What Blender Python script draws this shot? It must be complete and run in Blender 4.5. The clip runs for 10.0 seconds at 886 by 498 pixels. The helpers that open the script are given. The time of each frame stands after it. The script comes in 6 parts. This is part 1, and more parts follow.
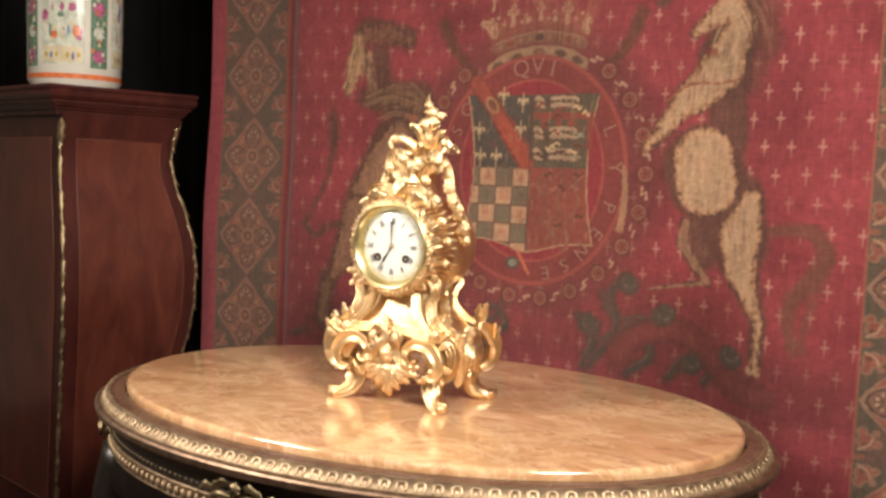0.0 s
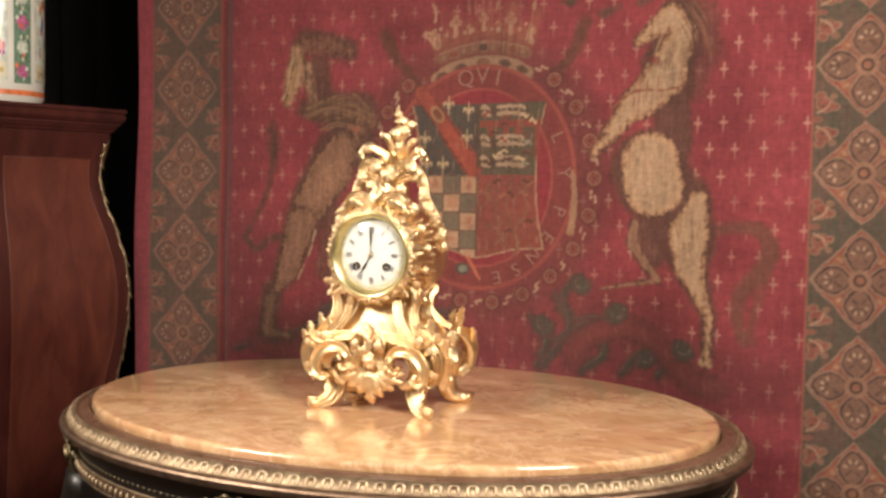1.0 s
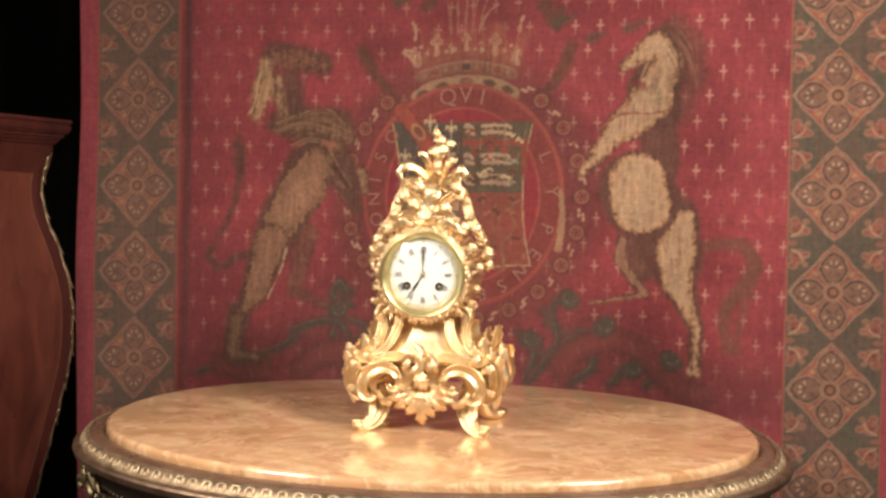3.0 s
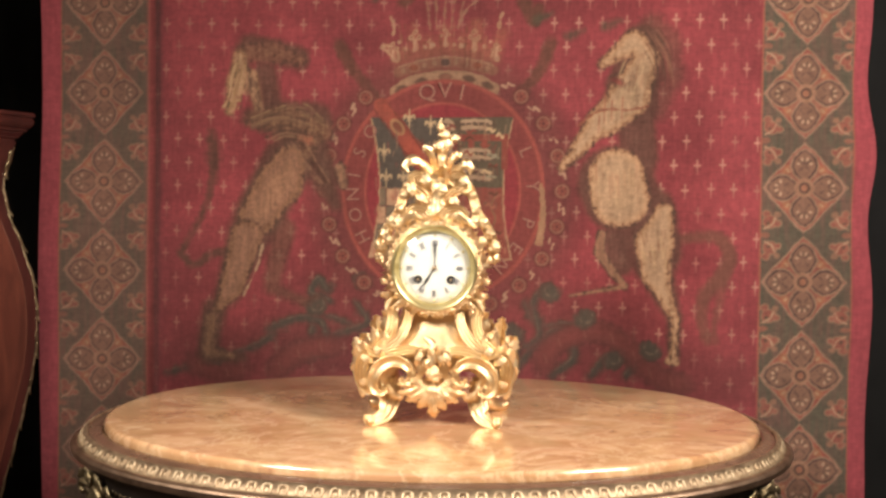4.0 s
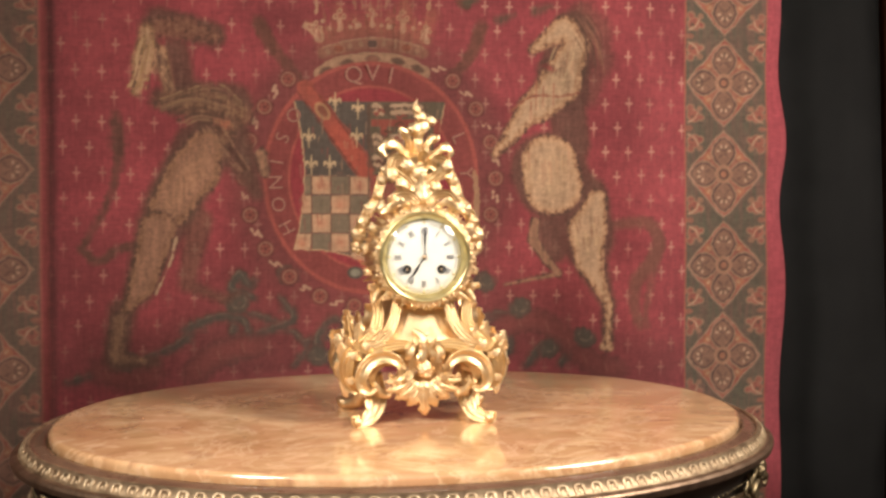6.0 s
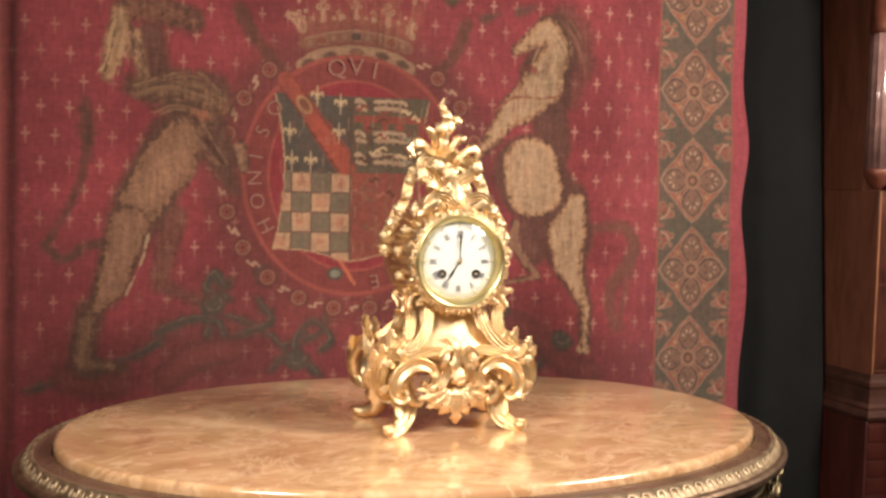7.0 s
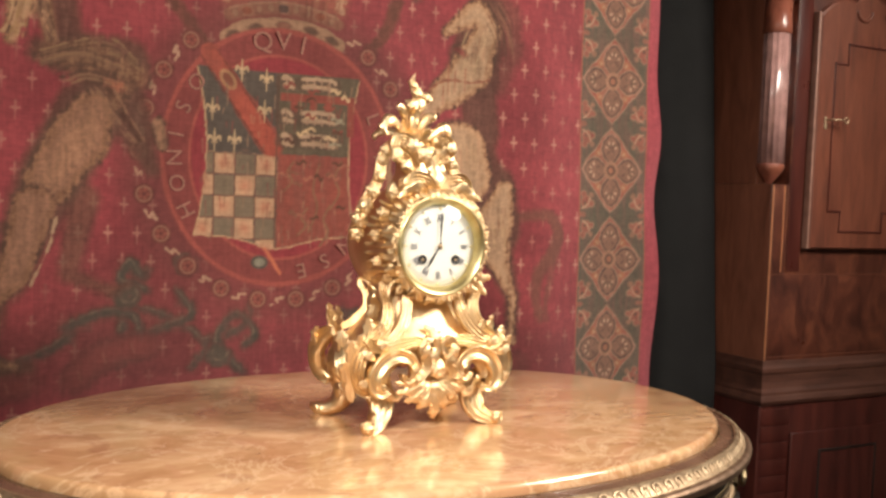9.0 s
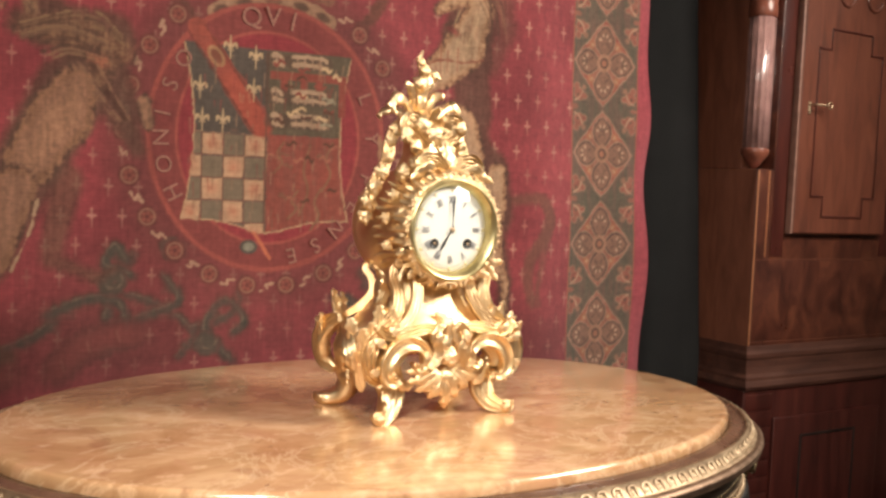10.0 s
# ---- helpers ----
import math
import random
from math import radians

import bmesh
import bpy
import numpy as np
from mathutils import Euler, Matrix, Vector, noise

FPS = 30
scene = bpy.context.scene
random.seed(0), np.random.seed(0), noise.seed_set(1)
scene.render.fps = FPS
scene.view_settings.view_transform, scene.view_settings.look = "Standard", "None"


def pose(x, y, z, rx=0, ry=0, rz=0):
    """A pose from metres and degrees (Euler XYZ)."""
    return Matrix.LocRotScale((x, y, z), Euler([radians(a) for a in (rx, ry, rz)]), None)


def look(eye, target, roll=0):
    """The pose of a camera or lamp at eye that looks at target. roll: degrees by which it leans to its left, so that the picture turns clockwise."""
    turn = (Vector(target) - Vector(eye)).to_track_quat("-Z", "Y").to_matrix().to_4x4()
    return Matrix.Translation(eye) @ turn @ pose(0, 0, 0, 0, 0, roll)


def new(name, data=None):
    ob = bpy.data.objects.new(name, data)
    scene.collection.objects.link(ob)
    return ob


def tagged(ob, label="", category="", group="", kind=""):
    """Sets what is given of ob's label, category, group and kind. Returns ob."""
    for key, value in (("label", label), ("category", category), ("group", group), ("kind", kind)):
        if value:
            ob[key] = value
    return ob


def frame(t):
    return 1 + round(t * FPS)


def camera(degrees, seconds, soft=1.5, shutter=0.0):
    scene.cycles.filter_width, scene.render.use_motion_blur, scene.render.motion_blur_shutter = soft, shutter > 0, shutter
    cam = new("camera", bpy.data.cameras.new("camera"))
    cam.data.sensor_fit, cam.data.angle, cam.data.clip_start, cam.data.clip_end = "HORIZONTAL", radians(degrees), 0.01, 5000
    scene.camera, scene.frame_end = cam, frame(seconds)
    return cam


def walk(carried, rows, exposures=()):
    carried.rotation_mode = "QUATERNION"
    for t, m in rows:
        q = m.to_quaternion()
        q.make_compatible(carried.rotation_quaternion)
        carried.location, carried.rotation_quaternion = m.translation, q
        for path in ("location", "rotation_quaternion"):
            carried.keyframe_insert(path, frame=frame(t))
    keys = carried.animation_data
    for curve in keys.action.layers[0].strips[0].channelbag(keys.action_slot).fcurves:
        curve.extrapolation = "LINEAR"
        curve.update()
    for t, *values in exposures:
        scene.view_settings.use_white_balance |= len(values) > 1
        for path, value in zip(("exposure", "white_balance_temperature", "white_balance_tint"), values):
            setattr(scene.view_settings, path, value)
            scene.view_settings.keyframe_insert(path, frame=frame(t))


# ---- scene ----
cam = camera(48.1, 10.0, soft=2.8)
METRES, EYE, TURN = 1.4, 1.05, 30.6
ROWS = [
    (0.0, 0.0, 0.0, 0.0, 0.16, -4.47, -2.0),
    (0.5, -0.057, -0.004, -0.0037, -3.97, -4.65, -1.02),
    (1.0, -0.0984, -0.0076, -0.006, -7.58, -3.61, -0.58),
    (1.5, -0.1435, -0.0006, -0.0055, -8.74, -3.35, -1.44),
    (2.0, -0.1963, 0.0047, -0.0143, -9.55, -4.03, -0.77),
    (2.5, -0.2619, 0.0243, -0.0009, -14.73, -2.97, -0.87),
    (4.0, -0.4213, 0.0801, -0.008, -25.93, -2.77, -0.63),
    (4.5, -0.4548, 0.1073, -0.012, -28.74, -1.82, -1.13),
    (5.0, -0.4953, 0.1488, -0.0195, -33.49, -2.46, -0.11),
    (6.5, -0.599, 0.2721, -0.0166, -42.69, -3.17, -1.05),
    (7.0, -0.6549, 0.3448, -0.0136, -48.23, -3.13, -1.51),
    (7.5, -0.6765, 0.3815, -0.0063, -51.71, -2.11, -1.17),
    (8.0, -0.6891, 0.4067, -0.0179, -52.79, -2.93, -2.53),
    (8.5, -0.6958, 0.4459, -0.0293, -56.23, -3.29, -2.66),
    (9.0, -0.6986, 0.4811, -0.03, -59.35, -2.95, -2.29),
    (9.5, -0.6955, 0.5109, -0.0375, -61.26, -3.7, -2.65),
    (10.0, -0.6977, 0.5352, -0.0354, -62.26, -3.62, -2.48),
]
walk(cam, [(t, pose(0.676, -1.013, EYE, 0, 0, TURN) @ pose(METRES * x, METRES * y, METRES * z, 90 + pitch, roll, yaw)) for t, x, y, z, yaw, pitch, roll in ROWS],
     [(0.0, 0.13), (1.5, 0.06), (2.5, 0.10), (4.0, 0.20), (5.0, 0.12), (7.0, 0.12), (8.5, 0.16), (10.0, 0.12)])

# ---- light: a closed showroom lit by warm lamps out of view ----
world = bpy.data.worlds.new("world")
scene.world = world
world.use_nodes = True
world.node_tree.nodes["Background"].inputs[0].default_value = (0.02, 0.018, 0.016, 1)
scene.view_settings.exposure = 0.0


def unseen_lamp(x, y, z, watts, size, aim, spread=180):
    data = bpy.data.lights.new("unseen_lamp", "AREA")
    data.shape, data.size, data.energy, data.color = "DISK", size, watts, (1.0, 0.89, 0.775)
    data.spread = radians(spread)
    ob = new("unseen_lamp", data)
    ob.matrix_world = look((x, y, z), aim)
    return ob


# right and left lamps, set from the glints on the dial glass
unseen_lamp(1.20, -0.86, 1.90, 15.8, 0.55, (-0.10, 0.38, 1.12), 98)
unseen_lamp(-1.02, -1.22, 1.88, 3.7, 0.40, (0.03, 0.04, 0.80), 56)
# added fills with no known source: vase, longcase, west wall, room, south wall
unseen_lamp(-0.20, -0.95, 2.40, 0.35, 0.35, (-0.95, 0.24, 1.10), 30)
unseen_lamp(1.25, -1.20, 2.44, 1.3, 0.40, (1.20, 0.44, 1.10), 40)
unseen_lamp(-2.30, -1.20, 2.48, 3, 0.90, (-3.00, -1.20, 1.60), 130)
unseen_lamp(0.0, -2.30, 2.50, 16, 1.5, (0.0, -2.0, 0.0), 120)
unseen_lamp(-0.6, -2.90, 2.48, 14, 0.9, (-0.6, -3.6, 1.80), 150)

# ---- materials ----
def material(name, base=(0.5, 0.5, 0.5), rough=0.5, metal=0.0, coat=0.0):
    m = bpy.data.materials.new(name)
    m.use_nodes = True
    b = m.node_tree.nodes["Principled BSDF"]
    b.inputs["Base Color"].default_value = (*base, 1)
    b.inputs["Roughness"].default_value = rough
    b.inputs["Metallic"].default_value = metal
    b.inputs["Coat Weight"].default_value = coat
    b.inputs["Coat Roughness"].default_value = 0.12
    return m, m.node_tree, b


def node(tree, kind, **values):
    n = tree.nodes.new(kind)
    for key, value in values.items():
        n.inputs[key.replace("_", " ")].default_value = value
    return n


def coords(tree, scale=(1, 1, 1), turn=(0, 0, 0)):
    c, mp = tree.nodes.new("ShaderNodeTexCoord"), tree.nodes.new("ShaderNodeMapping")
    mp.inputs["Scale"].default_value = scale
    mp.inputs["Rotation"].default_value = turn
    tree.links.new(c.outputs["Object"], mp.inputs["Vector"])
    return mp.outputs["Vector"]


def ramp(tree, fac, stops):
    r = tree.nodes.new("ShaderNodeValToRGB")
    e = r.color_ramp.elements
    while len(e) < len(stops):
        e.new(0.5)
    for el, (p, c) in zip(e, stops):
        el.position, el.color = p, (*c, 1)
    tree.links.new(fac, r.inputs["Fac"])
    return r.outputs["Color"]


def mix(tree, fac, a, b, blend="MIX"):
    n = tree.nodes.new("ShaderNodeMix")
    n.data_type, n.blend_type = "RGBA", blend
    for sock, v in ((n.inputs[0], fac), (n.inputs[6], a), (n.inputs[7], b)):
        if isinstance(v, (int, float)):
            sock.default_value = v
        elif isinstance(v, tuple):
            sock.default_value = (*v, 1)
        else:
            tree.links.new(v, sock)
    return n.outputs[2]


def noise_tex(tree, vec, scale, detail=4.0, rough=0.55, distort=0.0):
    n = node(tree, "ShaderNodeTexNoise", Scale=scale, Detail=detail, Roughness=rough, Distortion=distort)
    tree.links.new(vec, n.inputs["Vector"])
    return n.outputs["Fac"]


def bump(tree, bsdf, height, strength, distance):
    n = node(tree, "ShaderNodeBump", Strength=strength, Distance=distance)
    tree.links.new(height, n.inputs["Height"])
    tree.links.new(n.outputs["Normal"], bsdf.inputs["Normal"])


def rough_from(tree, bsdf, fac, lo, hi):
    n = node(tree, "ShaderNodeMapRange", To_Min=lo, To_Max=hi)
    tree.links.new(fac, n.inputs["Value"])
    tree.links.new(n.outputs["Result"], bsdf.inputs["Roughness"])


def make_wood(name, dark, mid, light, grain=(3, 3, 0.35), rough=(0.22, 0.42), coat=0.35):
    m, t, b = material(name, mid, 0.3, 0, coat)
    v = coords(t, grain)
    a = noise_tex(t, v, 9, 7, 0.6, 0.9)
    c = ramp(t, a, [(0.25, dark), (0.5, mid), (0.8, light)])
    fine = noise_tex(t, coords(t, (grain[0] * 8, grain[1] * 8, grain[2] * 2)), 22, 3)
    c = mix(t, 0.35, c, ramp(t, fine, [(0.3, (0.35, 0.35, 0.35)), (0.7, (1, 1, 1))]), "MULTIPLY")
    t.links.new(c, b.inputs["Base Color"])
    rough_from(t, b, noise_tex(t, coords(t), 14, 3), *rough)
    bump(t, b, fine, 0.08, 0.001)
    return m


def make_gilt(name, base, deep, rough=(0.14, 0.34), relief=0.25):
    m, t, b = material(name, base, 0.25, 1.0)
    v = coords(t)
    big = noise_tex(t, v, 60, 4)
    c = ramp(t, big, [(0.3, deep), (0.62, base)])
    t.links.new(c, b.inputs["Base Color"])
    rough_from(t, b, noise_tex(t, v, 130, 3), *rough)
    bump(t, b, mix(t, 0.5, noise_tex(t, v, 420, 3), noise_tex(t, v, 190, 2)), relief, 0.0012)
    return m


def make_cloth(name):
    m, t, b = material(name, (0.3, 0.04, 0.05), 0.9)
    at = t.nodes.new("ShaderNodeAttribute")
    at.attribute_name = "dye"
    weft = noise_tex(t, coords(t, (60, 1, 900)), 1.0, 2)
    warp = noise_tex(t, coords(t, (700, 1, 25)), 1.0, 2)
    fade = noise_tex(t, coords(t), 7, 5)
    c = mix(t, 0.36, at.outputs["Color"], ramp(t, weft, [(0.3, (0.62, 0.62, 0.62)), (0.72, (1.25, 1.2, 1.15))]), "MULTIPLY")
    c = mix(t, 0.28, c, ramp(t, warp, [(0.3, (0.7, 0.68, 0.66)), (0.7, (1.2, 1.2, 1.2))]), "MULTIPLY")
    c = mix(t, 0.5, c, ramp(t, fade, [(0.32, (0.74, 0.72, 0.72)), (0.7, (1.15, 1.12, 1.1))]), "MULTIPLY")
    t.links.new(c, b.inputs["Base Color"])
    b.inputs["Sheen Weight"].default_value = 0.25
    b.inputs["Sheen Roughness"].default_value = 0.5
    b.inputs["Specular IOR Level"].default_value = 0.15
    bump(t, b, weft, 0.25, 0.0012)
    return m


def make_marble():
    m, t, b = material("peach_marble", (0.734, 0.400, 0.217), 0.12, 0, 0.9)
    v = coords(t, (1, 1.3, 1), (0, 0, 0.35))
    a = noise_tex(t, v, 5.5, 8, 0.62, 1.6)
    c = ramp(t, a, [(0.22, (0.368, 0.172, 0.077)), (0.40, (0.538, 0.295, 0.141)), (0.53, (0.668, 0.400, 0.207)), (0.68, (0.820, 0.544, 0.315))])
    w = noise_tex(t, coords(t, (1, 1.7, 1), (0, 0, -0.5)), 9, 9, 0.6, 2.6)
    c = mix(t, ramp(t, w, [(0.56, (0, 0, 0)), (0.62, (0.8, 0.8, 0.8)), (0.70, (0.15, 0.15, 0.15))]), c, (0.832, 0.544, 0.321))
    d = noise_tex(t, coords(t, (1, 1.5, 1), (0, 0, 0.5)), 11, 8, 0.60, 2.0)
    c = mix(t, ramp(t, d, [(0.36, (0.62, 0.62, 0.62)), (0.46, (0, 0, 0))]), c, (0.368, 0.167, 0.084))
    # broken clouds of greyer and pinker stone with pale ragged seams
    g = noise_tex(t, coords(t, (1, 1.5, 1), (0, 0, 0.9)), 7.5, 5, 0.55, 1.2)
    c = mix(t, ramp(t, g, [(0.50, (0, 0, 0)), (0.60, (0.5, 0.5, 0.5))]), c, (0.538, 0.330, 0.163))
    p = noise_tex(t, coords(t, (1, 1.3, 1), (0, 0, -0.6)), 10, 6, 0.6, 1.8)
    c = mix(t, ramp(t, p, [(0.54, (0, 0, 0)), (0.62, (0.65, 0.65, 0.65))]), c, (0.612, 0.334, 0.179))
    seam = noise_tex(t, coords(t, (1, 1.3, 1), (0, 0, 0.7)), 6.0, 10, 0.66, 1.4)
    c = mix(t, ramp(t, seam, [(0.475, (0, 0, 0)), (0.50, (0.55, 0.55, 0.55)), (0.525, (0, 0, 0))]), c, (0.878, 0.623, 0.392))
    crack = noise_tex(t, coords(t, (1, 3.0, 1), (0, 0, -0.7)), 13, 8, 0.6, 2.0)
    c = mix(t, ramp(t, crack, [(0.292, (0.8, 0.8, 0.8)), (0.312, (0, 0, 0))]), c, (0.16, 0.075, 0.042))
    t.links.new(c, b.inputs["Base Color"])
    rough_from(t, b, noise_tex(t, coords(t), 30, 4), 0.14, 0.26)
    return m


def make_plain(name, base, rough, metal=0.0, vary=0.25, scale=25, coat=0.0, relief=0.1):
    m, t, b = material(name, base, rough, metal, coat)
    f = noise_tex(t, coords(t), scale, 5)
    lo, hi = tuple(c * (1 - vary) for c in base), tuple(min(1, c * (1 + vary)) for c in base)
    t.links.new(ramp(t, f, [(0.3, lo), (0.7, hi)]), b.inputs["Base Color"])
    rough_from(t, b, f, max(0.03, rough - 0.06), min(1, rough + 0.08))
    bump(t, b, noise_tex(t, coords(t), scale * 9, 3), relief, 0.001)
    return m


GILT = make_gilt("gilt_bronze", (0.89, 0.69, 0.415), (0.75, 0.52, 0.28), (0.28, 0.48), 0.65)
MATTE_GILT = make_gilt("matte_gilt", (0.89, 0.705, 0.44), (0.76, 0.54, 0.30), (0.38, 0.60), 0.60)
BURNISHED = make_gilt("burnished_gilt", (0.90, 0.71, 0.43), (0.82, 0.59, 0.31), (0.32, 0.46), 0.08)
BEZEL = make_gilt("pale_brass", (0.74, 0.635, 0.34), (0.60, 0.49, 0.23), (0.26, 0.40), 0.05)
OLD_BRASS = make_gilt("worn_brass", (0.56, 0.43, 0.285), (0.26, 0.18, 0.115), (0.46, 0.64))
PALE_GILT = make_gilt("pale_worn_gilt", (0.66, 0.53, 0.365), (0.36, 0.265, 0.165), (0.46, 0.62))
COPPER = make_gilt("reddish_brass", (0.42, 0.29, 0.205), (0.23, 0.150, 0.100), (0.38, 0.55))
DULL_BRONZE = make_gilt("dull_bronze", (0.40, 0.32, 0.19), (0.15, 0.11, 0.06), (0.38, 0.6))
CLOTH = make_cloth("tapestry_wool")
MARBLE = make_marble()
MAHOGANY = make_wood("mahogany", (0.026, 0.0065, 0.0055), (0.062, 0.0145, 0.0110), (0.105, 0.026, 0.018))
FLAME = make_wood("flame_mahogany", (0.030, 0.0090, 0.0068), (0.090, 0.0275, 0.0168), (0.20, 0.066, 0.034), (2.2, 2.2, 1.3))
OAK = make_wood("red_brown_oak", (0.078, 0.0235, 0.0135), (0.148, 0.0450, 0.0250), (0.210, 0.0690, 0.0380), (4, 4, 0.7), (0.35, 0.55), 0.15)
RIMWOOD = make_wood("dark_rim_wood", (0.072, 0.038, 0.024), (0.150, 0.082, 0.052), (0.220, 0.126, 0.082), (2, 2, 2), (0.2, 0.35), 0.4)
EBONY = make_wood("black_stained_wood", (0.008, 0.006, 0.005), (0.015, 0.011, 0.009), (0.03, 0.02, 0.016), (3, 3, 1), (0.34, 0.50), 0.12)
STRING = make_plain("boxwood_inlay", (0.42, 0.185, 0.090), 0.35, vary=0.2)
DRAPE = make_plain("black_drape", (0.0076, 0.0075, 0.0074), 0.95, vary=0.3, scale=12)
DRAPE.node_tree.nodes["Principled BSDF"].inputs["Specular IOR Level"].default_value = 0.22
PLASTER = make_plain("warm_plaster", (0.62, 0.56, 0.48), 0.9, vary=0.08, scale=3)
CEILING = make_plain("ceiling_paint", (0.75, 0.72, 0.66), 0.9, vary=0.05, scale=3)
CARPET = make_plain("dark_carpet", (0.07, 0.03, 0.028), 0.95, vary=0.35, scale=60, relief=0.4)
ENAMEL = make_plain("white_enamel", (0.71, 0.705, 0.645), 0.16, vary=0.03, scale=20, coat=0.4, relief=0.0)
BLACK = make_plain("black_paint", (0.012, 0.011, 0.011), 0.35, vary=0.2)
BLUED = make_plain("blued_steel", (0.012, 0.012, 0.018), 0.25, vary=0.2)
NUMERAL = make_plain("grey_black_numeral", (0.205, 0.205, 0.225), 0.3, vary=0.15)
MINUTE = make_plain("gilt_minute_mark", (0.62, 0.52, 0.26), 0.3, vary=0.15)


def make_glass():
    """A thin pane: clear, with a Fresnel gloss."""
    m, t, b = material("clear_glass", (1, 1, 1), 0.0)
    clear, gloss, add = t.nodes.new("ShaderNodeBsdfTransparent"), node(t, "ShaderNodeBsdfGlossy", Roughness=0.03), t.nodes.new("ShaderNodeMixShader")
    fr = node(t, "ShaderNodeFresnel", IOR=1.5)
    t.links.new(fr.outputs[0], add.inputs[0])
    t.links.new(clear.outputs[0], add.inputs[1])
    t.links.new(gloss.outputs[0], add.inputs[2])
    t.links.new(add.outputs[0], t.nodes["Material Output"].inputs["Surface"])
    t.nodes.remove(b)
    return m


GLASS = make_glass()


# ---- mesh helpers ----
def raw(name, verts, faces, mat, smooth=True):
    me = bpy.data.meshes.new(name)
    me.from_pydata([tuple(v) for v in verts], [], faces)
    if smooth:
        me.polygons.foreach_set("use_smooth", [True] * len(me.polygons))
    me.materials.append(mat)
    bm = bmesh.new()
    bm.from_mesh(me)
    bmesh.ops.recalc_face_normals(bm, faces=bm.faces)
    bm.to_mesh(me)
    bm.free()
    return me


def thing(name, label, category, m=None, group="", kind=""):
    ob = new(name)
    ob.empty_display_size = 0.05
    if m is not None:
        ob.matrix_world = m
    return tagged(ob, label, category, group, kind)


def part(name, geo, mat, parent, label="", m=None, smooth=True):
    """One mesh object under a thing or a part; geo is (verts, faces) or a mesh."""
    me = geo if isinstance(geo, bpy.types.Mesh) else raw(name, geo[0], geo[1], mat, smooth)
    ob = new(name, me)
    ob.parent = parent
    if m is not None:
        ob.matrix_basis = m
    if label:
        ob["label"] = label
    return ob


def join(*geos):
    verts, faces = [], []
    for v, f in geos:
        n = len(verts)
        verts += [tuple(p) for p in v]
        faces += [tuple(i + n for i in q) for q in f]
    return verts, faces


def moved(geo, m):
    return [m @ Vector(p) for p in geo[0]], geo[1]


def mirrored(geo):
    return [(-p[0], p[1], p[2]) for p in geo[0]], [tuple(reversed(f)) for f in geo[1]]


def loft(rings, caps=True, wrap=False):
    """Skin over closed rings that have the same number of points."""
    n, k = len(rings[0]), len(rings)
    verts = [p for r in rings for p in r]
    faces = []
    for i in range(k if wrap else k - 1):
        a, b = i * n, ((i + 1) % k) * n
        faces += [(a + j, a + (j + 1) % n, b + (j + 1) % n, b + j) for j in range(n)]
    if caps and not wrap:
        faces += [tuple(reversed(range(n))), tuple(range((k - 1) * n, k * n))]
    return verts, faces


def lathe(profile, n=48, sx=1.0, sy=1.0, caps=True):
    """Turned about z; profile of (radius, height)."""
    return loft([[(r * sx * math.cos(2 * math.pi * j / n), r * sy * math.sin(2 * math.pi * j / n), z) for j in range(n)] for r, z in profile], caps)


def oval(profile, a, b, n=160, wrap=True):
    """Swept round an oval; profile of (offset, height), closed."""
    return loft([[((a + o) * math.cos(2 * math.pi * j / n), (b + o) * math.sin(2 * math.pi * j / n), z) for j in range(n)] for o, z in profile], not wrap, wrap)


def box(x0, x1, y0, y1, z0, z1, e=0.002):
    """A box with bevelled edges."""
    bm = bmesh.new()
    bmesh.ops.create_cube(bm, size=1)
    for v in bm.verts:
        v.co = Vector((x0 + (v.co.x + 0.5) * (x1 - x0), y0 + (v.co.y + 0.5) * (y1 - y0), z0 + (v.co.z + 0.5) * (z1 - z0)))
    if e:
        bmesh.ops.bevel(bm, geom=bm.edges[:], offset=e, segments=2, affect="EDGES", profile=0.6)
    bm.verts.index_update()
    out = [v.co.copy() for v in bm.verts], [tuple(v.index for v in f.verts) for f in bm.faces]
    bm.free()
    return out


def smooth_path(pts, n=24):
    """Catmull-Rom through the points."""
    p = [Vector(q) for q in pts]
    p = [2 * p[0] - p[1]] + p + [2 * p[-1] - p[-2]]
    out, k = [], len(pts) - 1
    for i in range(n + 1):
        s = i / n * k
        j = min(int(s), k - 1)
        f = s - j
        a, b, c, d = p[j:j + 4]
        out.append(0.5 * ((2 * b) + (c - a) * f + (2 * a - 5 * b + 4 * c - d) * f * f + (3 * b - a - 3 * c + d) * f ** 3))
    return out


def tube(path, radii, n=9, squash=1.0, groove=0.0, hint=(0, 1, 0)):
    """A tapered round or fluted bar along a path."""
    p = [Vector(q) for q in path]
    k = len(p)
    prev = Vector(hint)
    rings = []
    for i in range(k):
        t = (p[min(i + 1, k - 1)] - p[max(i - 1, 0)]).normalized()
        side = t.cross(prev)
        side = side.normalized() if side.length > 1e-6 else t.orthogonal().normalized()
        up = side.cross(t).normalized()
        s = i / (k - 1) * (len(radii) - 1)
        j = min(int(s), len(radii) - 2)
        r = radii[j] + (radii[j + 1] - radii[j]) * (s - j)
        ring = []
        for a in range(n):
            w = 2 * math.pi * a / n
            q = r * (1 - groove * (0.5 + 0.5 * math.cos(4 * w)))
            ring.append(p[i] + side * math.cos(w) * q + up * math.sin(w) * q * squash)
        rings.append(ring)
    return loft(rings)


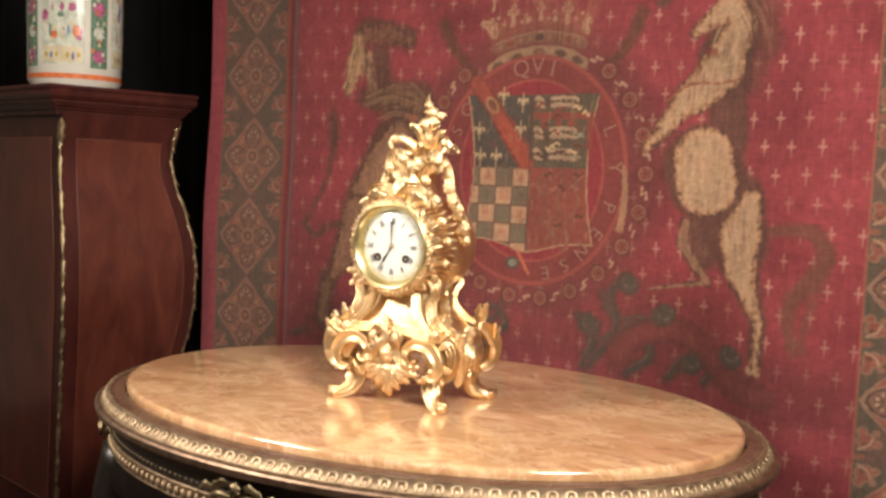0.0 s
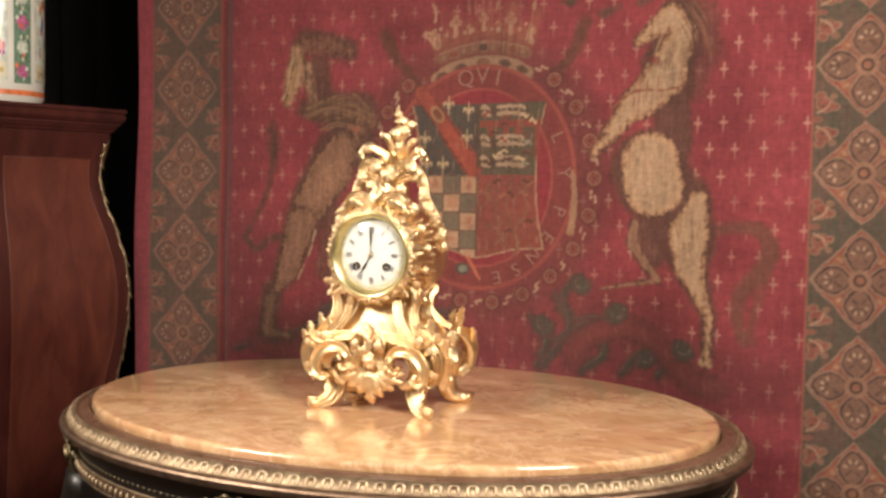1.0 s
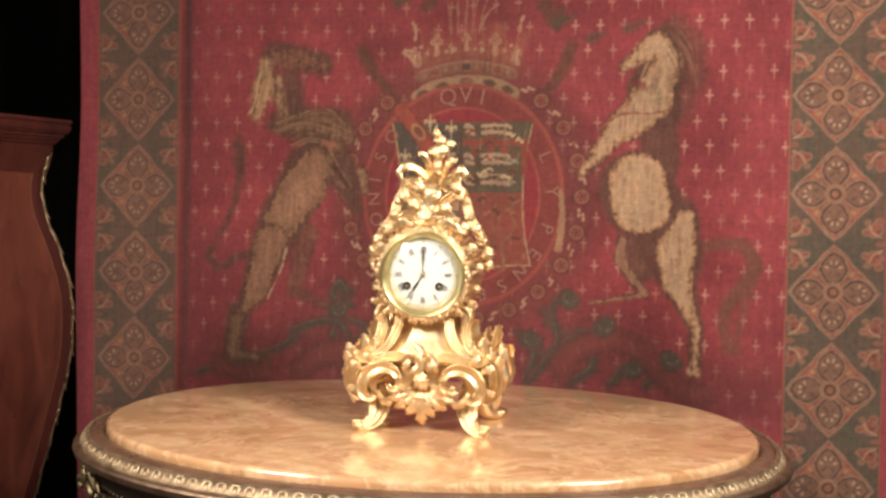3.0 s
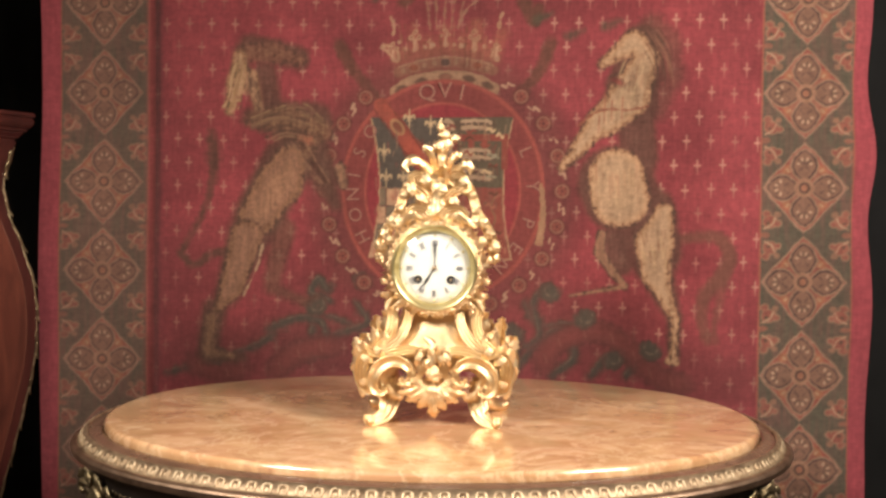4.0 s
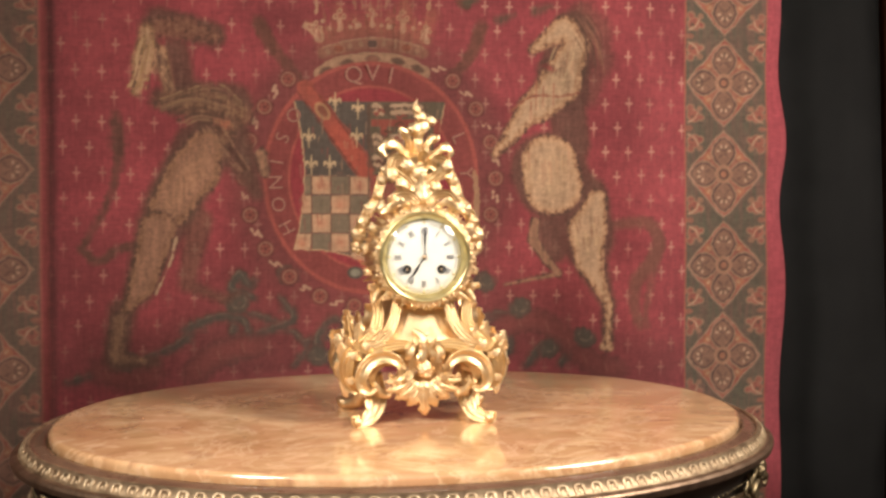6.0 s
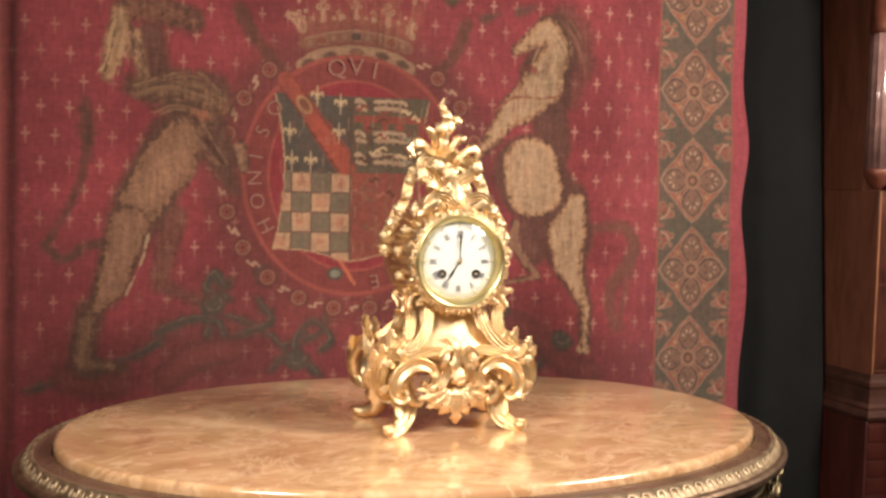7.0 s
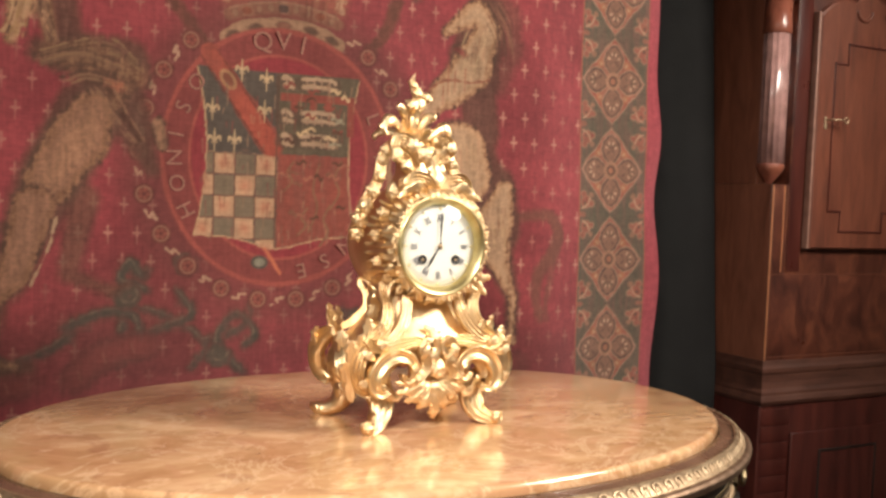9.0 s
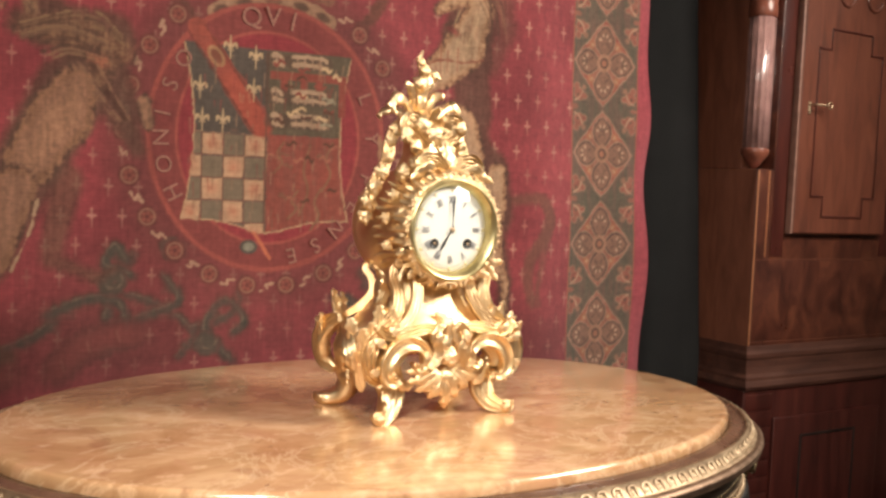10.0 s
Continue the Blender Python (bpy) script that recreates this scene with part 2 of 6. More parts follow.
def leaf(path, width, lobes=4, cup=0.35, face=(0, -1, 0), thick=0.0012, base=0.35, sweep=0.35, nv=8, n=30):
    """An acanthus leaf with swept, notched lobes along a path; face is the way its front looks at the root."""
    p = smooth_path(path, n)
    k = len(p)
    front, back = [], []
    prev = Vector(face)
    for i in range(k):
        u = i / (k - 1)
        t = (p[min(i + 1, k - 1)] - p[max(i - 1, 0)]).normalized()
        side = t.cross(prev)
        side = side.normalized() if side.length > 1e-6 else t.orthogonal().normalized()
        nrm = side.cross(t).normalized()
        prev = nrm
        env = (base + (1 - base) * math.sin(math.pi * min(1, u * 1.6) / 2)) * (1 - u ** 2.2) ** 0.9
        saw = (u * lobes) % 1.0
        w = width * env * (0.52 + 0.48 * (1 - saw) ** 0.7 * min(1, saw * 7 + 0.25)) + 0.0001
        for j in range(nv + 1):
            v = 2 * j / nv - 1
            vein = 0.10 * math.cos(v * math.pi * 3) * width * env
            q = p[i] + side * (v * w) + t * (abs(v) ** 1.5 * sweep * w) - nrm * (cup * w * v * v) + nrm * vein
            front.append(q)
            back.append(q - nrm * thick)
    m = nv + 1
    faces = []
    total = len(front)
    for i in range(k - 1):
        for j in range(nv):
            a = i * m + j
            faces.append((a, a + 1, a + m + 1, a + m))
            faces.append((total + a, total + a + m, total + a + m + 1, total + a + 1))
        for j in (0, nv):
            a = i * m + j
            q = (a, a + m, total + a + m, total + a)
            faces.append(q if j == 0 else tuple(reversed(q)))
    for j in range(nv):
        faces.append((j + 1, j, total + j, total + j + 1))
        a = (k - 1) * m + j
        faces.append((a, a + 1, total + a + 1, total + a))
    return front + back, faces


def tuft(x, y, z, r, seed, petals=7, front=(0, -1, 0)):
    """A ragged chased blossom of small curling leaves."""
    rr = random.Random(seed)
    f = Vector(front).normalized()
    a = f.orthogonal().normalized()
    b = f.cross(a)
    o = Vector((x, y, z))
    out = [crinkle(o.x + f.x * 0.1 * r, o.y + f.y * 0.1 * r, o.z, r * 0.85, seed)]
    for k in range(petals):
        w = 2 * math.pi * (k + rr.uniform(-0.3, 0.3)) / petals
        d = a * math.cos(w) + b * math.sin(w)
        ln = r * rr.uniform(0.75, 1.10)
        out.append(leaf([o, o + d * ln * 0.45 + f * r * 0.45, o + d * ln * 0.85 + f * r * 0.40, o + d * ln * 1.2 + f * r * rr.uniform(-0.1, 0.3)], r * 0.62, 2, 0.3, face=tuple(f), base=0.8, nv=4, n=9))
    return join(*out)


def crinkle(x, y, z, r, seed, sx=1.0, sz=1.0):
    """A lump of tight foliage, deeply chased."""
    rings = []
    for i in range(1, 12):
        a = math.pi * i / 12
        ring = []
        for j in range(18):
            w = 2 * math.pi * j / 18
            d = Vector((math.sin(a) * math.cos(w), math.sin(a) * math.sin(w), math.cos(a)))
            q = r * (0.72 + 0.75 * abs(noise.noise(d * 2.6 + Vector((seed * 3.1, seed * 1.7, 0.3)))) + 0.30 * noise.noise(d * 6.0 + Vector((seed, 0, 0))))
            ring.append((x + d.x * q * sx, y + d.y * q * 0.8, z + d.z * q * sz))
        rings.append(ring)
    return loft(rings)


def lettering(words, size, mat, parent, m, name="lettering", label="", depth=0.0004, bold=0.0):
    cu = bpy.data.curves.new(name, "FONT")
    cu.body, cu.size, cu.align_x, cu.align_y, cu.extrude, cu.resolution_u = words, size, "CENTER", "CENTER", depth, 3
    cu.offset = bold
    tmp = bpy.data.objects.new(name, cu)
    scene.collection.objects.link(tmp)
    me = bpy.data.meshes.new_from_object(tmp.evaluated_get(bpy.context.evaluated_depsgraph_get()))
    bpy.data.objects.remove(tmp)
    bpy.data.curves.remove(cu)
    me.materials.clear()
    me.materials.append(mat)
    return part(name, me, mat, parent, label, m)


# ---- the room: unseen shell added to close the place, pale to brighten the gilt ----
def wall(name, x0, x1, y0, y1, z0, z1, mat, label):
    me = raw(name, *box(x0, x1, y0, y1, z0, z1, 0), mat, False)
    return tagged(new(name, me), label, "wall", kind="structure")


tagged(wall("floor", -3.2, 3.2, -3.8, 1.2, -0.1, 0.0, CARPET, "dark red carpeted showroom floor under the furniture"), category="floor")
tagged(wall("ceiling", -3.2, 3.2, -3.8, 1.2, 2.55, 2.65, CEILING, "plain pale ceiling over the showroom"), category="ceiling")
wall("wall_north", -3.2, 3.2, 1.0, 1.2, 0.0, 2.55, PLASTER, "plain plastered wall behind the black drape")
wall("wall_south", -3.2, 3.2, -3.8, -3.6, 0.0, 2.55, PLASTER, "plain plastered wall facing the tapestry")
wall("wall_west", -3.2, -3.0, -3.6, 1.0, 0.0, 2.55, PLASTER, "plain plastered side wall of the showroom")
wall("wall_east", 3.0, 3.2, -3.6, 1.0, 0.0, 2.55, PLASTER, "plain plastered side wall of the showroom")


def black_drape(x0, x1, y, z1, phase, lean=0.0, fold=1.0):
    n, k = 150, 14
    front = [[], []]
    for s, off in ((0, 0.0), (1, 0.004)):
        for i in range(k + 1):
            z = z1 * i / k
            for j in range(n + 1):
                x = x0 + (x1 - x0) * j / n
                d = fold * (0.020 * math.sin(x * 17 + phase) + 0.010 * math.sin(x * 41 + 1.3 + 0.4 * z) + 0.004 * math.sin(x * 83 + z))
                front[s].append((x, y + lean * (min(1.5, max(0.66, z)) - 0.72) + d * (1.1 - 0.25 * z / z1) + off, z + 0.003))
    m, total = n + 1, len(front[0])
    faces = []
    for i in range(k):
        for j in range(n):
            a = i * m + j
            faces.append((a, a + 1, a + m + 1, a + m))
            faces.append((total + a, total + a + m, total + a + m + 1, total + a + 1))
    me = raw("black_drape", front[0] + front[1], faces, DRAPE)
    return tagged(new("black_drape", me), "black cloth drape hanging in soft folds behind the tapestry", "curtain", group="black drapes")


black_drape(-2.6, -0.35, 0.88, 2.4, 0.3)
black_drape(-0.30, 0.938, 0.545, 2.4, 1.9, 0.085, 0.45)
black_drape(0.80, 2.4, 0.80, 2.4, 0.7)


# ---- the tapestry: a fine woven grid, dyed thread by thread ----
TX0, TX1, TZ0, TZ1, TS = -0.713, 0.665, 0.40, 1.66, 0.0018
tnx, tnz = int((TX1 - TX0) / TS) + 1, int((TZ1 - TZ0) / TS) + 1
TXS, TZS = TX0 + TS * np.arange(tnx), TZ0 + TS * np.arange(tnz)
dye = np.zeros((tnz, tnx, 3))
region = np.zeros((tnz, tnx), dtype=int)
rng = np.random.default_rng(7)


def speckle(sx, sz):
    """Smooth random field between -1 and 1 with grains of sx by sz metres."""
    h, w = int((TZ1 - TZ0) / sz) + 3, int((TX1 - TX0) / sx) + 3
    g = rng.uniform(-1, 1, (h, w))
    fz, fx = (TZS - TZ0) / sz, (TXS - TX0) / sx
    iz, ix = fz.astype(int), fx.astype(int)
    az, ax = (fz - iz)[:, None], (fx - ix)[None, :]
    top = g[iz][:, ix] * (1 - ax) + g[iz][:, ix + 1] * ax
    low = g[iz + 1][:, ix] * (1 - ax) + g[iz + 1][:, ix + 1] * ax
    return top * (1 - az) + low * az


STREAK, GRAIN, BLOTCH, FINE = speckle(0.004, 0.022), speckle(0.005, 0.005), speckle(0.05, 0.05), speckle(0.0026, 0.0030)
RED, DEEP, PINK = (0.240, 0.0450, 0.0535), (0.16, 0.021, 0.027), (0.31, 0.058, 0.074)
CREAM, TAN, BROWN = (0.50, 0.34, 0.20), (0.29, 0.155, 0.085), (0.095, 0.042, 0.028)
GREEN, SLATE, BRICK = (0.088, 0.056, 0.044), (0.080, 0.062, 0.052), (0.215, 0.056, 0.042)


def window(x0, x1, z0, z1):
    a, b = max(0, int((x0 - TX0) / TS) - 1), min(tnx, int((x1 - TX0) / TS) + 3)
    c, d = max(0, int((z0 - TZ0) / TS) - 1), min(tnz, int((z1 - TZ0) / TS) + 3)
    return slice(c, d), slice(a, b)


def lay(win, dist, colour, soft=0.0018, part_id=None, worn=0.0, amount=1.0):
    """Dye where dist is below 0; worn lets the ground through in streaks."""
    al = np.clip(0.5 - (dist + worn * 0.004 * GRAIN[win]) / soft, 0, 1) * amount
    if worn:
        al = al * np.clip(1.0 - worn * (0.35 + 0.5 * STREAK[win] + 0.25 * BLOTCH[win]), 0.15, 1)
    dye[win] += (np.array(colour) - dye[win]) * al[..., None]
    if part_id is not None:
        region[win] = np.where(dist < 0, part_id, region[win])


def near(x0, x1, z0, z1):
    win = window(x0, x1, z0, z1)
    return win, TXS[win[1]][None, :], TZS[win[0]][:, None]


def capsule(a, b, ra, rb, colour, **kw):
    r = max(ra, rb) + 0.004
    win, X, Z = near(min(a[0], b[0]) - r, max(a[0], b[0]) + r, min(a[1], b[1]) - r, max(a[1], b[1]) + r)
    dx, dz = b[0] - a[0], b[1] - a[1]
    f = np.clip(((X - a[0]) * dx + (Z - a[1]) * dz) / max(1e-9, dx * dx + dz * dz), 0, 1)
    lay(win, np.hypot(X - a[0] - f * dx, Z - a[1] - f * dz) - (ra + (rb - ra) * f), colour, **kw)


def stroke(pts, w0, w1, colour, **kw):
    p = smooth_path([(x, 0, z) for x, z in pts], 10 * (len(pts) - 1))
    n = len(p) - 1
    for i in range(n):
        capsule((p[i].x, p[i].z), (p[i + 1].x, p[i + 1].z), w0 + (w1 - w0) * i / n, w0 + (w1 - w0) * (i + 1) / n, colour, **kw)


def disc(x, z, rx, rz, colour, turn=0.0, hole=0.0, power=2.0, **kw):
    r = max(rx, rz) + 0.004
    win, X, Z = near(x - r, x + r, z - r, z + r)
    c, s = math.cos(radians(turn)), math.sin(radians(turn))
    U, V = (X - x) * c + (Z - z) * s, (Z - z) * c - (X - x) * s
    q = ((np.abs(U) / rx) ** power + (np.abs(V) / rz) ** power) ** (1 / power)
    d = (q - 1) * min(rx, rz)
    if hole:
        d = np.maximum(d, (hole - q) * min(rx, rz))
    lay(win, d, colour, **kw)


def patch(x0, x1, z0, z1, colour, **kw):
    win, X, Z = near(x0 - 0.003, x1 + 0.003, z0 - 0.003, z1 + 0.003)
    lay(win, np.maximum(np.maximum(x0 - X, X - x1), np.maximum(z0 - Z, Z - z1)), colour, **kw)


def cartoon(a, b):
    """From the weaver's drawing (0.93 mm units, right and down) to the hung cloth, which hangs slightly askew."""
    return -0.023 + (a - 762) * 0.000934 - (365 - b) * 0.00002, 1.052 + (365 - b) * 0.00093 + (a - 762) * 0.000016


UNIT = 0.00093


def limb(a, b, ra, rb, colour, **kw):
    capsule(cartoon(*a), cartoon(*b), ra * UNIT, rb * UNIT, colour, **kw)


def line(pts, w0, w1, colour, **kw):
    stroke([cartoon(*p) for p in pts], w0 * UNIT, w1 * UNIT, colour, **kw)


def mass(limbs, tones, rim, part_id, soft=4.0, amount=1.0, blend=4.0, rough=1.0):
    """One rounded woven mass: limbs flow together, tones run from the granular rim to the core."""
    pts = [(cartoon(*a), cartoon(*b), ra * UNIT, rb * UNIT) for a, b, ra, rb in limbs]
    r = max(max(p[2], p[3]) for p in pts) + 0.012
    xs, zs = [q[0] for p in pts for q in p[:2]], [q[1] for p in pts for q in p[:2]]
    win, X, Z = near(min(xs) - r, max(xs) + r, min(zs) - r, max(zs) + r)
    k, total = blend * UNIT, 0.0
    for a, b, ra, rb in pts:
        dx, dz = b[0] - a[0], b[1] - a[1]
        f = np.clip(((X - a[0]) * dx + (Z - a[1]) * dz) / max(1e-9, dx * dx + dz * dz), 0, 1)
        total = total + np.exp(np.clip(-(np.hypot(X - a[0] - f * dx, Z - a[1] - f * dz) - (ra + (rb - ra) * f)) / k, -60, 60))
    d = -k * np.log(np.maximum(total, 1e-30))
    grain = 0.5 * GRAIN[win] + 0.45 * FINE[win] + 0.35 * STREAK[win]
    u = (-d / UNIT + grain * rim * 0.42 * rough) / rim
    stops = [s for s, _ in tones]
    colour = np.stack([np.interp(u, stops, [c[i] for _, c in tones]) for i in range(3)], -1)
    colour = colour * (1 + 0.11 * STREAK[win] + 0.14 * BLOTCH[win] + 0.10 * FINE[win])[..., None]
    al = np.clip(0.5 - (d / UNIT + 2.2 * rough * grain) / soft, 0, 1) * amount
    dye[win] += (colour - dye[win]) * al[..., None]
    region[win] = np.where(d < 0, part_id, region[win])


# ground, side bands and hems
FIELD, BAND_W, BAND_E, HEM_W, HEM_E, FIG_W, FIG_E, CROWN, GARTER, SHIELD = range(10)
WOVEN = [("red_field", "dull red field strewn with small pale crosses"), ("side_border", "dark green border with brown and cream lozenges"), ("side_border", "dark green border with brown and cream lozenges"),
         ("hem", "plain pinkish red hem"), ("hem", "plain pinkish red hem with a wavy edge"), ("supporter_shape", "brown and tan woven shape"), ("supporter_shape", "cream woven shape"), ("crown_motif", "tan and brick red crown"),
         ("garter_ring", "dark red lettered ring"), ("shield_motif", "quartered shield with checks and fleurs")]


def motif(name, label=""):
    WOVEN.append((name, label))
    return len(WOVEN) - 1


dye[:] = RED
dye *= (1 + 0.22 * BLOTCH + 0.08 * speckle(0.15, 0.012))[..., None]
BANDS = ((-0.679, -0.527, -0.604, BAND_W), (0.490, 0.635, 0.560, BAND_E))


def cross(x, z, k):
    c = tuple(u * k + v * (1 - k) for u, v in zip((0.47, 0.235, 0.185), RED))
    capsule((x, z - 0.0140), (x, z), 0.0003, 0.0012, c, soft=0.0020)
    capsule((x, z), (x, z + 0.0080), 0.0011, 0.0010, c, soft=0.0020)
    capsule((x - 0.0044, z + 0.0004), (x + 0.0044, z + 0.0004), 0.0009, 0.0009, c, soft=0.0022)
    disc(x, z, 0.0032, 0.0036, c, power=1.3)
    disc(x, z + 0.0078, 0.0014, 0.0026, c)
    for s in (-1, 1):
        disc(x + s * 0.0044, z + 0.0004, 0.0018, 0.0018, c, power=1.4)


row = 0
z = 0.44
while z < 1.64:
    x = -0.512 + (0.0185 if row % 2 else 0.0)
    while x < 0.485:
        cross(x + rng.uniform(-0.0015, 0.0015), z + rng.uniform(-0.0015, 0.0015), rng.uniform(0.34, 0.92) * (0.72 + 0.28 * min(1.0, max(0.0, (x + 0.5) / 0.5))) * min(1.0, 0.62 + (z - 0.55) * 0.8))
        x += 0.0383
    z, row = z + 0.0388, row + 1

# browned, faded ring and foot grounds; left and foot discs also dye in dimmer light
for a, b, ra, rb, k in ((762, 330, 250, 240, 0.26), (762, 110, 200, 130, 0.16), (660, 20, 260, 70, 0.14), (900, 10, 160, 60, 0.14), (600, 640, 190, 70, 0.42), (930, 640, 170, 70, 0.36), (430, 660, 190, 60, 0.45), (300, 560, 110, 150, 0.22), (1180, 690, 170, 60, 0.34), (520, 560, 110, 70, 0.30), (1010, 600, 120, 60, 0.30), (300, 180, 110, 170, 0.12)):
    x, z = cartoon(a, b)
    disc(x, z, ra * UNIT, rb * UNIT, (0.098, 0.034, 0.031), soft=0.75 * min(ra, rb) * UNIT, amount=k)

# scrolling leaves under the arms
LEAVES = (((255, 690), (420, 640), (470, 600), (560, 590), (640, 640), (620, 680)), ((520, 620), (540, 560), (560, 530)), ((470, 680), (540, 630), (620, 600), (600, 560)),
          ((905, 560), (930, 600), (1000, 600), (1050, 620)), ((880, 690), (920, 640), (960, 610), (1010, 620)), ((950, 530), (920, 560), (930, 620), (880, 650)),
          ((1080, 690), (1100, 660), (1060, 640)), ((640, 640), (700, 620), (720, 570)), ((440, 610), (500, 590), (540, 600), (545, 650), (500, 660)), ((555, 560), (520, 545), (535, 520), (550, 540)),
          ((700, 690), (660, 640), (690, 600), (720, 630), (700, 650)), ((860, 600), (890, 640), (870, 690)), ((950, 690), (990, 660), (980, 625), (940, 640)), ((1020, 690), (1050, 655), (1090, 660)))
for pts in LEAVES:
    pid = motif("leaf_scroll", "dark grey-green scrolling stem")
    line(pts, 10, 6, (0.125, 0.040, 0.036), soft=0.014, amount=0.50, part_id=pid, worn=0.4)
    line(pts, 5, 2.5, (0.064, 0.056, 0.046), soft=0.010, amount=0.72, part_id=pid, worn=0.45)
    line([(a - 3, b - 4) for a, b in pts], 1.4, 0.9, (0.160, 0.110, 0.080), amount=0.42, part_id=pid, worn=0.6)
    for (a, b), (c, d) in zip(pts, pts[1:]):
        # small ragged leaves off the stem
        e = 1 if rng.uniform(-1, 1) > 0 else -1
        limb(((a + c) / 2, (b + d) / 2), ((a + c) / 2 + e * (d - b) * 0.22, (b + d) / 2 - e * (c - a) * 0.22), 6, 2.5, (0.074, 0.060, 0.047), soft=0.012, amount=0.6, worn=0.5, part_id=pid)
# rolled ribbons on the ground, with dim marks
for pts, r in ((((935, 672), (950, 640), (990, 618), (1040, 612), (1085, 640), (1110, 672)), 12), (((450, 690), (480, 662), (520, 646), (560, 640)), 13), (((1108, 672), (1140, 690), (1180, 700)), 12), (((300, 668), (345, 690), (400, 684)), 10)):
    pid = motif("ground_ribbon", "dull dark red woven ribbon")
    line(pts, r + 5, r + 3, (0.100, 0.036, 0.032), soft=0.024, amount=0.42, worn=0.7, part_id=pid)
    line(pts, r, r - 2, (0.165, 0.045, 0.042), soft=0.018, amount=0.45, worn=0.8, part_id=pid)
    for i in range(len(pts) - 1):
        (a, b), (c, d) = pts[i], pts[i + 1]
        limb((0.6 * a + 0.4 * c - 2, 0.6 * b + 0.4 * d - 7), (0.6 * a + 0.4 * c + 2, 0.6 * b + 0.4 * d + 7), 1.6, 1.6, (0.22, 0.09, 0.07), amount=0.45, part_id=pid)
for x, z, r, way in ((882, 612, 17, 1), (1012, 586, 15, -1), (948, 540, 14, 1), (530, 566, 16, -1), (612, 520, 14, 1), (1120, 640, 14, 1), (350, 655, 13, -1), (660, 660, 15, 1), (1060, 660, 12, -1)):
    pid = motif("leaf_curl", "dark grey-green curled leaf")
    pts = [(x + r * (1 - i / 11) * math.cos(0.9 * i) * way, z + r * (1 - i / 11) * math.sin(0.9 * i)) for i in range(9)]
    line(pts, 7, 4, (0.11, 0.038, 0.034), soft=0.010, amount=0.6, worn=0.4, part_id=pid)
    line(pts, 5, 2.5, (0.078, 0.058, 0.046), soft=0.012, amount=0.42, worn=0.6, part_id=pid)
    limb((x, z), (x + 16 * way, z + 14), 7, 2, (0.076, 0.062, 0.048), soft=0.012, amount=0.5, worn=0.5, part_id=pid)
    line([(a + 2, b - 3) for a, b in pts[:5]], 1.3, 1.0, (0.15, 0.100, 0.074), amount=0.35, worn=0.6, part_id=pid)
# mantling, feathers and leaves about the crown
for pts in (((575, 95), (600, 140), (645, 195)), ((955, 100), (935, 150), (895, 195)), ((690, 20), (740, -20), (800, -30)), ((905, 20), (925, 60), (935, 40))):
    line(pts, 11, 8, (0.125, 0.048, 0.036), soft=0.008, amount=0.8, worn=0.5, part_id=motif("mantling_strip", "brown woven strip"))
for a in ((985, 90), (1050, 75), (930, 60), (1090, 20), (640, 10)):
    limb(a, (a[0] + 26, a[1] - 10), 9, 4, (0.072, 0.066, 0.044), soft=0.008, amount=0.75, worn=0.4, part_id=motif("leaf_sprig", "dark green woven sprig"))

# crown: brick cap, pearled band with stones, trefoils and strewn pearls
PINKISH = (0.40, 0.235, 0.155)
CAP = (0.240, 0.082, 0.062)
for a, b, r0, r1 in (((700, 152), (828, 152), 18, 18), ((688, 122), (846, 122), 20, 20)):
    limb(a, b, r0, r1, CAP, soft=0.012, worn=0.5, amount=0.8, part_id=CROWN)
for a, b, r0, r1 in (((714, 112), (712, 70), 24, 9), ((767, 112), (768, 72), 22, 11), ((820, 112), (823, 66), 26, 12), ((848, 124), (872, 82), 16, 9), ((684, 124), (662, 98), 14, 6), ((740, 105), (738, 82), 14, 6), ((795, 105), (797, 82), 14, 6)):
    limb(a, b, r0, r1, (0.265, 0.090, 0.062), soft=0.012, worn=0.6, amount=0.72, part_id=CROWN)
for pts in (((676, 128), (664, 112), (652, 99), (664, 98)), ((672, 80), (674, 62), (668, 46)), ((862, 72), (866, 56), (870, 46)), ((848, 124), (856, 108), (866, 104)), ((680, 108), (682, 122), (678, 128))):
    line(pts, 2.4, 1.8, (0.36, 0.20, 0.13), worn=0.5, amount=0.8, part_id=CROWN)
for k in range(5):
    line(((738 + k * 13, 70), (736 + k * 15, 38), (731 + k * 19, 6)), 2.2, 1.4, (0.27, 0.125, 0.088), worn=0.5, amount=0.75, part_id=CROWN)
line(((792, 62), (806, 36), (824, 22)), 2.4, 1.6, (0.28, 0.14, 0.10), worn=0.4, part_id=CROWN)
for a, b, k in ((712, 82, 1.0), (767, 80, 0.8), (819, 86, 1.0), (672, 102, 0.8), (858, 110, 0.8), (740, 92, 0.5), (794, 92, 0.5)):
    for dx, dz, r in ((0, -8, 5.0), (-7, 1, 4.6), (7, 1, 4.6), (0, 9, 3.4)):
        x, z = cartoon(a + dx * k, b + dz * k)
        disc(x, z, r * k * UNIT, r * k * UNIT * 1.05, PINKISH, worn=0.45, part_id=CROWN)
        disc(x, z, r * k * UNIT * 0.45, r * k * UNIT * 0.5, (0.20, 0.075, 0.050), part_id=CROWN)
    limb((a, b + 6 * k), (a, b + 22 * k), 3.2 * k, 5.5 * k, PINKISH, worn=0.5, part_id=CROWN)
for a, b in ((694, 104), (730, 101), (745, 98), (782, 99), (799, 101), (836, 104), (683, 92), (848, 96)):
    x, z = cartoon(a, b)
    disc(x, z, 0.0032, 0.0032, (0.38, 0.22, 0.15), worn=0.3, part_id=CROWN)
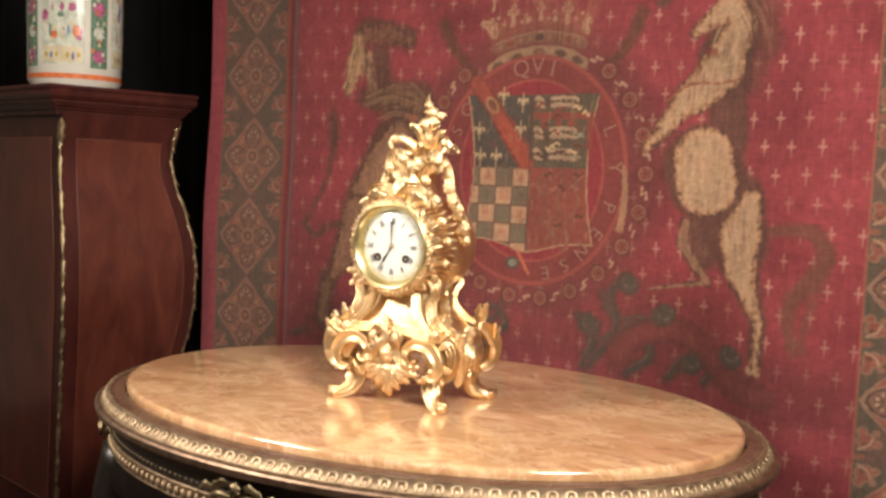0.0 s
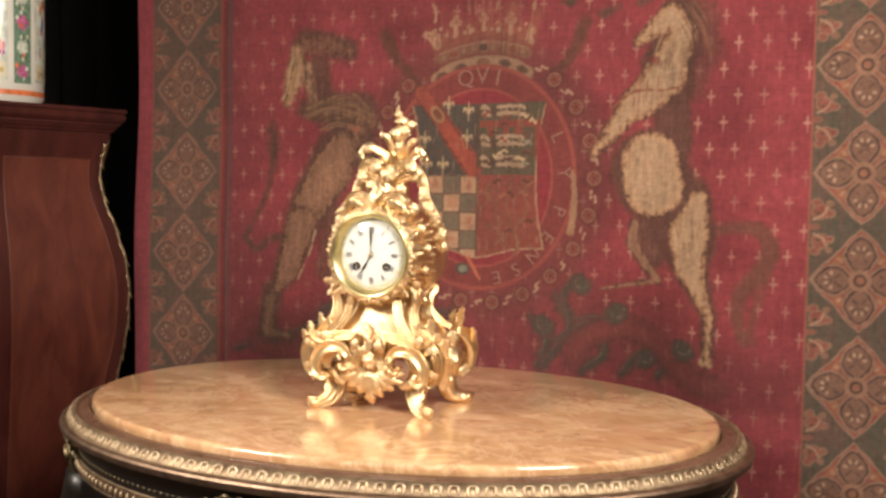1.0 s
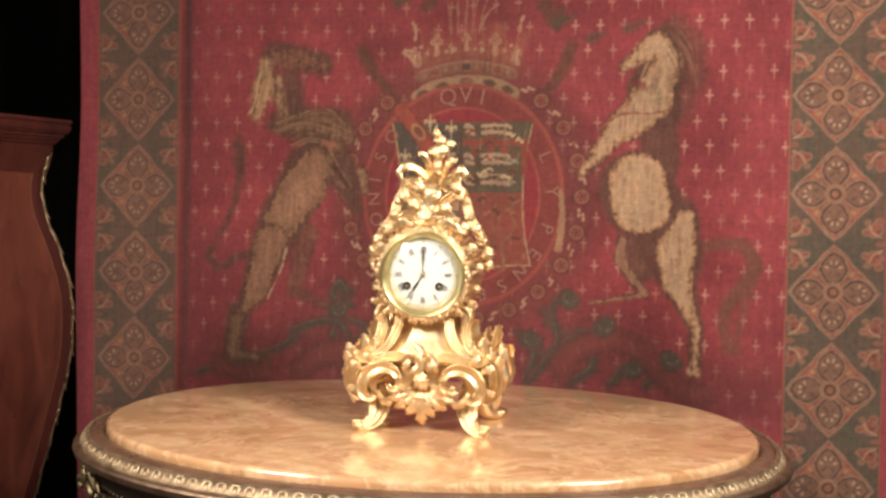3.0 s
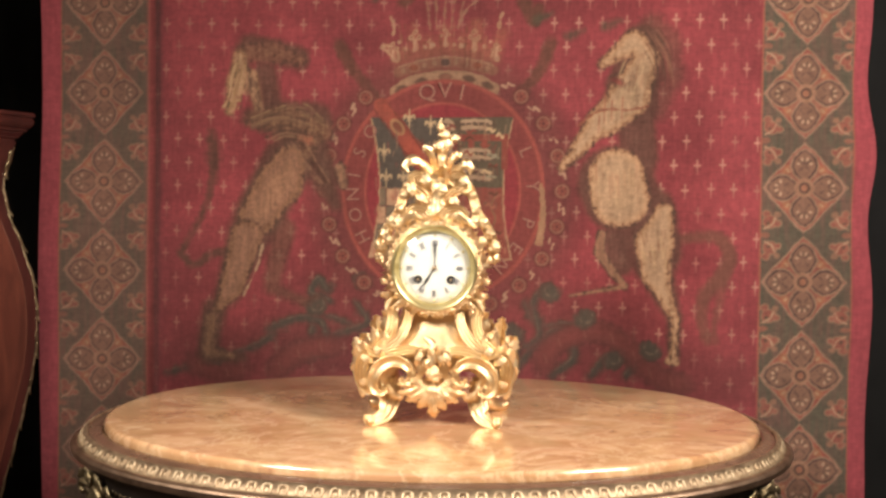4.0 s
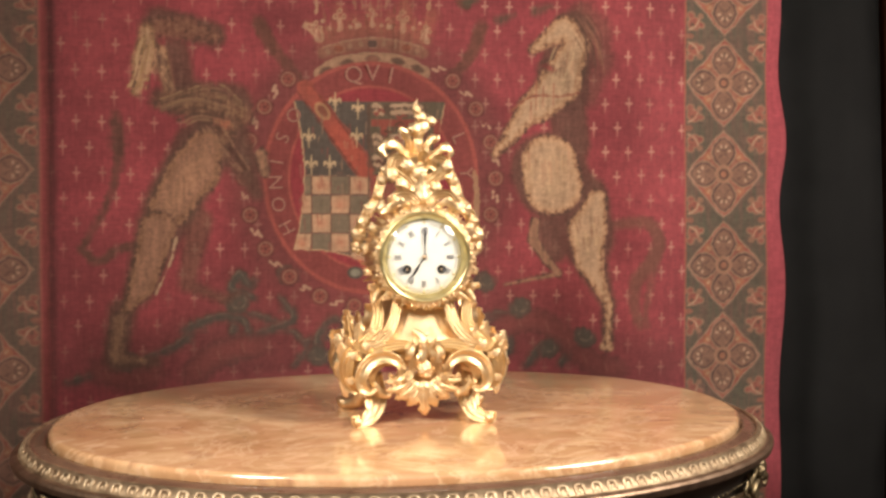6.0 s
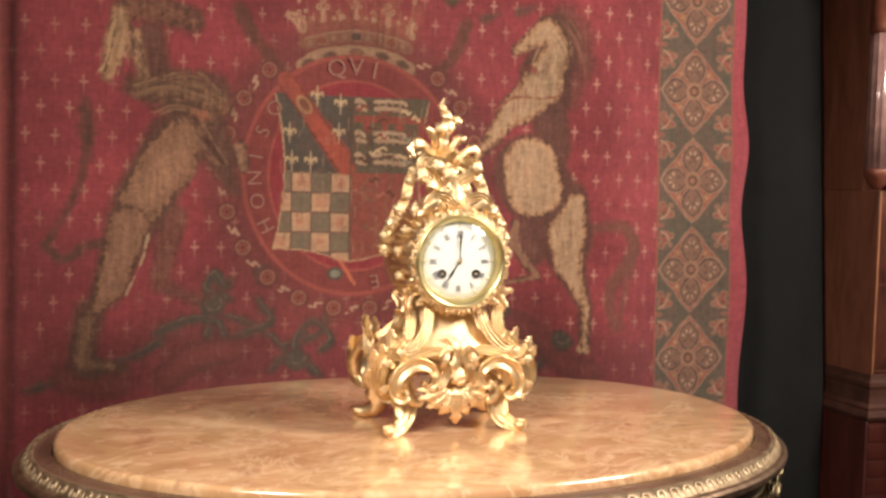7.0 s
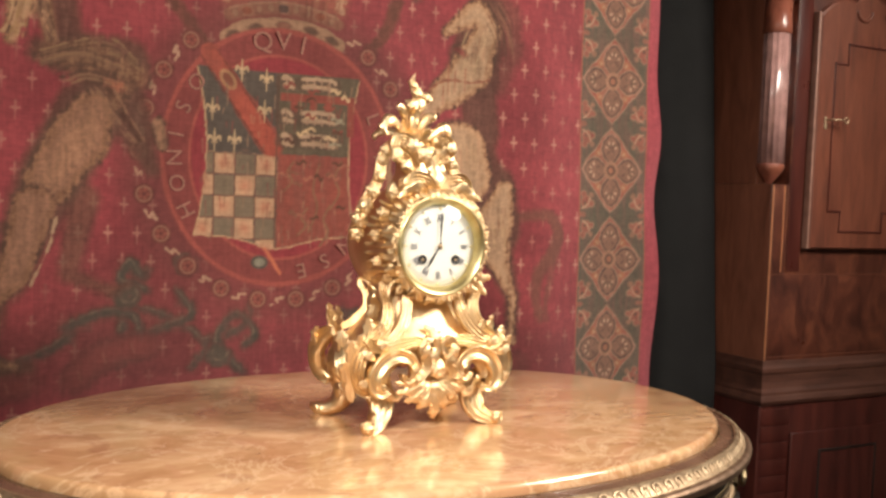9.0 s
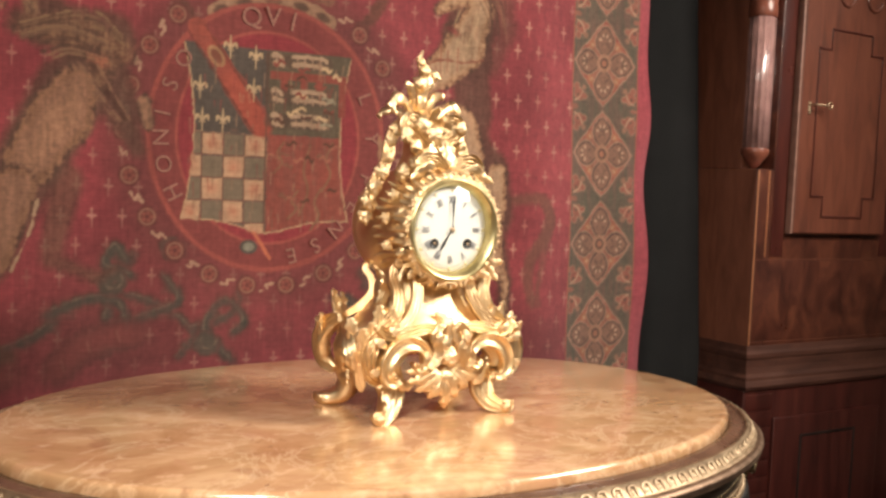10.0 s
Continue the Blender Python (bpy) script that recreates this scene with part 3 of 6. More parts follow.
line(((682, 146), (712, 137), (766, 129), (820, 137), (852, 148)), 9.5, 9.5, (0.255, 0.115, 0.075), worn=0.35, part_id=CROWN)
line(((682, 137), (712, 128), (766, 120), (820, 128), (852, 139)), 1.5, 1.5, (0.37, 0.215, 0.145), worn=0.3, part_id=CROWN)
for k in range(9):
    a = 690 + k * 19
    b = 146 - 16 * math.sin(math.pi * (a - 682) / 170)
    x, z = cartoon(a, b)
    if k in (1, 4, 7):
        disc(x, z, 0.0098, 0.0078, (0.36, 0.20, 0.13), part_id=CROWN, worn=0.3)
        disc(x, z, 0.0078, 0.0058, (0.070, 0.060, 0.050) if k == 4 else (0.27, 0.085, 0.045), power=3.0 if k == 4 else 2.0, part_id=CROWN)
    else:
        disc(x, z, 0.0038, 0.0046, (0.36, 0.215, 0.14), part_id=CROWN, worn=0.3)
for k in range(14):
    o = rng.uniform(-1, 1)
    line(((770 + 80 * o, 150), (770 + 92 * o, 100), (770 + 100 * o, 58)), 1.4, 1.0, ((0.17, 0.062, 0.042), (0.31, 0.14, 0.09))[k % 2], amount=0.45, worn=0.5, part_id=CROWN)
line(((676, 182), (708, 164), (762, 156), (818, 163), (852, 180)), 11.0, 11.0, (0.44, 0.275, 0.170), worn=0.3, part_id=CROWN)
line(((676, 193), (708, 176), (762, 168), (818, 175), (852, 191)), 1.3, 1.3, (0.22, 0.095, 0.062), worn=0.3, part_id=CROWN)
for a, b, c in ((686, 177, 0), (722, 163, 0), (766, 156, 1), (809, 161, 0), (842, 174, 0)):
    x, z = cartoon(a, b)
    slope = -26 + 52 * (a - 676) / 176
    disc(x, z, 0.0125, 0.0072, (0.22, 0.13, 0.080), turn=-slope, power=1.5, part_id=CROWN)
    disc(x, z, 0.0098, 0.0052, ((0.105, 0.078, 0.050), (0.30, 0.14, 0.09))[c], turn=-slope, power=1.5, part_id=CROWN)

# garter ring with its collar of rosettes and links
GX, GZ = -0.026, 1.056
disc(GX, GZ, 0.226, 0.232, (0.105, 0.040, 0.034), soft=0.035, amount=0.52)
disc(GX, GZ, 0.171, 0.186, (0.178, 0.043, 0.040), soft=0.004, part_id=GARTER)
disc(GX, GZ, 0.171, 0.186, (0.27, 0.068, 0.055), hole=0.962, part_id=GARTER, worn=0.4)
disc(GX, GZ, 0.132, 0.148, (0.27, 0.068, 0.055), hole=0.962, part_id=GARTER)
disc(GX, GZ, 0.128, 0.144, (0.215, 0.034, 0.041), part_id=GARTER)
line(((662, 478), (700, 462), (735, 500), (760, 540)), 2.5, 2.5, (0.40, 0.12, 0.07), part_id=GARTER)
for k in range(22):
    w = radians(82 + 360 / 22 * k)
    x, z = GX + 0.199 * math.cos(w), GZ + 0.206 * math.sin(w)
    if z > 1.225 and abs(x - GX) < 0.10:
        continue
    pid = motif("rosette", "faded round rosette")
    disc(x, z, 0.0145, 0.0145, (0.12, 0.035, 0.032), soft=0.004, part_id=pid)
    disc(x, z, 0.0112, 0.0112, (0.24, 0.115, 0.08), hole=0.78, part_id=pid)
    for q in range(5):
        disc(x + 0.0055 * math.cos(q * 1.257), z + 0.0055 * math.sin(q * 1.257), 0.0028, 0.0028, (0.21, 0.065, 0.05), part_id=pid)
    w += radians(180 / 22)
    link = motif("chain_link", "small pale woven link")
    x, z = GX + 0.200 * math.cos(w), GZ + 0.207 * math.sin(w)
    c, s = math.cos(w + 0.5), math.sin(w + 0.5)
    stroke([(x - 0.010 * s, z + 0.010 * c), (x - 0.003 * c, z - 0.003 * s), (x + 0.003 * c, z + 0.003 * s), (x + 0.010 * s, z - 0.010 * c)], 0.0015, 0.0012, (0.36, 0.205, 0.145), worn=0.5, part_id=link)
# shield in four quarters
win, X, Z = near(-0.17, 0.12, 0.88, 1.21)
hw = 0.103 + 1.15 * (Z - 1.06) ** 2
shape = np.maximum(np.abs(X + 0.028) - hw, np.maximum(0.944 - Z - 0.018 * np.exp(-((X + 0.028) / 0.05) ** 2), Z - 1.178))
lay(win, np.maximum(shape - 0.002, Z - 1.176), CREAM, part_id=SHIELD, worn=0.35)
lay(win, shape, SLATE, part_id=SHIELD)
east = np.maximum(shape, -0.028 - X)
lay(win, np.maximum(east, 1.062 - Z), (0.105, 0.078, 0.052), worn=0.2, part_id=SHIELD)
lay(win, np.maximum(east, Z - 1.062), (0.235, 0.060, 0.045), worn=0.35, part_id=SHIELD)
# checks
west = np.maximum(shape, X + 0.029)
cell = (np.floor((X + 0.03) / 0.0303) + np.floor((Z - 1.060) / 0.0305)).astype(int) % 2
fx, fz = np.abs(((X + 0.03) / 0.0303) % 1 - 0.5), np.abs(((Z - 1.060) / 0.0305) % 1 - 0.5)
lower = np.maximum(west, Z - 1.060)
inside = np.maximum(lower, (np.maximum(fx, fz) - 0.47) * 0.03)
lay(win, np.where(cell == 1, inside, 1.0), (0.165, 0.122, 0.084), worn=0.25, part_id=SHIELD)
lay(win, np.where(cell == 0, inside, 1.0), (0.44, 0.265, 0.165), worn=0.35, part_id=SHIELD)
lay(win, np.where(cell == 0, np.maximum(lower, (np.hypot(fx, fz) - 0.22) * 0.03), 1.0), (0.38, 0.15, 0.095), soft=0.014, worn=0.5, part_id=SHIELD)
lay(win, np.maximum(lower, (0.478 - np.maximum(fx, fz)) * 0.03), (0.17, 0.06, 0.042), part_id=SHIELD, amount=0.85)
# diagonal staff and small fleurs over the dark quarter
stroke([(-0.132, 1.198), (-0.100, 1.160), (-0.070, 1.115), (-0.037, 1.072)], 0.012, 0.0145, (0.235, 0.058, 0.042), part_id=SHIELD, worn=0.3)
stroke([(-0.080, 1.130), (-0.037, 1.072)], 0.0135, 0.0145, (0.285, 0.066, 0.045), part_id=SHIELD, worn=0.2, soft=0.01)
for q in (-1, 1):
    stroke([(-0.132 + q * 0.010, 1.198 + q * 0.007), (-0.070 + q * 0.011, 1.115 + q * 0.008), (-0.037 + q * 0.012, 1.072 + q * 0.008)], 0.0012, 0.0012, (0.12, 0.036, 0.028), part_id=SHIELD, worn=0.3)
stroke([(-0.118, 1.182), (-0.132, 1.186), (-0.133, 1.202), (-0.119, 1.206)], 0.005, 0.003, BRICK, part_id=SHIELD)
disc(-0.103, 1.162, 0.016, 0.010, TAN, turn=-52, part_id=SHIELD)
disc(-0.103, 1.162, 0.011, 0.006, (0.17, 0.06, 0.04), turn=-52, part_id=SHIELD)


def fleur(x, z, k=1.0):
    capsule((x, z - 0.017 * k), (x, z), 0.0006, 0.0013, (0.43, 0.30, 0.18), part_id=SHIELD)
    capsule((x, z), (x, z + 0.014 * k), 0.0019, 0.0006, (0.43, 0.30, 0.18), part_id=SHIELD)
    for s in (-1, 1):
        stroke([(x, z - 0.003 * k), (x + s * 0.007 * k, z + 0.004 * k), (x + s * 0.009 * k, z - 0.002 * k)], 0.0013, 0.0010, (0.42, 0.29, 0.175), part_id=SHIELD)
    capsule((x - 0.004 * k, z - 0.005 * k), (x + 0.004 * k, z - 0.005 * k), 0.0008, 0.0008, (0.40, 0.27, 0.165), part_id=SHIELD)


for x, z in ((-0.083, 1.190), (-0.047, 1.180), (-0.125, 1.133), (-0.049, 1.135), (-0.121, 1.090), (-0.092, 1.090)):
    fleur(x, z - 0.012)
# bars and towers of the east half
patch(-0.026, 0.084, 1.139, 1.150, BRICK, part_id=SHIELD)
for x, z0 in ((-0.006, 1.118), (0.022, 1.124), (0.044, 1.120), (0.078, 1.092)):
    patch(x - 0.005, x + 0.005, z0, 1.145, BRICK, part_id=SHIELD)
for z in (1.166, 1.117, 1.083):
    # three rows of long pale double bars with short struts
    for x0, x1, r in ((-0.022, -0.013, 0.0030), (0.006, 0.050, 0.0032)):
        capsule((x0 - 0.002, z - 0.001), (x1 + 0.003, z - 0.001), 0.0105, 0.0105, (0.095, 0.058, 0.042), worn=0.2, soft=0.004, amount=0.8, part_id=SHIELD)
        stroke([(x0, z + 0.006), ((x0 + x1) / 2, z + 0.0070), (x1, z + 0.0055), (x1 + 0.004, z + 0.001)], r, r * 0.6, (0.37, 0.245, 0.165), worn=0.35, part_id=SHIELD)
        stroke([(x0 + 0.002, z - 0.005), ((x0 + x1) / 2, z - 0.0040), (x1 - 0.002, z - 0.0060), (x1 + 0.006, z - 0.0075)], r, r * 0.6, (0.36, 0.235, 0.155), worn=0.35, part_id=SHIELD)
        n = max(1, int((x1 - x0) / 0.011))
        for i in range(n):
            x = x0 + (i + 0.5) * (x1 - x0) / n
            capsule((x, z + 0.005), (x + 0.002, z - 0.010), 0.0013, 0.0009, (0.33, 0.21, 0.145), worn=0.3, part_id=SHIELD)
for x, z, h in ((-0.010, 1.03, 0.022), (0.028, 1.00, 0.05), (0.060, 1.02, 0.035), (0.012, 0.965, 0.02), (0.045, 0.96, 0.03)):
    stroke([(x - 0.008, z - h), (x + 0.004, z - h * 0.3), (x - 0.003, z + h * 0.3), (x + 0.006, z + h)], 0.0016, 0.0014, (0.19, 0.09, 0.055), part_id=SHIELD)
capsule((-0.030, 0.94), (-0.030, 1.175), 0.0011, 0.0011, (0.10, 0.05, 0.035), part_id=SHIELD)
for k in range(160):
    x, z = rng.uniform(-0.14, 0.085), rng.uniform(0.94, 1.17)
    capsule((x, z), (x + rng.uniform(-0.002, 0.002), z - rng.uniform(0.006, 0.02)), 0.0010, 0.0006, ((0.22, 0.05, 0.042), (0.16, 0.10, 0.07), (0.30, 0.17, 0.11))[k % 3], amount=0.6, part_id=SHIELD)
for k in range(34):
    x, z = rng.uniform(-0.018, 0.078), rng.uniform(0.955, 1.168)
    tone = (CREAM, BROWN, (0.24, 0.20, 0.14), BRICK)[k % 4] if z > 1.066 else ((0.17, 0.075, 0.05), (0.27, 0.10, 0.07), BROWN)[k % 3]
    stroke([(x - 0.006, z), (x - 0.002, z + rng.uniform(-0.005, 0.005)), (x + 0.003, z + rng.uniform(-0.005, 0.005)), (x + rng.uniform(0.005, 0.010), z)], 0.0016, 0.0011, tone, amount=0.8, part_id=SHIELD)
# straps with a buckle across the lower ring
disc(-0.052, 0.905, 0.013, 0.010, SLATE, part_id=GARTER)
disc(-0.052, 0.905, 0.008, 0.006, (0.20, 0.18, 0.14), part_id=GARTER)
stroke([(0.139, 1.066), (0.142, 1.02), (0.136, 0.972)], 0.0028, 0.0062, (0.30, 0.165, 0.10), worn=0.6, part_id=GARTER)

# the two supporters, as plain rounded shapes
UMBER, SAND, PALE, DUSK = (0.098, 0.052, 0.038), (0.25, 0.132, 0.085), (0.375, 0.236, 0.152), (0.112, 0.048, 0.037)
BUFF, OCHRE = (0.232, 0.118, 0.078), (0.30, 0.175, 0.090)
HALO = [(0.0, DUSK), (1.0, UMBER)]
line(((415, 480), (350, 470), (310, 492), (282, 470)), 7, 5, DUSK, soft=0.008, amount=0.7, worn=0.5, part_id=FIG_W)
line(((285, 470), (325, 400), (345, 330), (342, 250)), 5, 8, DUSK, soft=0.008, amount=0.7, worn=0.6, part_id=FIG_W)
limb((345, 300), (345, 275), 16, 12, DUSK, soft=0.014, amount=0.7, worn=0.6, part_id=FIG_W)
mass([((470, 430), (450, 520), 24, 16), ((448, 535), (505, 560), 13, 8), ((505, 560), (530, 552), 8, 5)], [(0.0, DUSK), (0.8, (0.12, 0.062, 0.042))], 14, FIG_W, 12, 0.72)
mass([((505, 262), (545, 330), 40, 26), ((540, 330), (565, 385), 22, 12), ((440, 150), (450, 215), 24, 24), ((415, 98), (500, 118), 24, 22), ((440, 225), (530, 230), 30, 32)], HALO, 20, FIG_W, 12, 0.86)
mass([((478, 310), (425, 405), 50, 46), ((408, 440), (370, 545), 40, 24), ((345, 575), (332, 645), 24, 20), ((332, 657), (395, 662), 15, 10)], HALO, 14, FIG_W, 12, 0.85)
mass([((398, 112), (455, 106), 18, 20), ((455, 108), (506, 122), 19, 13)], [(0.0, UMBER), (0.6, (0.195, 0.085, 0.056)), (1.0, (0.225, 0.105, 0.068))], 16, FIG_W, 13, 0.60, rough=1.8)
mass([((396, 115), (392, 165), 13, 20), ((388, 160), (376, 214), 16, 9), ((415, 150), (428, 208), 13, 9)], [(0.0, (0.19, 0.095, 0.058)), (0.5, (0.33, 0.185, 0.11)), (1.0, (0.36, 0.215, 0.13))], 13, FIG_W, 7, 0.9)
mass([((412, 226), (480, 232), 16, 30), ((480, 232), (545, 252), 30, 22), ((520, 262), (505, 300), 24, 18)], [(0.0, UMBER), (0.6, (0.145, 0.072, 0.046)), (1.0, (0.20, 0.108, 0.064))], 24, FIG_W, 14, 0.78, rough=1.8)
mass([((506, 262), (520, 268), 12, 12)], [(0.0, UMBER), (1.0, (0.27, 0.095, 0.060))], 10, FIG_W, 8, 0.8)
mass([((574, 318), (580, 350), 11, 9)], [(0.0, UMBER), (0.8, SAND)], 9, FIG_W, 5)
mass([((482, 308), (468, 345), 32, 40), ((460, 345), (424, 405), 40, 36)], [(0.0, UMBER), (0.35, (0.22, 0.11, 0.066)), (0.8, BUFF), (1.3, (0.262, 0.136, 0.086))], 22, FIG_W, 7)
mass([((404, 440), (378, 530), 30, 22), ((378, 530), (350, 575), 20, 9)], [(0.0, UMBER), (0.3, (0.20, 0.10, 0.06)), (0.8, BUFF)], 16, FIG_W, 7)
mass([((340, 590), (334, 640), 14, 13), ((334, 652), (378, 658), 11, 7)], [(0.0, UMBER), (0.8, (0.20, 0.105, 0.066))], 12, FIG_W, 7, 0.9)
line(((433, 455), (424, 490), (412, 520), (398, 548)), 1.6, 1.4, (0.36, 0.23, 0.15), worn=0.5, part_id=FIG_W)
for k in range(16):
    o = rng.uniform(-1, 1)
    line(((398 + 13 * o, 118 + rng.uniform(0, 12)), (394 + 18 * o, 150), (386 + 17 * o + rng.uniform(-5, 5), 185), (378 + 22 * o, 218 - 8 * abs(o))), 1.1, 0.8, (OCHRE, UMBER, (0.42, 0.26, 0.15))[k % 3], amount=0.65, worn=0.4, part_id=FIG_W)
    line(((418 + 5 * o, 232 + 9 * o), (465, 216 + 14 * o), (510, 212 + 16 * o), (546 + 6 * o, 236 + 12 * o)), 1.1, 0.8, ((0.24, 0.135, 0.078), UMBER, (0.29, 0.165, 0.095), (0.13, 0.066, 0.044))[k % 4], amount=0.40, worn=0.6, part_id=FIG_W)
    line(((424 + 30 * o, 250 + 20 * o), (470 + 10 * o, 236 + 24 * o), (528 + 8 * o, 250 + 22 * o)), 2.0, 1.2, (UMBER, (0.25, 0.14, 0.085), (0.08, 0.042, 0.032))[k % 3], amount=0.40, worn=0.5, part_id=FIG_W)
    line(((414 + 8 * o, 150 + 6 * o), (420 + 8 * o, 185), (432 + 9 * o, 212)), 1.0, 0.8, (SAND, UMBER)[k % 2], amount=0.55, worn=0.4, part_id=FIG_W)
for k in range(9):
    o = rng.uniform(-1, 1)
    line(((500 + 24 * o, 272), (520 + 22 * o, 305), (548 + 14 * o, 345)), 1.4, 0.9, (SAND, (0.08, 0.036, 0.026))[k % 2], amount=0.45, worn=0.5, part_id=FIG_W)
# pale one with its mane, belly and long tail
line(((1165, 448), (1232, 444), (1256, 478), (1240, 520)), 7, 13, (0.165, 0.062, 0.048), soft=0.010, amount=0.62, worn=0.35, part_id=FIG_E)
line(((1240, 515), (1212, 545), (1208, 590), (1218, 628)), 12, 6, (0.165, 0.062, 0.048), soft=0.010, amount=0.55, worn=0.45, part_id=FIG_E)
line(((1244, 515), (1238, 560), (1228, 600), (1232, 630)), 7, 3, (0.165, 0.062, 0.048), soft=0.010, amount=0.45, worn=0.45, part_id=FIG_E)
mass([((1128, 75), (1150, 110), 20, 26), ((1150, 110), (1160, 165), 26, 20), ((1160, 165), (1140, 230), 18, 12)], [(0.0, DUSK), (1.0, (0.12, 0.058, 0.042))], 20, FIG_E, 16, 0.62, rough=2.2)
mass([((1110, 110), (1092, 205), 38, 48), ((1095, 225), (1108, 305), 36, 30), ((1066, 350), (1072, 372), 68, 66), ((1120, 400), (1130, 470), 46, 46), ((1068, 455), (1072, 490), 30, 24), ((1130, 500), (1160, 580), 32, 15)], HALO, 16, FIG_E, 10, 0.85)
mass([((1162, 585), (1160, 655), 13, 11)], HALO, 10, FIG_E, 8, 0.8)
limb((1062, 172), (1086, 182), 12, 7, UMBER, soft=0.010, worn=0.3, part_id=FIG_E)
mass([((1044, 140), (1098, 104), 10, 23), ((1104, 108), (1118, 130), 20, 20), ((1118, 135), (1090, 195), 24, 38), ((1085, 205), (1048, 240), 36, 30), ((1036, 242), (1000, 290), 24, 15), ((1000, 290), (972, 322), 14, 8)],
     [(0.0, UMBER), (0.22, (0.25, 0.125, 0.075)), (0.6, (0.40, 0.235, 0.14)), (1.0, PALE), (1.6, (0.40, 0.255, 0.162))], 17, FIG_E, 5, blend=3.0)
mass([((1062, 168), (1078, 176), 8, 7)], [(0.0, UMBER), (0.8, (0.22, 0.050, 0.045))], 8, FIG_E, 7, 0.9)
mass([((1066, 338), (1072, 378), 50, 52)], [(0.0, UMBER), (0.2, (0.28, 0.145, 0.088)), (0.5, (0.42, 0.25, 0.15)), (1.0, PALE), (2.0, (0.405, 0.260, 0.165))], 18, FIG_E, 6)
mass([((1146, 402), (1132, 450), 18, 32), ((1128, 455), (1132, 510), 33, 26), ((1136, 520), (1160, 580), 20, 9), ((1164, 588), (1160, 652), 8, 8), ((1152, 660), (1164, 662), 7, 7)],
     [(0.0, UMBER), (0.25, (0.27, 0.14, 0.085)), (0.6, (0.40, 0.24, 0.145)), (1.0, PALE)], 15, FIG_E, 5, blend=3.0)
mass([((1040, 440), (1036, 470), 9, 10), ((1038, 475), (1058, 505), 10, 8), ((1060, 508), (1080, 530), 8, 6), ((1078, 532), (985, 548), 5, 3)], [(0.0, UMBER), (0.5, SAND), (1.0, BUFF)], 8, FIG_E, 5, blend=2.0)
line(((1000, 248), (1040, 222), (1090, 222), (1120, 216)), 1.7, 1.7, (0.24, 0.085, 0.055), worn=0.4, part_id=FIG_E)
for a, z0, z1 in ((1048, 192, 245), (1060, 205, 240), (1078, 200, 238), (1038, 232, 262)):
    limb((a, z0), (a - 2, z1), 1.5, 1.0, (0.27, 0.085, 0.058), amount=0.7, part_id=FIG_E)
for k in range(22):
    o, f = rng.uniform(-1, 1), rng.uniform(0, 1)
    limb((1068 + 44 * o, 318 + 30 * f), (1069 + 43 * o, 340 + 55 * f), 1.2, 0.8, ((0.36, 0.20, 0.12), (0.52, 0.35, 0.20), (0.33, 0.13, 0.085))[k % 3], amount=0.5, part_id=FIG_E)
    limb((1130 + 24 * o, 430 + 60 * f), (1131 + 22 * o, 445 + 62 * f), 1.6, 1.2, ((0.25, 0.12, 0.075), (0.50, 0.33, 0.19))[k % 2], amount=0.5, part_id=FIG_E)
    limb((1100 + 22 * o, 120 + 70 * f), (1094 + 24 * o, 138 + 78 * f), 1.2, 0.8, ((0.34, 0.17, 0.105), (0.50, 0.34, 0.20), (0.20, 0.09, 0.06))[k % 3], amount=0.5, part_id=FIG_E)
    line(((1128 + 14 * o, 80 + 40 * f), (1146 + 16 * o, 110 + 45 * f), (1150 + 18 * o, 140 + 50 * f)), 1.2, 0.8, ((0.22, 0.10, 0.068), UMBER, (0.085, 0.04, 0.03))[k % 3], amount=0.45, part_id=FIG_E)


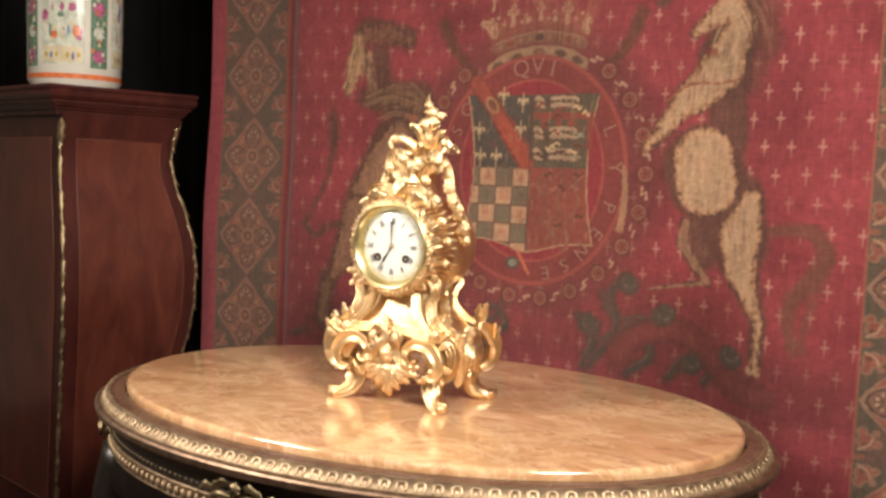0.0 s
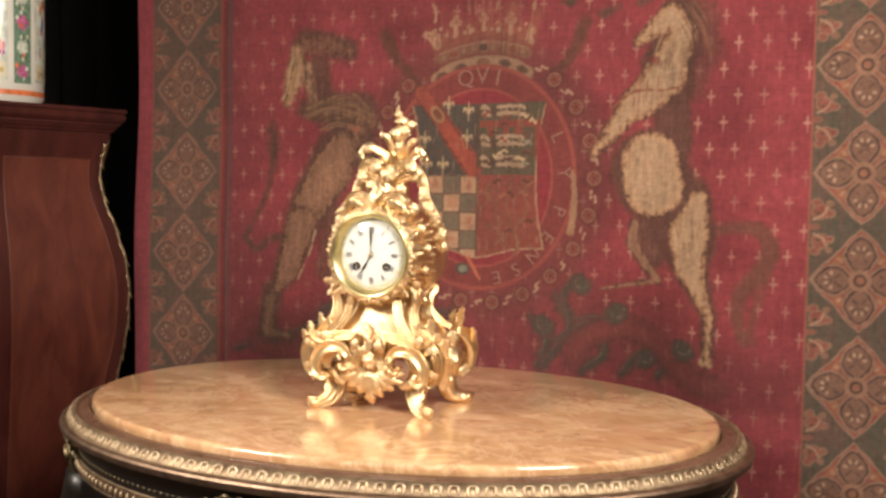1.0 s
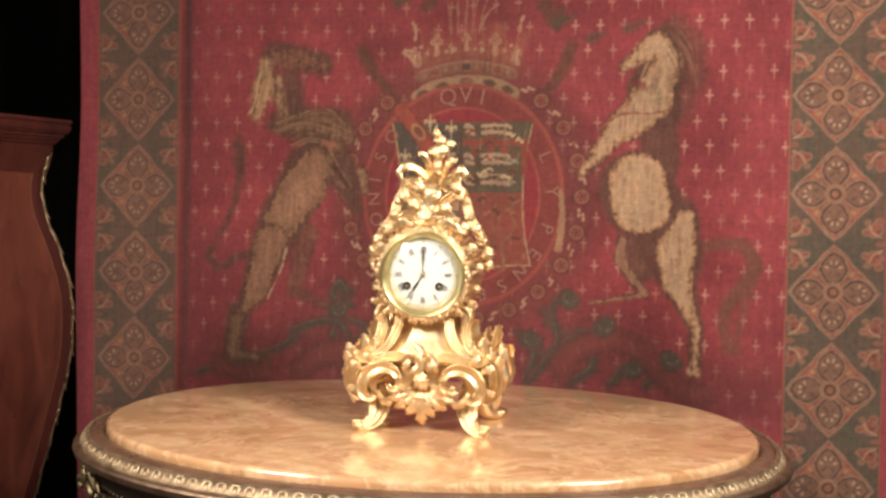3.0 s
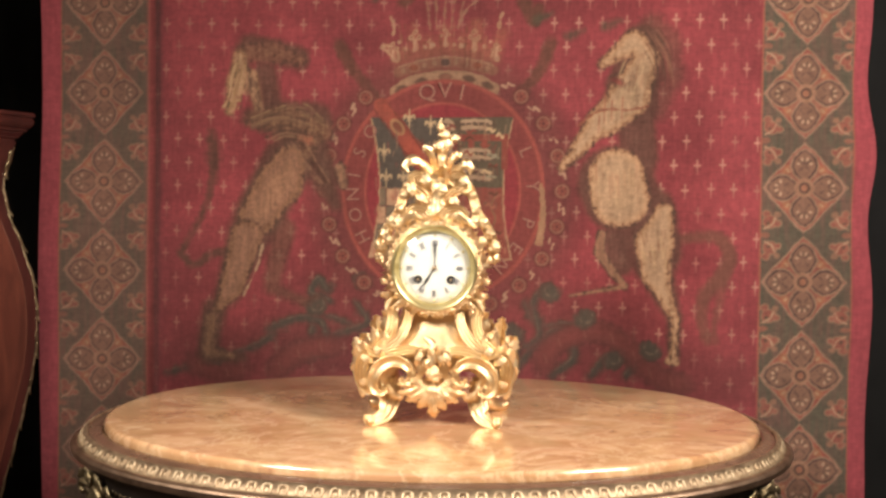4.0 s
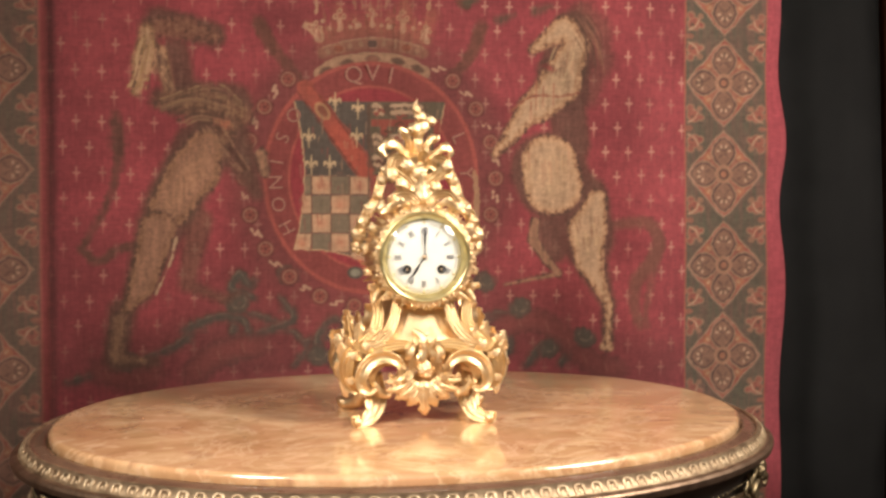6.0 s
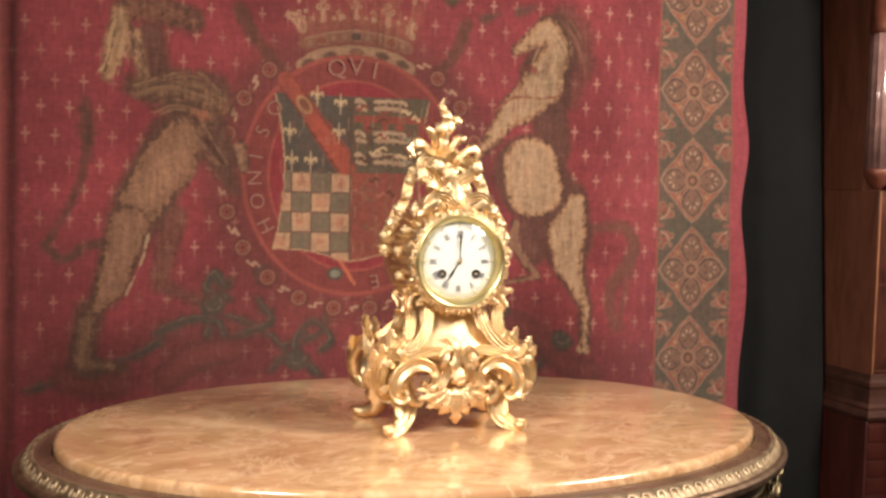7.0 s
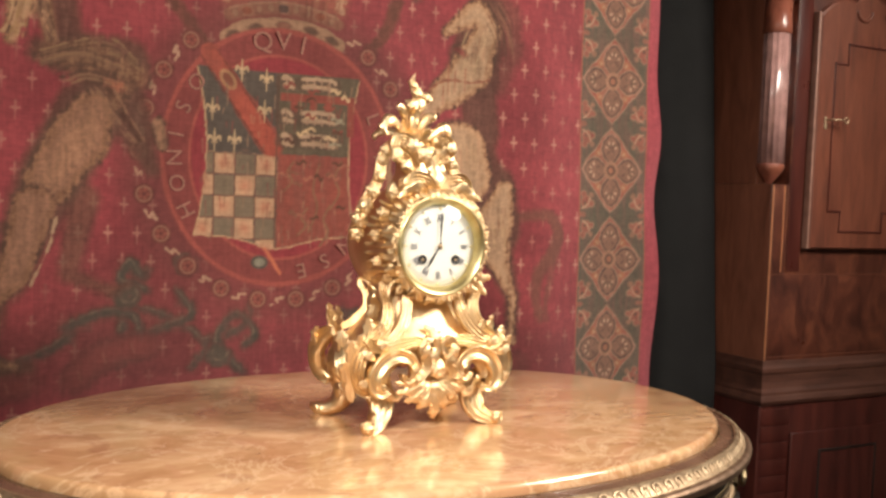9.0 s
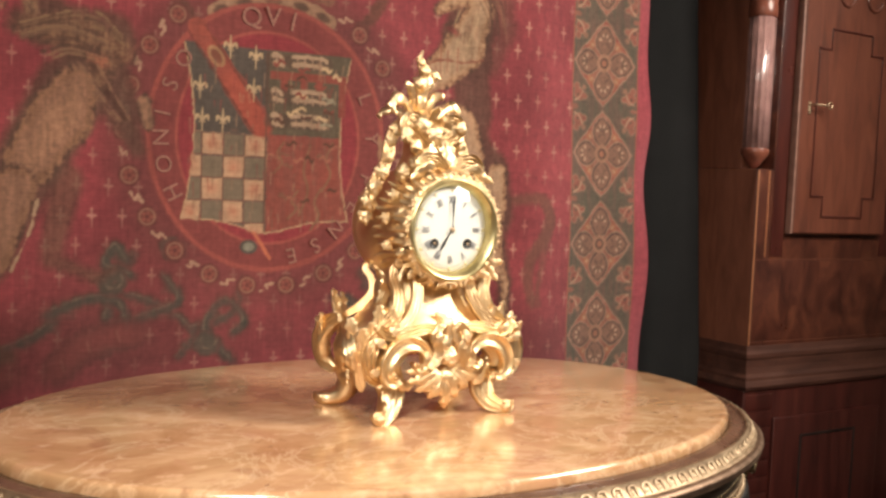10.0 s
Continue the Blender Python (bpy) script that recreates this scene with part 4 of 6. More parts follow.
def lozenge(x, z, pid):
    win, X, Z = near(x - 0.076, x + 0.076, z - 0.080, z + 0.080)
    d = (np.abs(X - x) / 0.0695 + np.abs(Z - z) / 0.0750 - 1) * 0.050
    d = d + 0.0009 * np.cos((np.abs(X - x) / 0.0695 - np.abs(Z - z) / 0.0750) * 6.3)
    for inset, c in ((0.0, (0.32, 0.190, 0.135)), (0.0026, (0.265, 0.070, 0.052)), (0.0090, (0.33, 0.185, 0.125)), (0.0112, (0.225, 0.080, 0.058))):
        lay(win, d + inset, c, worn=0.35, part_id=pid)
    for sx in (-1, 1):
        for sz in (-1, 1):
            disc(x + sx * 0.0275, z + sz * 0.0290, 0.0105, 0.0060, (0.31, 0.125, 0.072), turn=-sx * sz * 45, worn=0.3, part_id=pid)
            disc(x + sx * 0.0265, z + sz * 0.0280, 0.0045, 0.0026, (0.35, 0.20, 0.125), turn=sx * sz * 45, part_id=pid)
    for ring, c in ((0.0032, (0.275, 0.165, 0.118)), (0.0, (0.076, 0.044, 0.036)), (-0.0034, (0.225, 0.118, 0.084))):
        for q in range(4):
            cs, sn = math.cos(q * math.pi / 2), math.sin(q * math.pi / 2)
            rl = 0.0250 if q % 2 == 0 else 0.0255
            disc(x + 0.0350 * cs, z + 0.0360 * sn, rl + ring, 0.0205 + ring, c, turn=q * 90, power=1.5, worn=0.3, part_id=pid)
    for q in range(4):
        cs, sn = math.cos(q * math.pi / 2), math.sin(q * math.pi / 2)
        px, pz = x + 0.0350 * cs, z + 0.0360 * sn
        for w in (-0.75, 0.0, 0.75, 2.4, -2.4):
            a = q * math.pi / 2 + w
            capsule((px + 0.003 * math.cos(a), pz + 0.003 * math.sin(a)), (px + 0.0125 * math.cos(a), pz + 0.0120 * math.sin(a)), 0.0012, 0.0021, (0.135, 0.076, 0.056), worn=0.3, part_id=pid)
        for w in (-1.3, 1.3, -0.4, 0.4):
            a = q * math.pi / 2 + w
            disc(px + 0.0105 * math.cos(a), pz + 0.0105 * math.sin(a), 0.0032, 0.0022, (0.40, 0.25, 0.175), turn=math.degrees(a), part_id=pid)
    disc(x, z, 0.0155, 0.0155, (0.31, 0.165, 0.110), part_id=pid, worn=0.3)
    disc(x, z, 0.0092, 0.0092, (0.105, 0.058, 0.044), part_id=pid)
    disc(x, z, 0.0052, 0.0052, (0.30, 0.130, 0.085), part_id=pid)


def corner(x, z, s, pid):
    for v in (-1, 1):
        for dx, dz, r, c in ((0.013, 0.021, 0.0130, (0.29, 0.160, 0.110)), (0.026, 0.018, 0.0066, (0.30, 0.175, 0.120)), (0.007, 0.034, 0.0078, (0.28, 0.150, 0.105)), (0.024, 0.033, 0.0052, (0.27, 0.140, 0.095)),
                             (0.013, 0.021, 0.0106, (0.245, 0.078, 0.060)), (0.026, 0.018, 0.0044, (0.25, 0.082, 0.062)), (0.007, 0.034, 0.0054, (0.24, 0.080, 0.060)), (0.010, 0.019, 0.0030, (0.10, 0.064, 0.046))):
            disc(x + s * dx, z + v * dz, r, r * 0.9, c, worn=0.35, part_id=pid)
        stroke([(x + s * 0.003, z + v * 0.010), (x + s * 0.016, z + v * 0.017), (x + s * 0.021, z + v * 0.027)], 0.0014, 0.0012, (0.37, 0.22, 0.15), worn=0.3, part_id=pid)
    disc(x + s * 0.004, z, 0.0080, 0.0042, (0.26, 0.105, 0.075), worn=0.3, part_id=pid)


for x0, x1, cx, pid in BANDS:
    patch(x0, x1, TZ0, TZ1, (0.100, 0.084, 0.061), part_id=pid, worn=0.25)
    k = 0.460
    while k < 1.66:
        lozenge(cx, k, pid)
        corner(x0 + 0.003, k + 0.0755, 1, pid)
        corner(x1 - 0.003, k + 0.0755, -1, pid)
        k += 0.1515
    for x in (x0, x1):
        capsule((x, TZ0), (x, TZ1), 0.0016, 0.0016, (0.30, 0.10, 0.07), worn=0.3, part_id=pid)
patch(TX0, -0.6805, TZ0, TZ1, PINK, part_id=HEM_W)
patch(0.6365, TX1 + 0.01, TZ0, TZ1, PINK, part_id=HEM_E)
# shade of the fold beside the west border, dyed in as a dark stripe
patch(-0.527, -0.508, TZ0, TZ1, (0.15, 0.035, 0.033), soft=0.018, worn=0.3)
dye *= (1 + 0.12 * GRAIN + 0.08 * STREAK + 0.06 * FINE)[..., None] * np.array((0.752, 0.77, 0.755))


# flat tint over the west border, painting in its grazing light and glare
x0, x1 = BANDS[0][0], BANDS[0][1]
patch(x0, x1, 0.4, 1.7, (0.135, 0.066, 0.053), amount=0.24)


def hang(x, z):
    """How far the cloth stands back from the room, with its slack folds and creases."""
    y = 0.424 + 0.035 * (z - 1.05) + 0.022 * np.exp(-((x + 0.12) / 0.22) ** 2) - 0.020 * np.exp(-((x - 0.40) / 0.10) ** 2)
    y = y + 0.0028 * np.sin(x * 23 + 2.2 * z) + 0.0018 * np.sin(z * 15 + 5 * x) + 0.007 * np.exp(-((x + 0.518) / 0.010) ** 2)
    edge = np.clip((x - 0.60) / 0.065, 0, 1) ** 2
    return y + edge * (0.006 * np.sin(z * 19 + 0.6) + 0.004)


def edge_wave(x, z):
    e = 0.011 * np.sin((z - 1.10) * 22 + 1.3) * np.exp(-((z - 1.14) / 0.16) ** 2) + 0.003 * np.sin(z * 9)
    w = -0.004 * np.sin(z * 8 + 1) - 0.010 * (z - 1.0)
    return x + np.clip((x - 0.625) / 0.04, 0, 1) * e + np.clip((-0.66 - x) / 0.06, 0, 1) * w


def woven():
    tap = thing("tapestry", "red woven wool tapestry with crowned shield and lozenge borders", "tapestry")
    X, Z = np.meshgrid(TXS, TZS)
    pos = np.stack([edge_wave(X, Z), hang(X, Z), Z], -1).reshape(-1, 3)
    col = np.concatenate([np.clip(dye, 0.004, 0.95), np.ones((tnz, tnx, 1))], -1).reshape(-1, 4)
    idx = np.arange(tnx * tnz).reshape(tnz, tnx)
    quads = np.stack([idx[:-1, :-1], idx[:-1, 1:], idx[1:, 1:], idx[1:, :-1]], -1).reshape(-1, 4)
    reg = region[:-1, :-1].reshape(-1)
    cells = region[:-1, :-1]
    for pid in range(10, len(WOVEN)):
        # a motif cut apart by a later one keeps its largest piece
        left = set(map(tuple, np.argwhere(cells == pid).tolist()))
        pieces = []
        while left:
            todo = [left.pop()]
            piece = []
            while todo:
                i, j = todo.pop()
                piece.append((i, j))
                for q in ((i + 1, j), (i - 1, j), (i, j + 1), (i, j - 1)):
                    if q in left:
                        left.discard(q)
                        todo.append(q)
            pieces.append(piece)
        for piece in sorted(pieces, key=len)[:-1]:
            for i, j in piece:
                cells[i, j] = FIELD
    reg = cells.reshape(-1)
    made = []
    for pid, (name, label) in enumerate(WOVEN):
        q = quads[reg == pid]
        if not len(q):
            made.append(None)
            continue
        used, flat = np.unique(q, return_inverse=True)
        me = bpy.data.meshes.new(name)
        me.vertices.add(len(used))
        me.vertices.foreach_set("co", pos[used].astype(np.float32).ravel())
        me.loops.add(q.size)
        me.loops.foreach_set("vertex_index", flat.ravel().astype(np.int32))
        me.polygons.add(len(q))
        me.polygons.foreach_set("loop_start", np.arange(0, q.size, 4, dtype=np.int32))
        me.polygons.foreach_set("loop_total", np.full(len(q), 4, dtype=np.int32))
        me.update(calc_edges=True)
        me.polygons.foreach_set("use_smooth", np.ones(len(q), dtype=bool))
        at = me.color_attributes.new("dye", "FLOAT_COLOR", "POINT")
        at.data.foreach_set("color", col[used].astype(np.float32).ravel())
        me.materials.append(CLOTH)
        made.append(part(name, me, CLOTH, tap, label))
    # plain backing, a little behind, that gives the cloth its thickness
    n, k = 60, 40
    vs, fs = [], []
    for i in range(k + 1):
        for j in range(n + 1):
            x, z = TX0 + 0.004 + (TX1 - TX0 - 0.012) * j / n, TZ0 + (TZ1 - TZ0) * i / k
            vs.append((float(edge_wave(x, z)), float(hang(x, z)) + 0.005, z))
    for i in range(k):
        for j in range(n):
            a = i * (n + 1) + j
            fs.append((a, a + n + 1, a + n + 2, a + 1))
    part("lining", (vs, fs), LINING, tap, "dark plain lining cloth")
    # sleeve and pole from which it hangs
    part("hanging_pole", tube([(-0.80, 0.455, 1.668), (0.0, 0.455, 1.668), (0.78, 0.455, 1.668)], [0.011, 0.011], 14), RIMWOOD, tap, "dark wooden hanging pole")
    return tap, made


LINING = make_plain("lining_cloth", (0.10, 0.045, 0.035), 0.95, vary=0.2)
THREAD = make_plain("tan_thread", (0.185, 0.082, 0.060), 0.9, vary=0.35, scale=200)
tapestry, cloth_parts = woven()
# the motto round the ring, letter by letter
MOTTO = ((208, "H"), (194.5, "O"), (182.5, "N"), (171.5, "I"), (158, "S"), (144, "O"), (100.5, "Q"), (89, "V"), (78, "I"), (23, "L"), (3, "Y"), (-18, "P"), (-34, "E"), (-48, "N"), (-62, "S"), (-76, "E"))
for deg, ch in MOTTO:
    w = radians(deg)
    x, z = GX + 0.150 * math.cos(w), GZ + 0.1665 * math.sin(w)
    turn = Matrix.Rotation(radians(90), 4, "X") @ Matrix.Rotation(w - math.pi / 2, 4, "Z")
    lettering(ch, 0.038 if 70 < deg < 105 else 0.031, THREAD, cloth_parts[GARTER], Matrix.Translation((x, float(hang(x, z)) - 0.0012, z)) @ turn, "woven_letter", depth=0.0002, bold=0.0001)


# ---- the oval centre table ----
TABLE_X, TABLE_Y, TOP = -0.009, 0.080, 0.758
OA, OB = 0.424, 0.287


def oval_point(w, off, z=0.0):
    c, s = math.cos(w), math.sin(w)
    e = 0.985 if s < 0 else 0.92
    return Vector(((OA + off) * math.copysign(abs(c) ** e, c), (OB + off) * math.copysign(abs(s) ** e, s), z))


def oval_band(profile, n=200):
    """Swept round the table's oval; a closed profile of (offset, height)."""
    return loft([[tuple(oval_point(2 * math.pi * j / n, o, z)) for j in range(n)] for o, z in profile], False, True)


def oval_steps(n, off):
    """n angles evenly spaced along the oval."""
    fine = [oval_point(2 * math.pi * i / 2000, off) for i in range(2001)]
    run = [0.0]
    for a, b in zip(fine, fine[1:]):
        run.append(run[-1] + (b - a).length)
    return [2 * math.pi * i / 2000 for i in np.searchsorted(run, [run[-1] * k / n for k in range(n)])]


def egg_motif():
    """One tongue of the moulding: a raised arch, open below, round a sunken egg."""
    arch = tube(smooth_path([(-0.0044, 0.0002, -0.0078), (-0.0047, -0.0012, -0.0020), (-0.0044, -0.0016, 0.0044), (-0.0020, -0.0016, 0.0068), (0.0020, -0.0016, 0.0068), (0.0044, -0.0016, 0.0044), (0.0047, -0.0012, -0.0020), (0.0044, 0.0002, -0.0078)], 16), [0.0010, 0.0019, 0.0024, 0.0019, 0.0010], 6)
    egg = [[(0.0022 * math.sin(a) * math.cos(w), -0.0018 * math.sin(a) * math.sin(w), 0.0050 * math.cos(a) - 0.0016) for w in [2 * math.pi * j / 7 for j in range(7)]] for a in [0.3, 1.0, 1.7, 2.4, 2.9]]
    return join(loft(egg), arch)


def centre_table():
    t = thing("centre_table", "oval dark wood centre table with peach marble top and gilt-bronze edging", "table", pose(TABLE_X, TABLE_Y, 0, 0, 0, 1.9))
    # marble slab with a soft bullnose
    edge = [(-0.0005 - 0.006 * (1 - math.sin(a)), TOP - 0.006 * (1 - math.cos(a))) for a in [math.pi / 2 * i / 6 for i in range(7)]]
    rings = [[tuple(oval_point(2 * math.pi * j / 200, 0)[k] * f if k < 2 else TOP for k in range(3)) for j in range(200)] for f in (0.05, 0.5)]
    for o, z in edge:
        rings.append([tuple(oval_point(2 * math.pi * j / 200, o, z)) for j in range(200)])
    for o, z in ((0.0, TOP - 0.017), (-0.004, TOP - 0.021)):
        rings.append([tuple(oval_point(2 * math.pi * j / 200, o, z)) for j in range(200)])
    part("marble_top", loft(rings), MARBLE, t, "polished peach and brown veined marble slab")
    # dark rim: flat, cove and lip
    rim = [(-0.02, TOP - 0.022), (0.0012, TOP - 0.0185), (0.0016, TOP - 0.0105), (0.0060, TOP - 0.0112), (0.0120, TOP - 0.0132), (0.0170, TOP - 0.0140), (0.0188, TOP - 0.0125), (0.0188, TOP - 0.0330), (-0.02, TOP - 0.0330)]
    part("rim", oval_band(rim), RIMWOOD, t, "dark polished moulded wooden rim")
    band = [(0.0186, TOP - 0.0150), (0.0190, TOP - 0.0116), (0.0220, TOP - 0.0110), (0.0300, TOP - 0.0205), (0.0315, TOP - 0.0225), (0.0345, TOP - 0.0230), (0.0345, TOP - 0.0300), (0.0190, TOP - 0.0300)]
    gallery = part("gilt_moulding", oval_band(band), OLD_BRASS, t, "worn gilt-bronze egg moulding round the rim")
    lip = [(0.0322, TOP - 0.0226), (0.0365, TOP - 0.0233), (0.0394, TOP - 0.0256), (0.0400, TOP - 0.0284), (0.0376, TOP - 0.0310), (0.0388, TOP - 0.0330), (0.0352, TOP - 0.0358), (0.0200, TOP - 0.0362), (0.0200, TOP - 0.0305)]
    part("lip_moulding", oval_band(lip), COPPER, t, "reddish brass lip under the egg moulding")
    me = raw("egg", *egg_motif(), PALE_GILT)
    tone = raw("egg", *egg_motif(), OLD_BRASS)
    for i, w in enumerate(oval_steps(132, 0.027)):
        p, q = oval_point(w, 0.0272, TOP - 0.0174), oval_point(w + 0.01, 0.0272, TOP - 0.0174)
        yaw = math.atan2(q.y - p.y, q.x - p.x)
        part("egg", me if i % 2 else tone, GILT, gallery, m=Matrix.Translation(p) @ Matrix.Rotation(yaw, 4, "Z") @ Matrix.Rotation(radians(-42), 4, "X") @ Matrix.Diagonal((1.04, 0.62, 0.66, 1)))
    # frieze with a beaded gilt string and mounts
    frieze = [(-0.03, TOP - 0.0335), (0.0180, TOP - 0.0364), (0.0270, TOP - 0.0366), (0.0190, TOP - 0.0450), (0.0155, TOP - 0.0600), (0.0155, TOP - 0.135), (-0.03, TOP - 0.135)]
    part("frieze", oval_band(frieze), EBONY, t, "black-stained frieze under the rim")
    line1 = [(0.0157, TOP - 0.0690), (0.0182, TOP - 0.0685), (0.0196, TOP - 0.0700), (0.0182, TOP - 0.0715), (0.0182, TOP - 0.0850), (0.0198, TOP - 0.0865), (0.0182, TOP - 0.0882), (0.0157, TOP - 0.0885)]
    string = part("gilt_string", oval_band(line1), OLD_BRASS, t, "beaded gilt string along the frieze")
    bead = raw("bead", *lathe([(0.0006, -0.0038), (0.0028, -0.0024), (0.0036, 0), (0.0028, 0.0024), (0.0006, 0.0038)], 8), OLD_BRASS)
    for w in oval_steps(190, 0.02):
        part("bead", bead, OLD_BRASS, string, m=Matrix.Translation(oval_point(w, 0.0194, TOP - 0.0782)) @ Matrix.Diagonal((1.05, 1.05, 1.55, 1)))
    small = raw("small_bead", *lathe([(0.0005, -0.0017), (0.0017, 0.0), (0.0005, 0.0017)], 7), DULL_BRONZE)
    chain = part("bead_chain", oval_band([(0.0150, TOP - 0.0612), (0.0160, TOP - 0.0612), (0.0160, TOP - 0.0630), (0.0150, TOP - 0.0630)]), EBONY, t, "thin string of dark beads on the frieze")
    for w in oval_steps(230, 0.016):
        part("small_bead", small, DULL_BRONZE, chain, m=Matrix.Translation(oval_point(w, 0.0163, TOP - 0.0621)))
    for w in (radians(a) for a in (-150, -93.5, -30, 30, 90, 150)):
        p = oval_point(w, 0.0175, TOP - 0.050)
        q = oval_point(w + 0.01, 0.0175, TOP - 0.050)
        m = Matrix.Translation(p) @ Matrix.Rotation(math.atan2(q.y - p.y, q.x - p.x), 4, "Z")
        geo = join(leaf([(0, -0.004, 0), (0, -0.010, -0.025), (0, -0.009, -0.055), (0, -0.014, -0.076)], 0.020, 5), leaf([(0.004, -0.004, -0.03), (0.022, -0.007, -0.032), (0.036, -0.007, -0.022)], 0.010, 3),
                   leaf([(-0.004, -0.004, -0.03), (-0.022, -0.007, -0.032), (-0.036, -0.007, -0.022)], 0.010, 3))
        # a ruffled head of curling leaves and scrolls under the lip
        for e in (-1, 1):
            geo = join(geo, leaf([(e * 0.003, -0.005, -0.004), (e * 0.016, -0.013, 0.002), (e * 0.030, -0.013, -0.003), (e * 0.040, -0.010, -0.012)], 0.0080, 4, 0.3, sweep=0.9, n=22, nv=6),
                       tube(smooth_path([(e * 0.006, -0.010, -0.012), (e * 0.022, -0.013, -0.009), (e * 0.034, -0.012, -0.016), (e * 0.030, -0.012, -0.024), (e * 0.023, -0.012, -0.020)], 18), [0.0034, 0.0044, 0.0040, 0.0030, 0.0024], 7),
                       leaf([(e * 0.030, -0.006, -0.010), (e * 0.046, -0.010, -0.006), (e * 0.058, -0.009, -0.014)], 0.0070, 3, 0.3, sweep=0.9, n=16, nv=6))
        geo = join(geo, tuft(0, -0.012, 0.000, 0.0085, 700, 7))
        part("frieze_mount", geo, DULL_BRONZE, t, "gilt-bronze acanthus mount", m)
    for w in (radians(a) for a in (-150, -30, 30, 150)):
        d = oval_point(w, -0.02).normalized()
        p = oval_point(w, -0.02)
        path = smooth_path([p + d * 0.020 + Vector((0, 0, TOP - 0.10)), p + d * 0.040 + Vector((0, 0, 0.52)), p - d * 0.015 + Vector((0, 0, 0.22)), p - d * 0.01 + Vector((0, 0, 0.08)), p + d * 0.03 + Vector((0, 0, 0.013))], 22)
        part("leg", tube(path, [0.034, 0.030, 0.019, 0.014, 0.020], 12), EBONY, t, "black cabriole leg")
    return t


centre_table()


# ---- the gilt mantel clock (local: dial looks to -y, z from the table) ----
def super_ring(hx, hy, cy, z, n=44, p=2.7):
    out = []
    for j in range(n):
        c, s = math.cos(2 * math.pi * j / n), math.sin(2 * math.pi * j / n)
        out.append((hx * math.copysign(abs(c) ** (2 / p), c), cy + hy * math.copysign(abs(s) ** (2 / p), s), z))
    return out


def along(values, f):
    s = f * (len(values) - 1)
    j = min(int(s), len(values) - 2)
    return values[j] + (values[j + 1] - values[j]) * (s - j)


def ribbon(pts, widths, depth=0.010, face=(0, -1, 0), n=36, ridges=3):
    """A scrolled band: a fluted front with raised edges, and a rounded back."""
    p = smooth_path(pts, n)
    k = len(p)
    f = Vector(face).normalized()
    rings = []
    for i in range(k):
        t = (p[min(i + 1, k - 1)] - p[max(i - 1, 0)]).normalized()
        side = t.cross(f).normalized()
        nrm = side.cross(t).normalized()
        if nrm.dot(f) < 0:
            nrm = -nrm
        w = along(widths, i / (k - 1))
        d = depth * (0.45 + 0.55 * w / max(widths))
        ring = []
        for j in range(13):
            s = j / 6 - 1
            if ridges == 3:
                h = (0.62 - 0.38 * math.cos(math.pi * 3 * s)) * (0.75 + 0.25 * abs(s))
            else:
                h = 0.30 + 0.75 * abs(s) ** 2.2 if abs(s) < 0.95 else 0.70
            ring.append(p[i] + side * (s * w) + nrm * (d * 0.5 * h))
        for s, h in ((1.0, -0.2), (0.7, -0.6), (0.0, -0.75), (-0.7, -0.6), (-1.0, -0.2)):
            ring.append(p[i] + side * (s * w) + nrm * (d * h))
        rings.append(ring)
    return loft(rings)


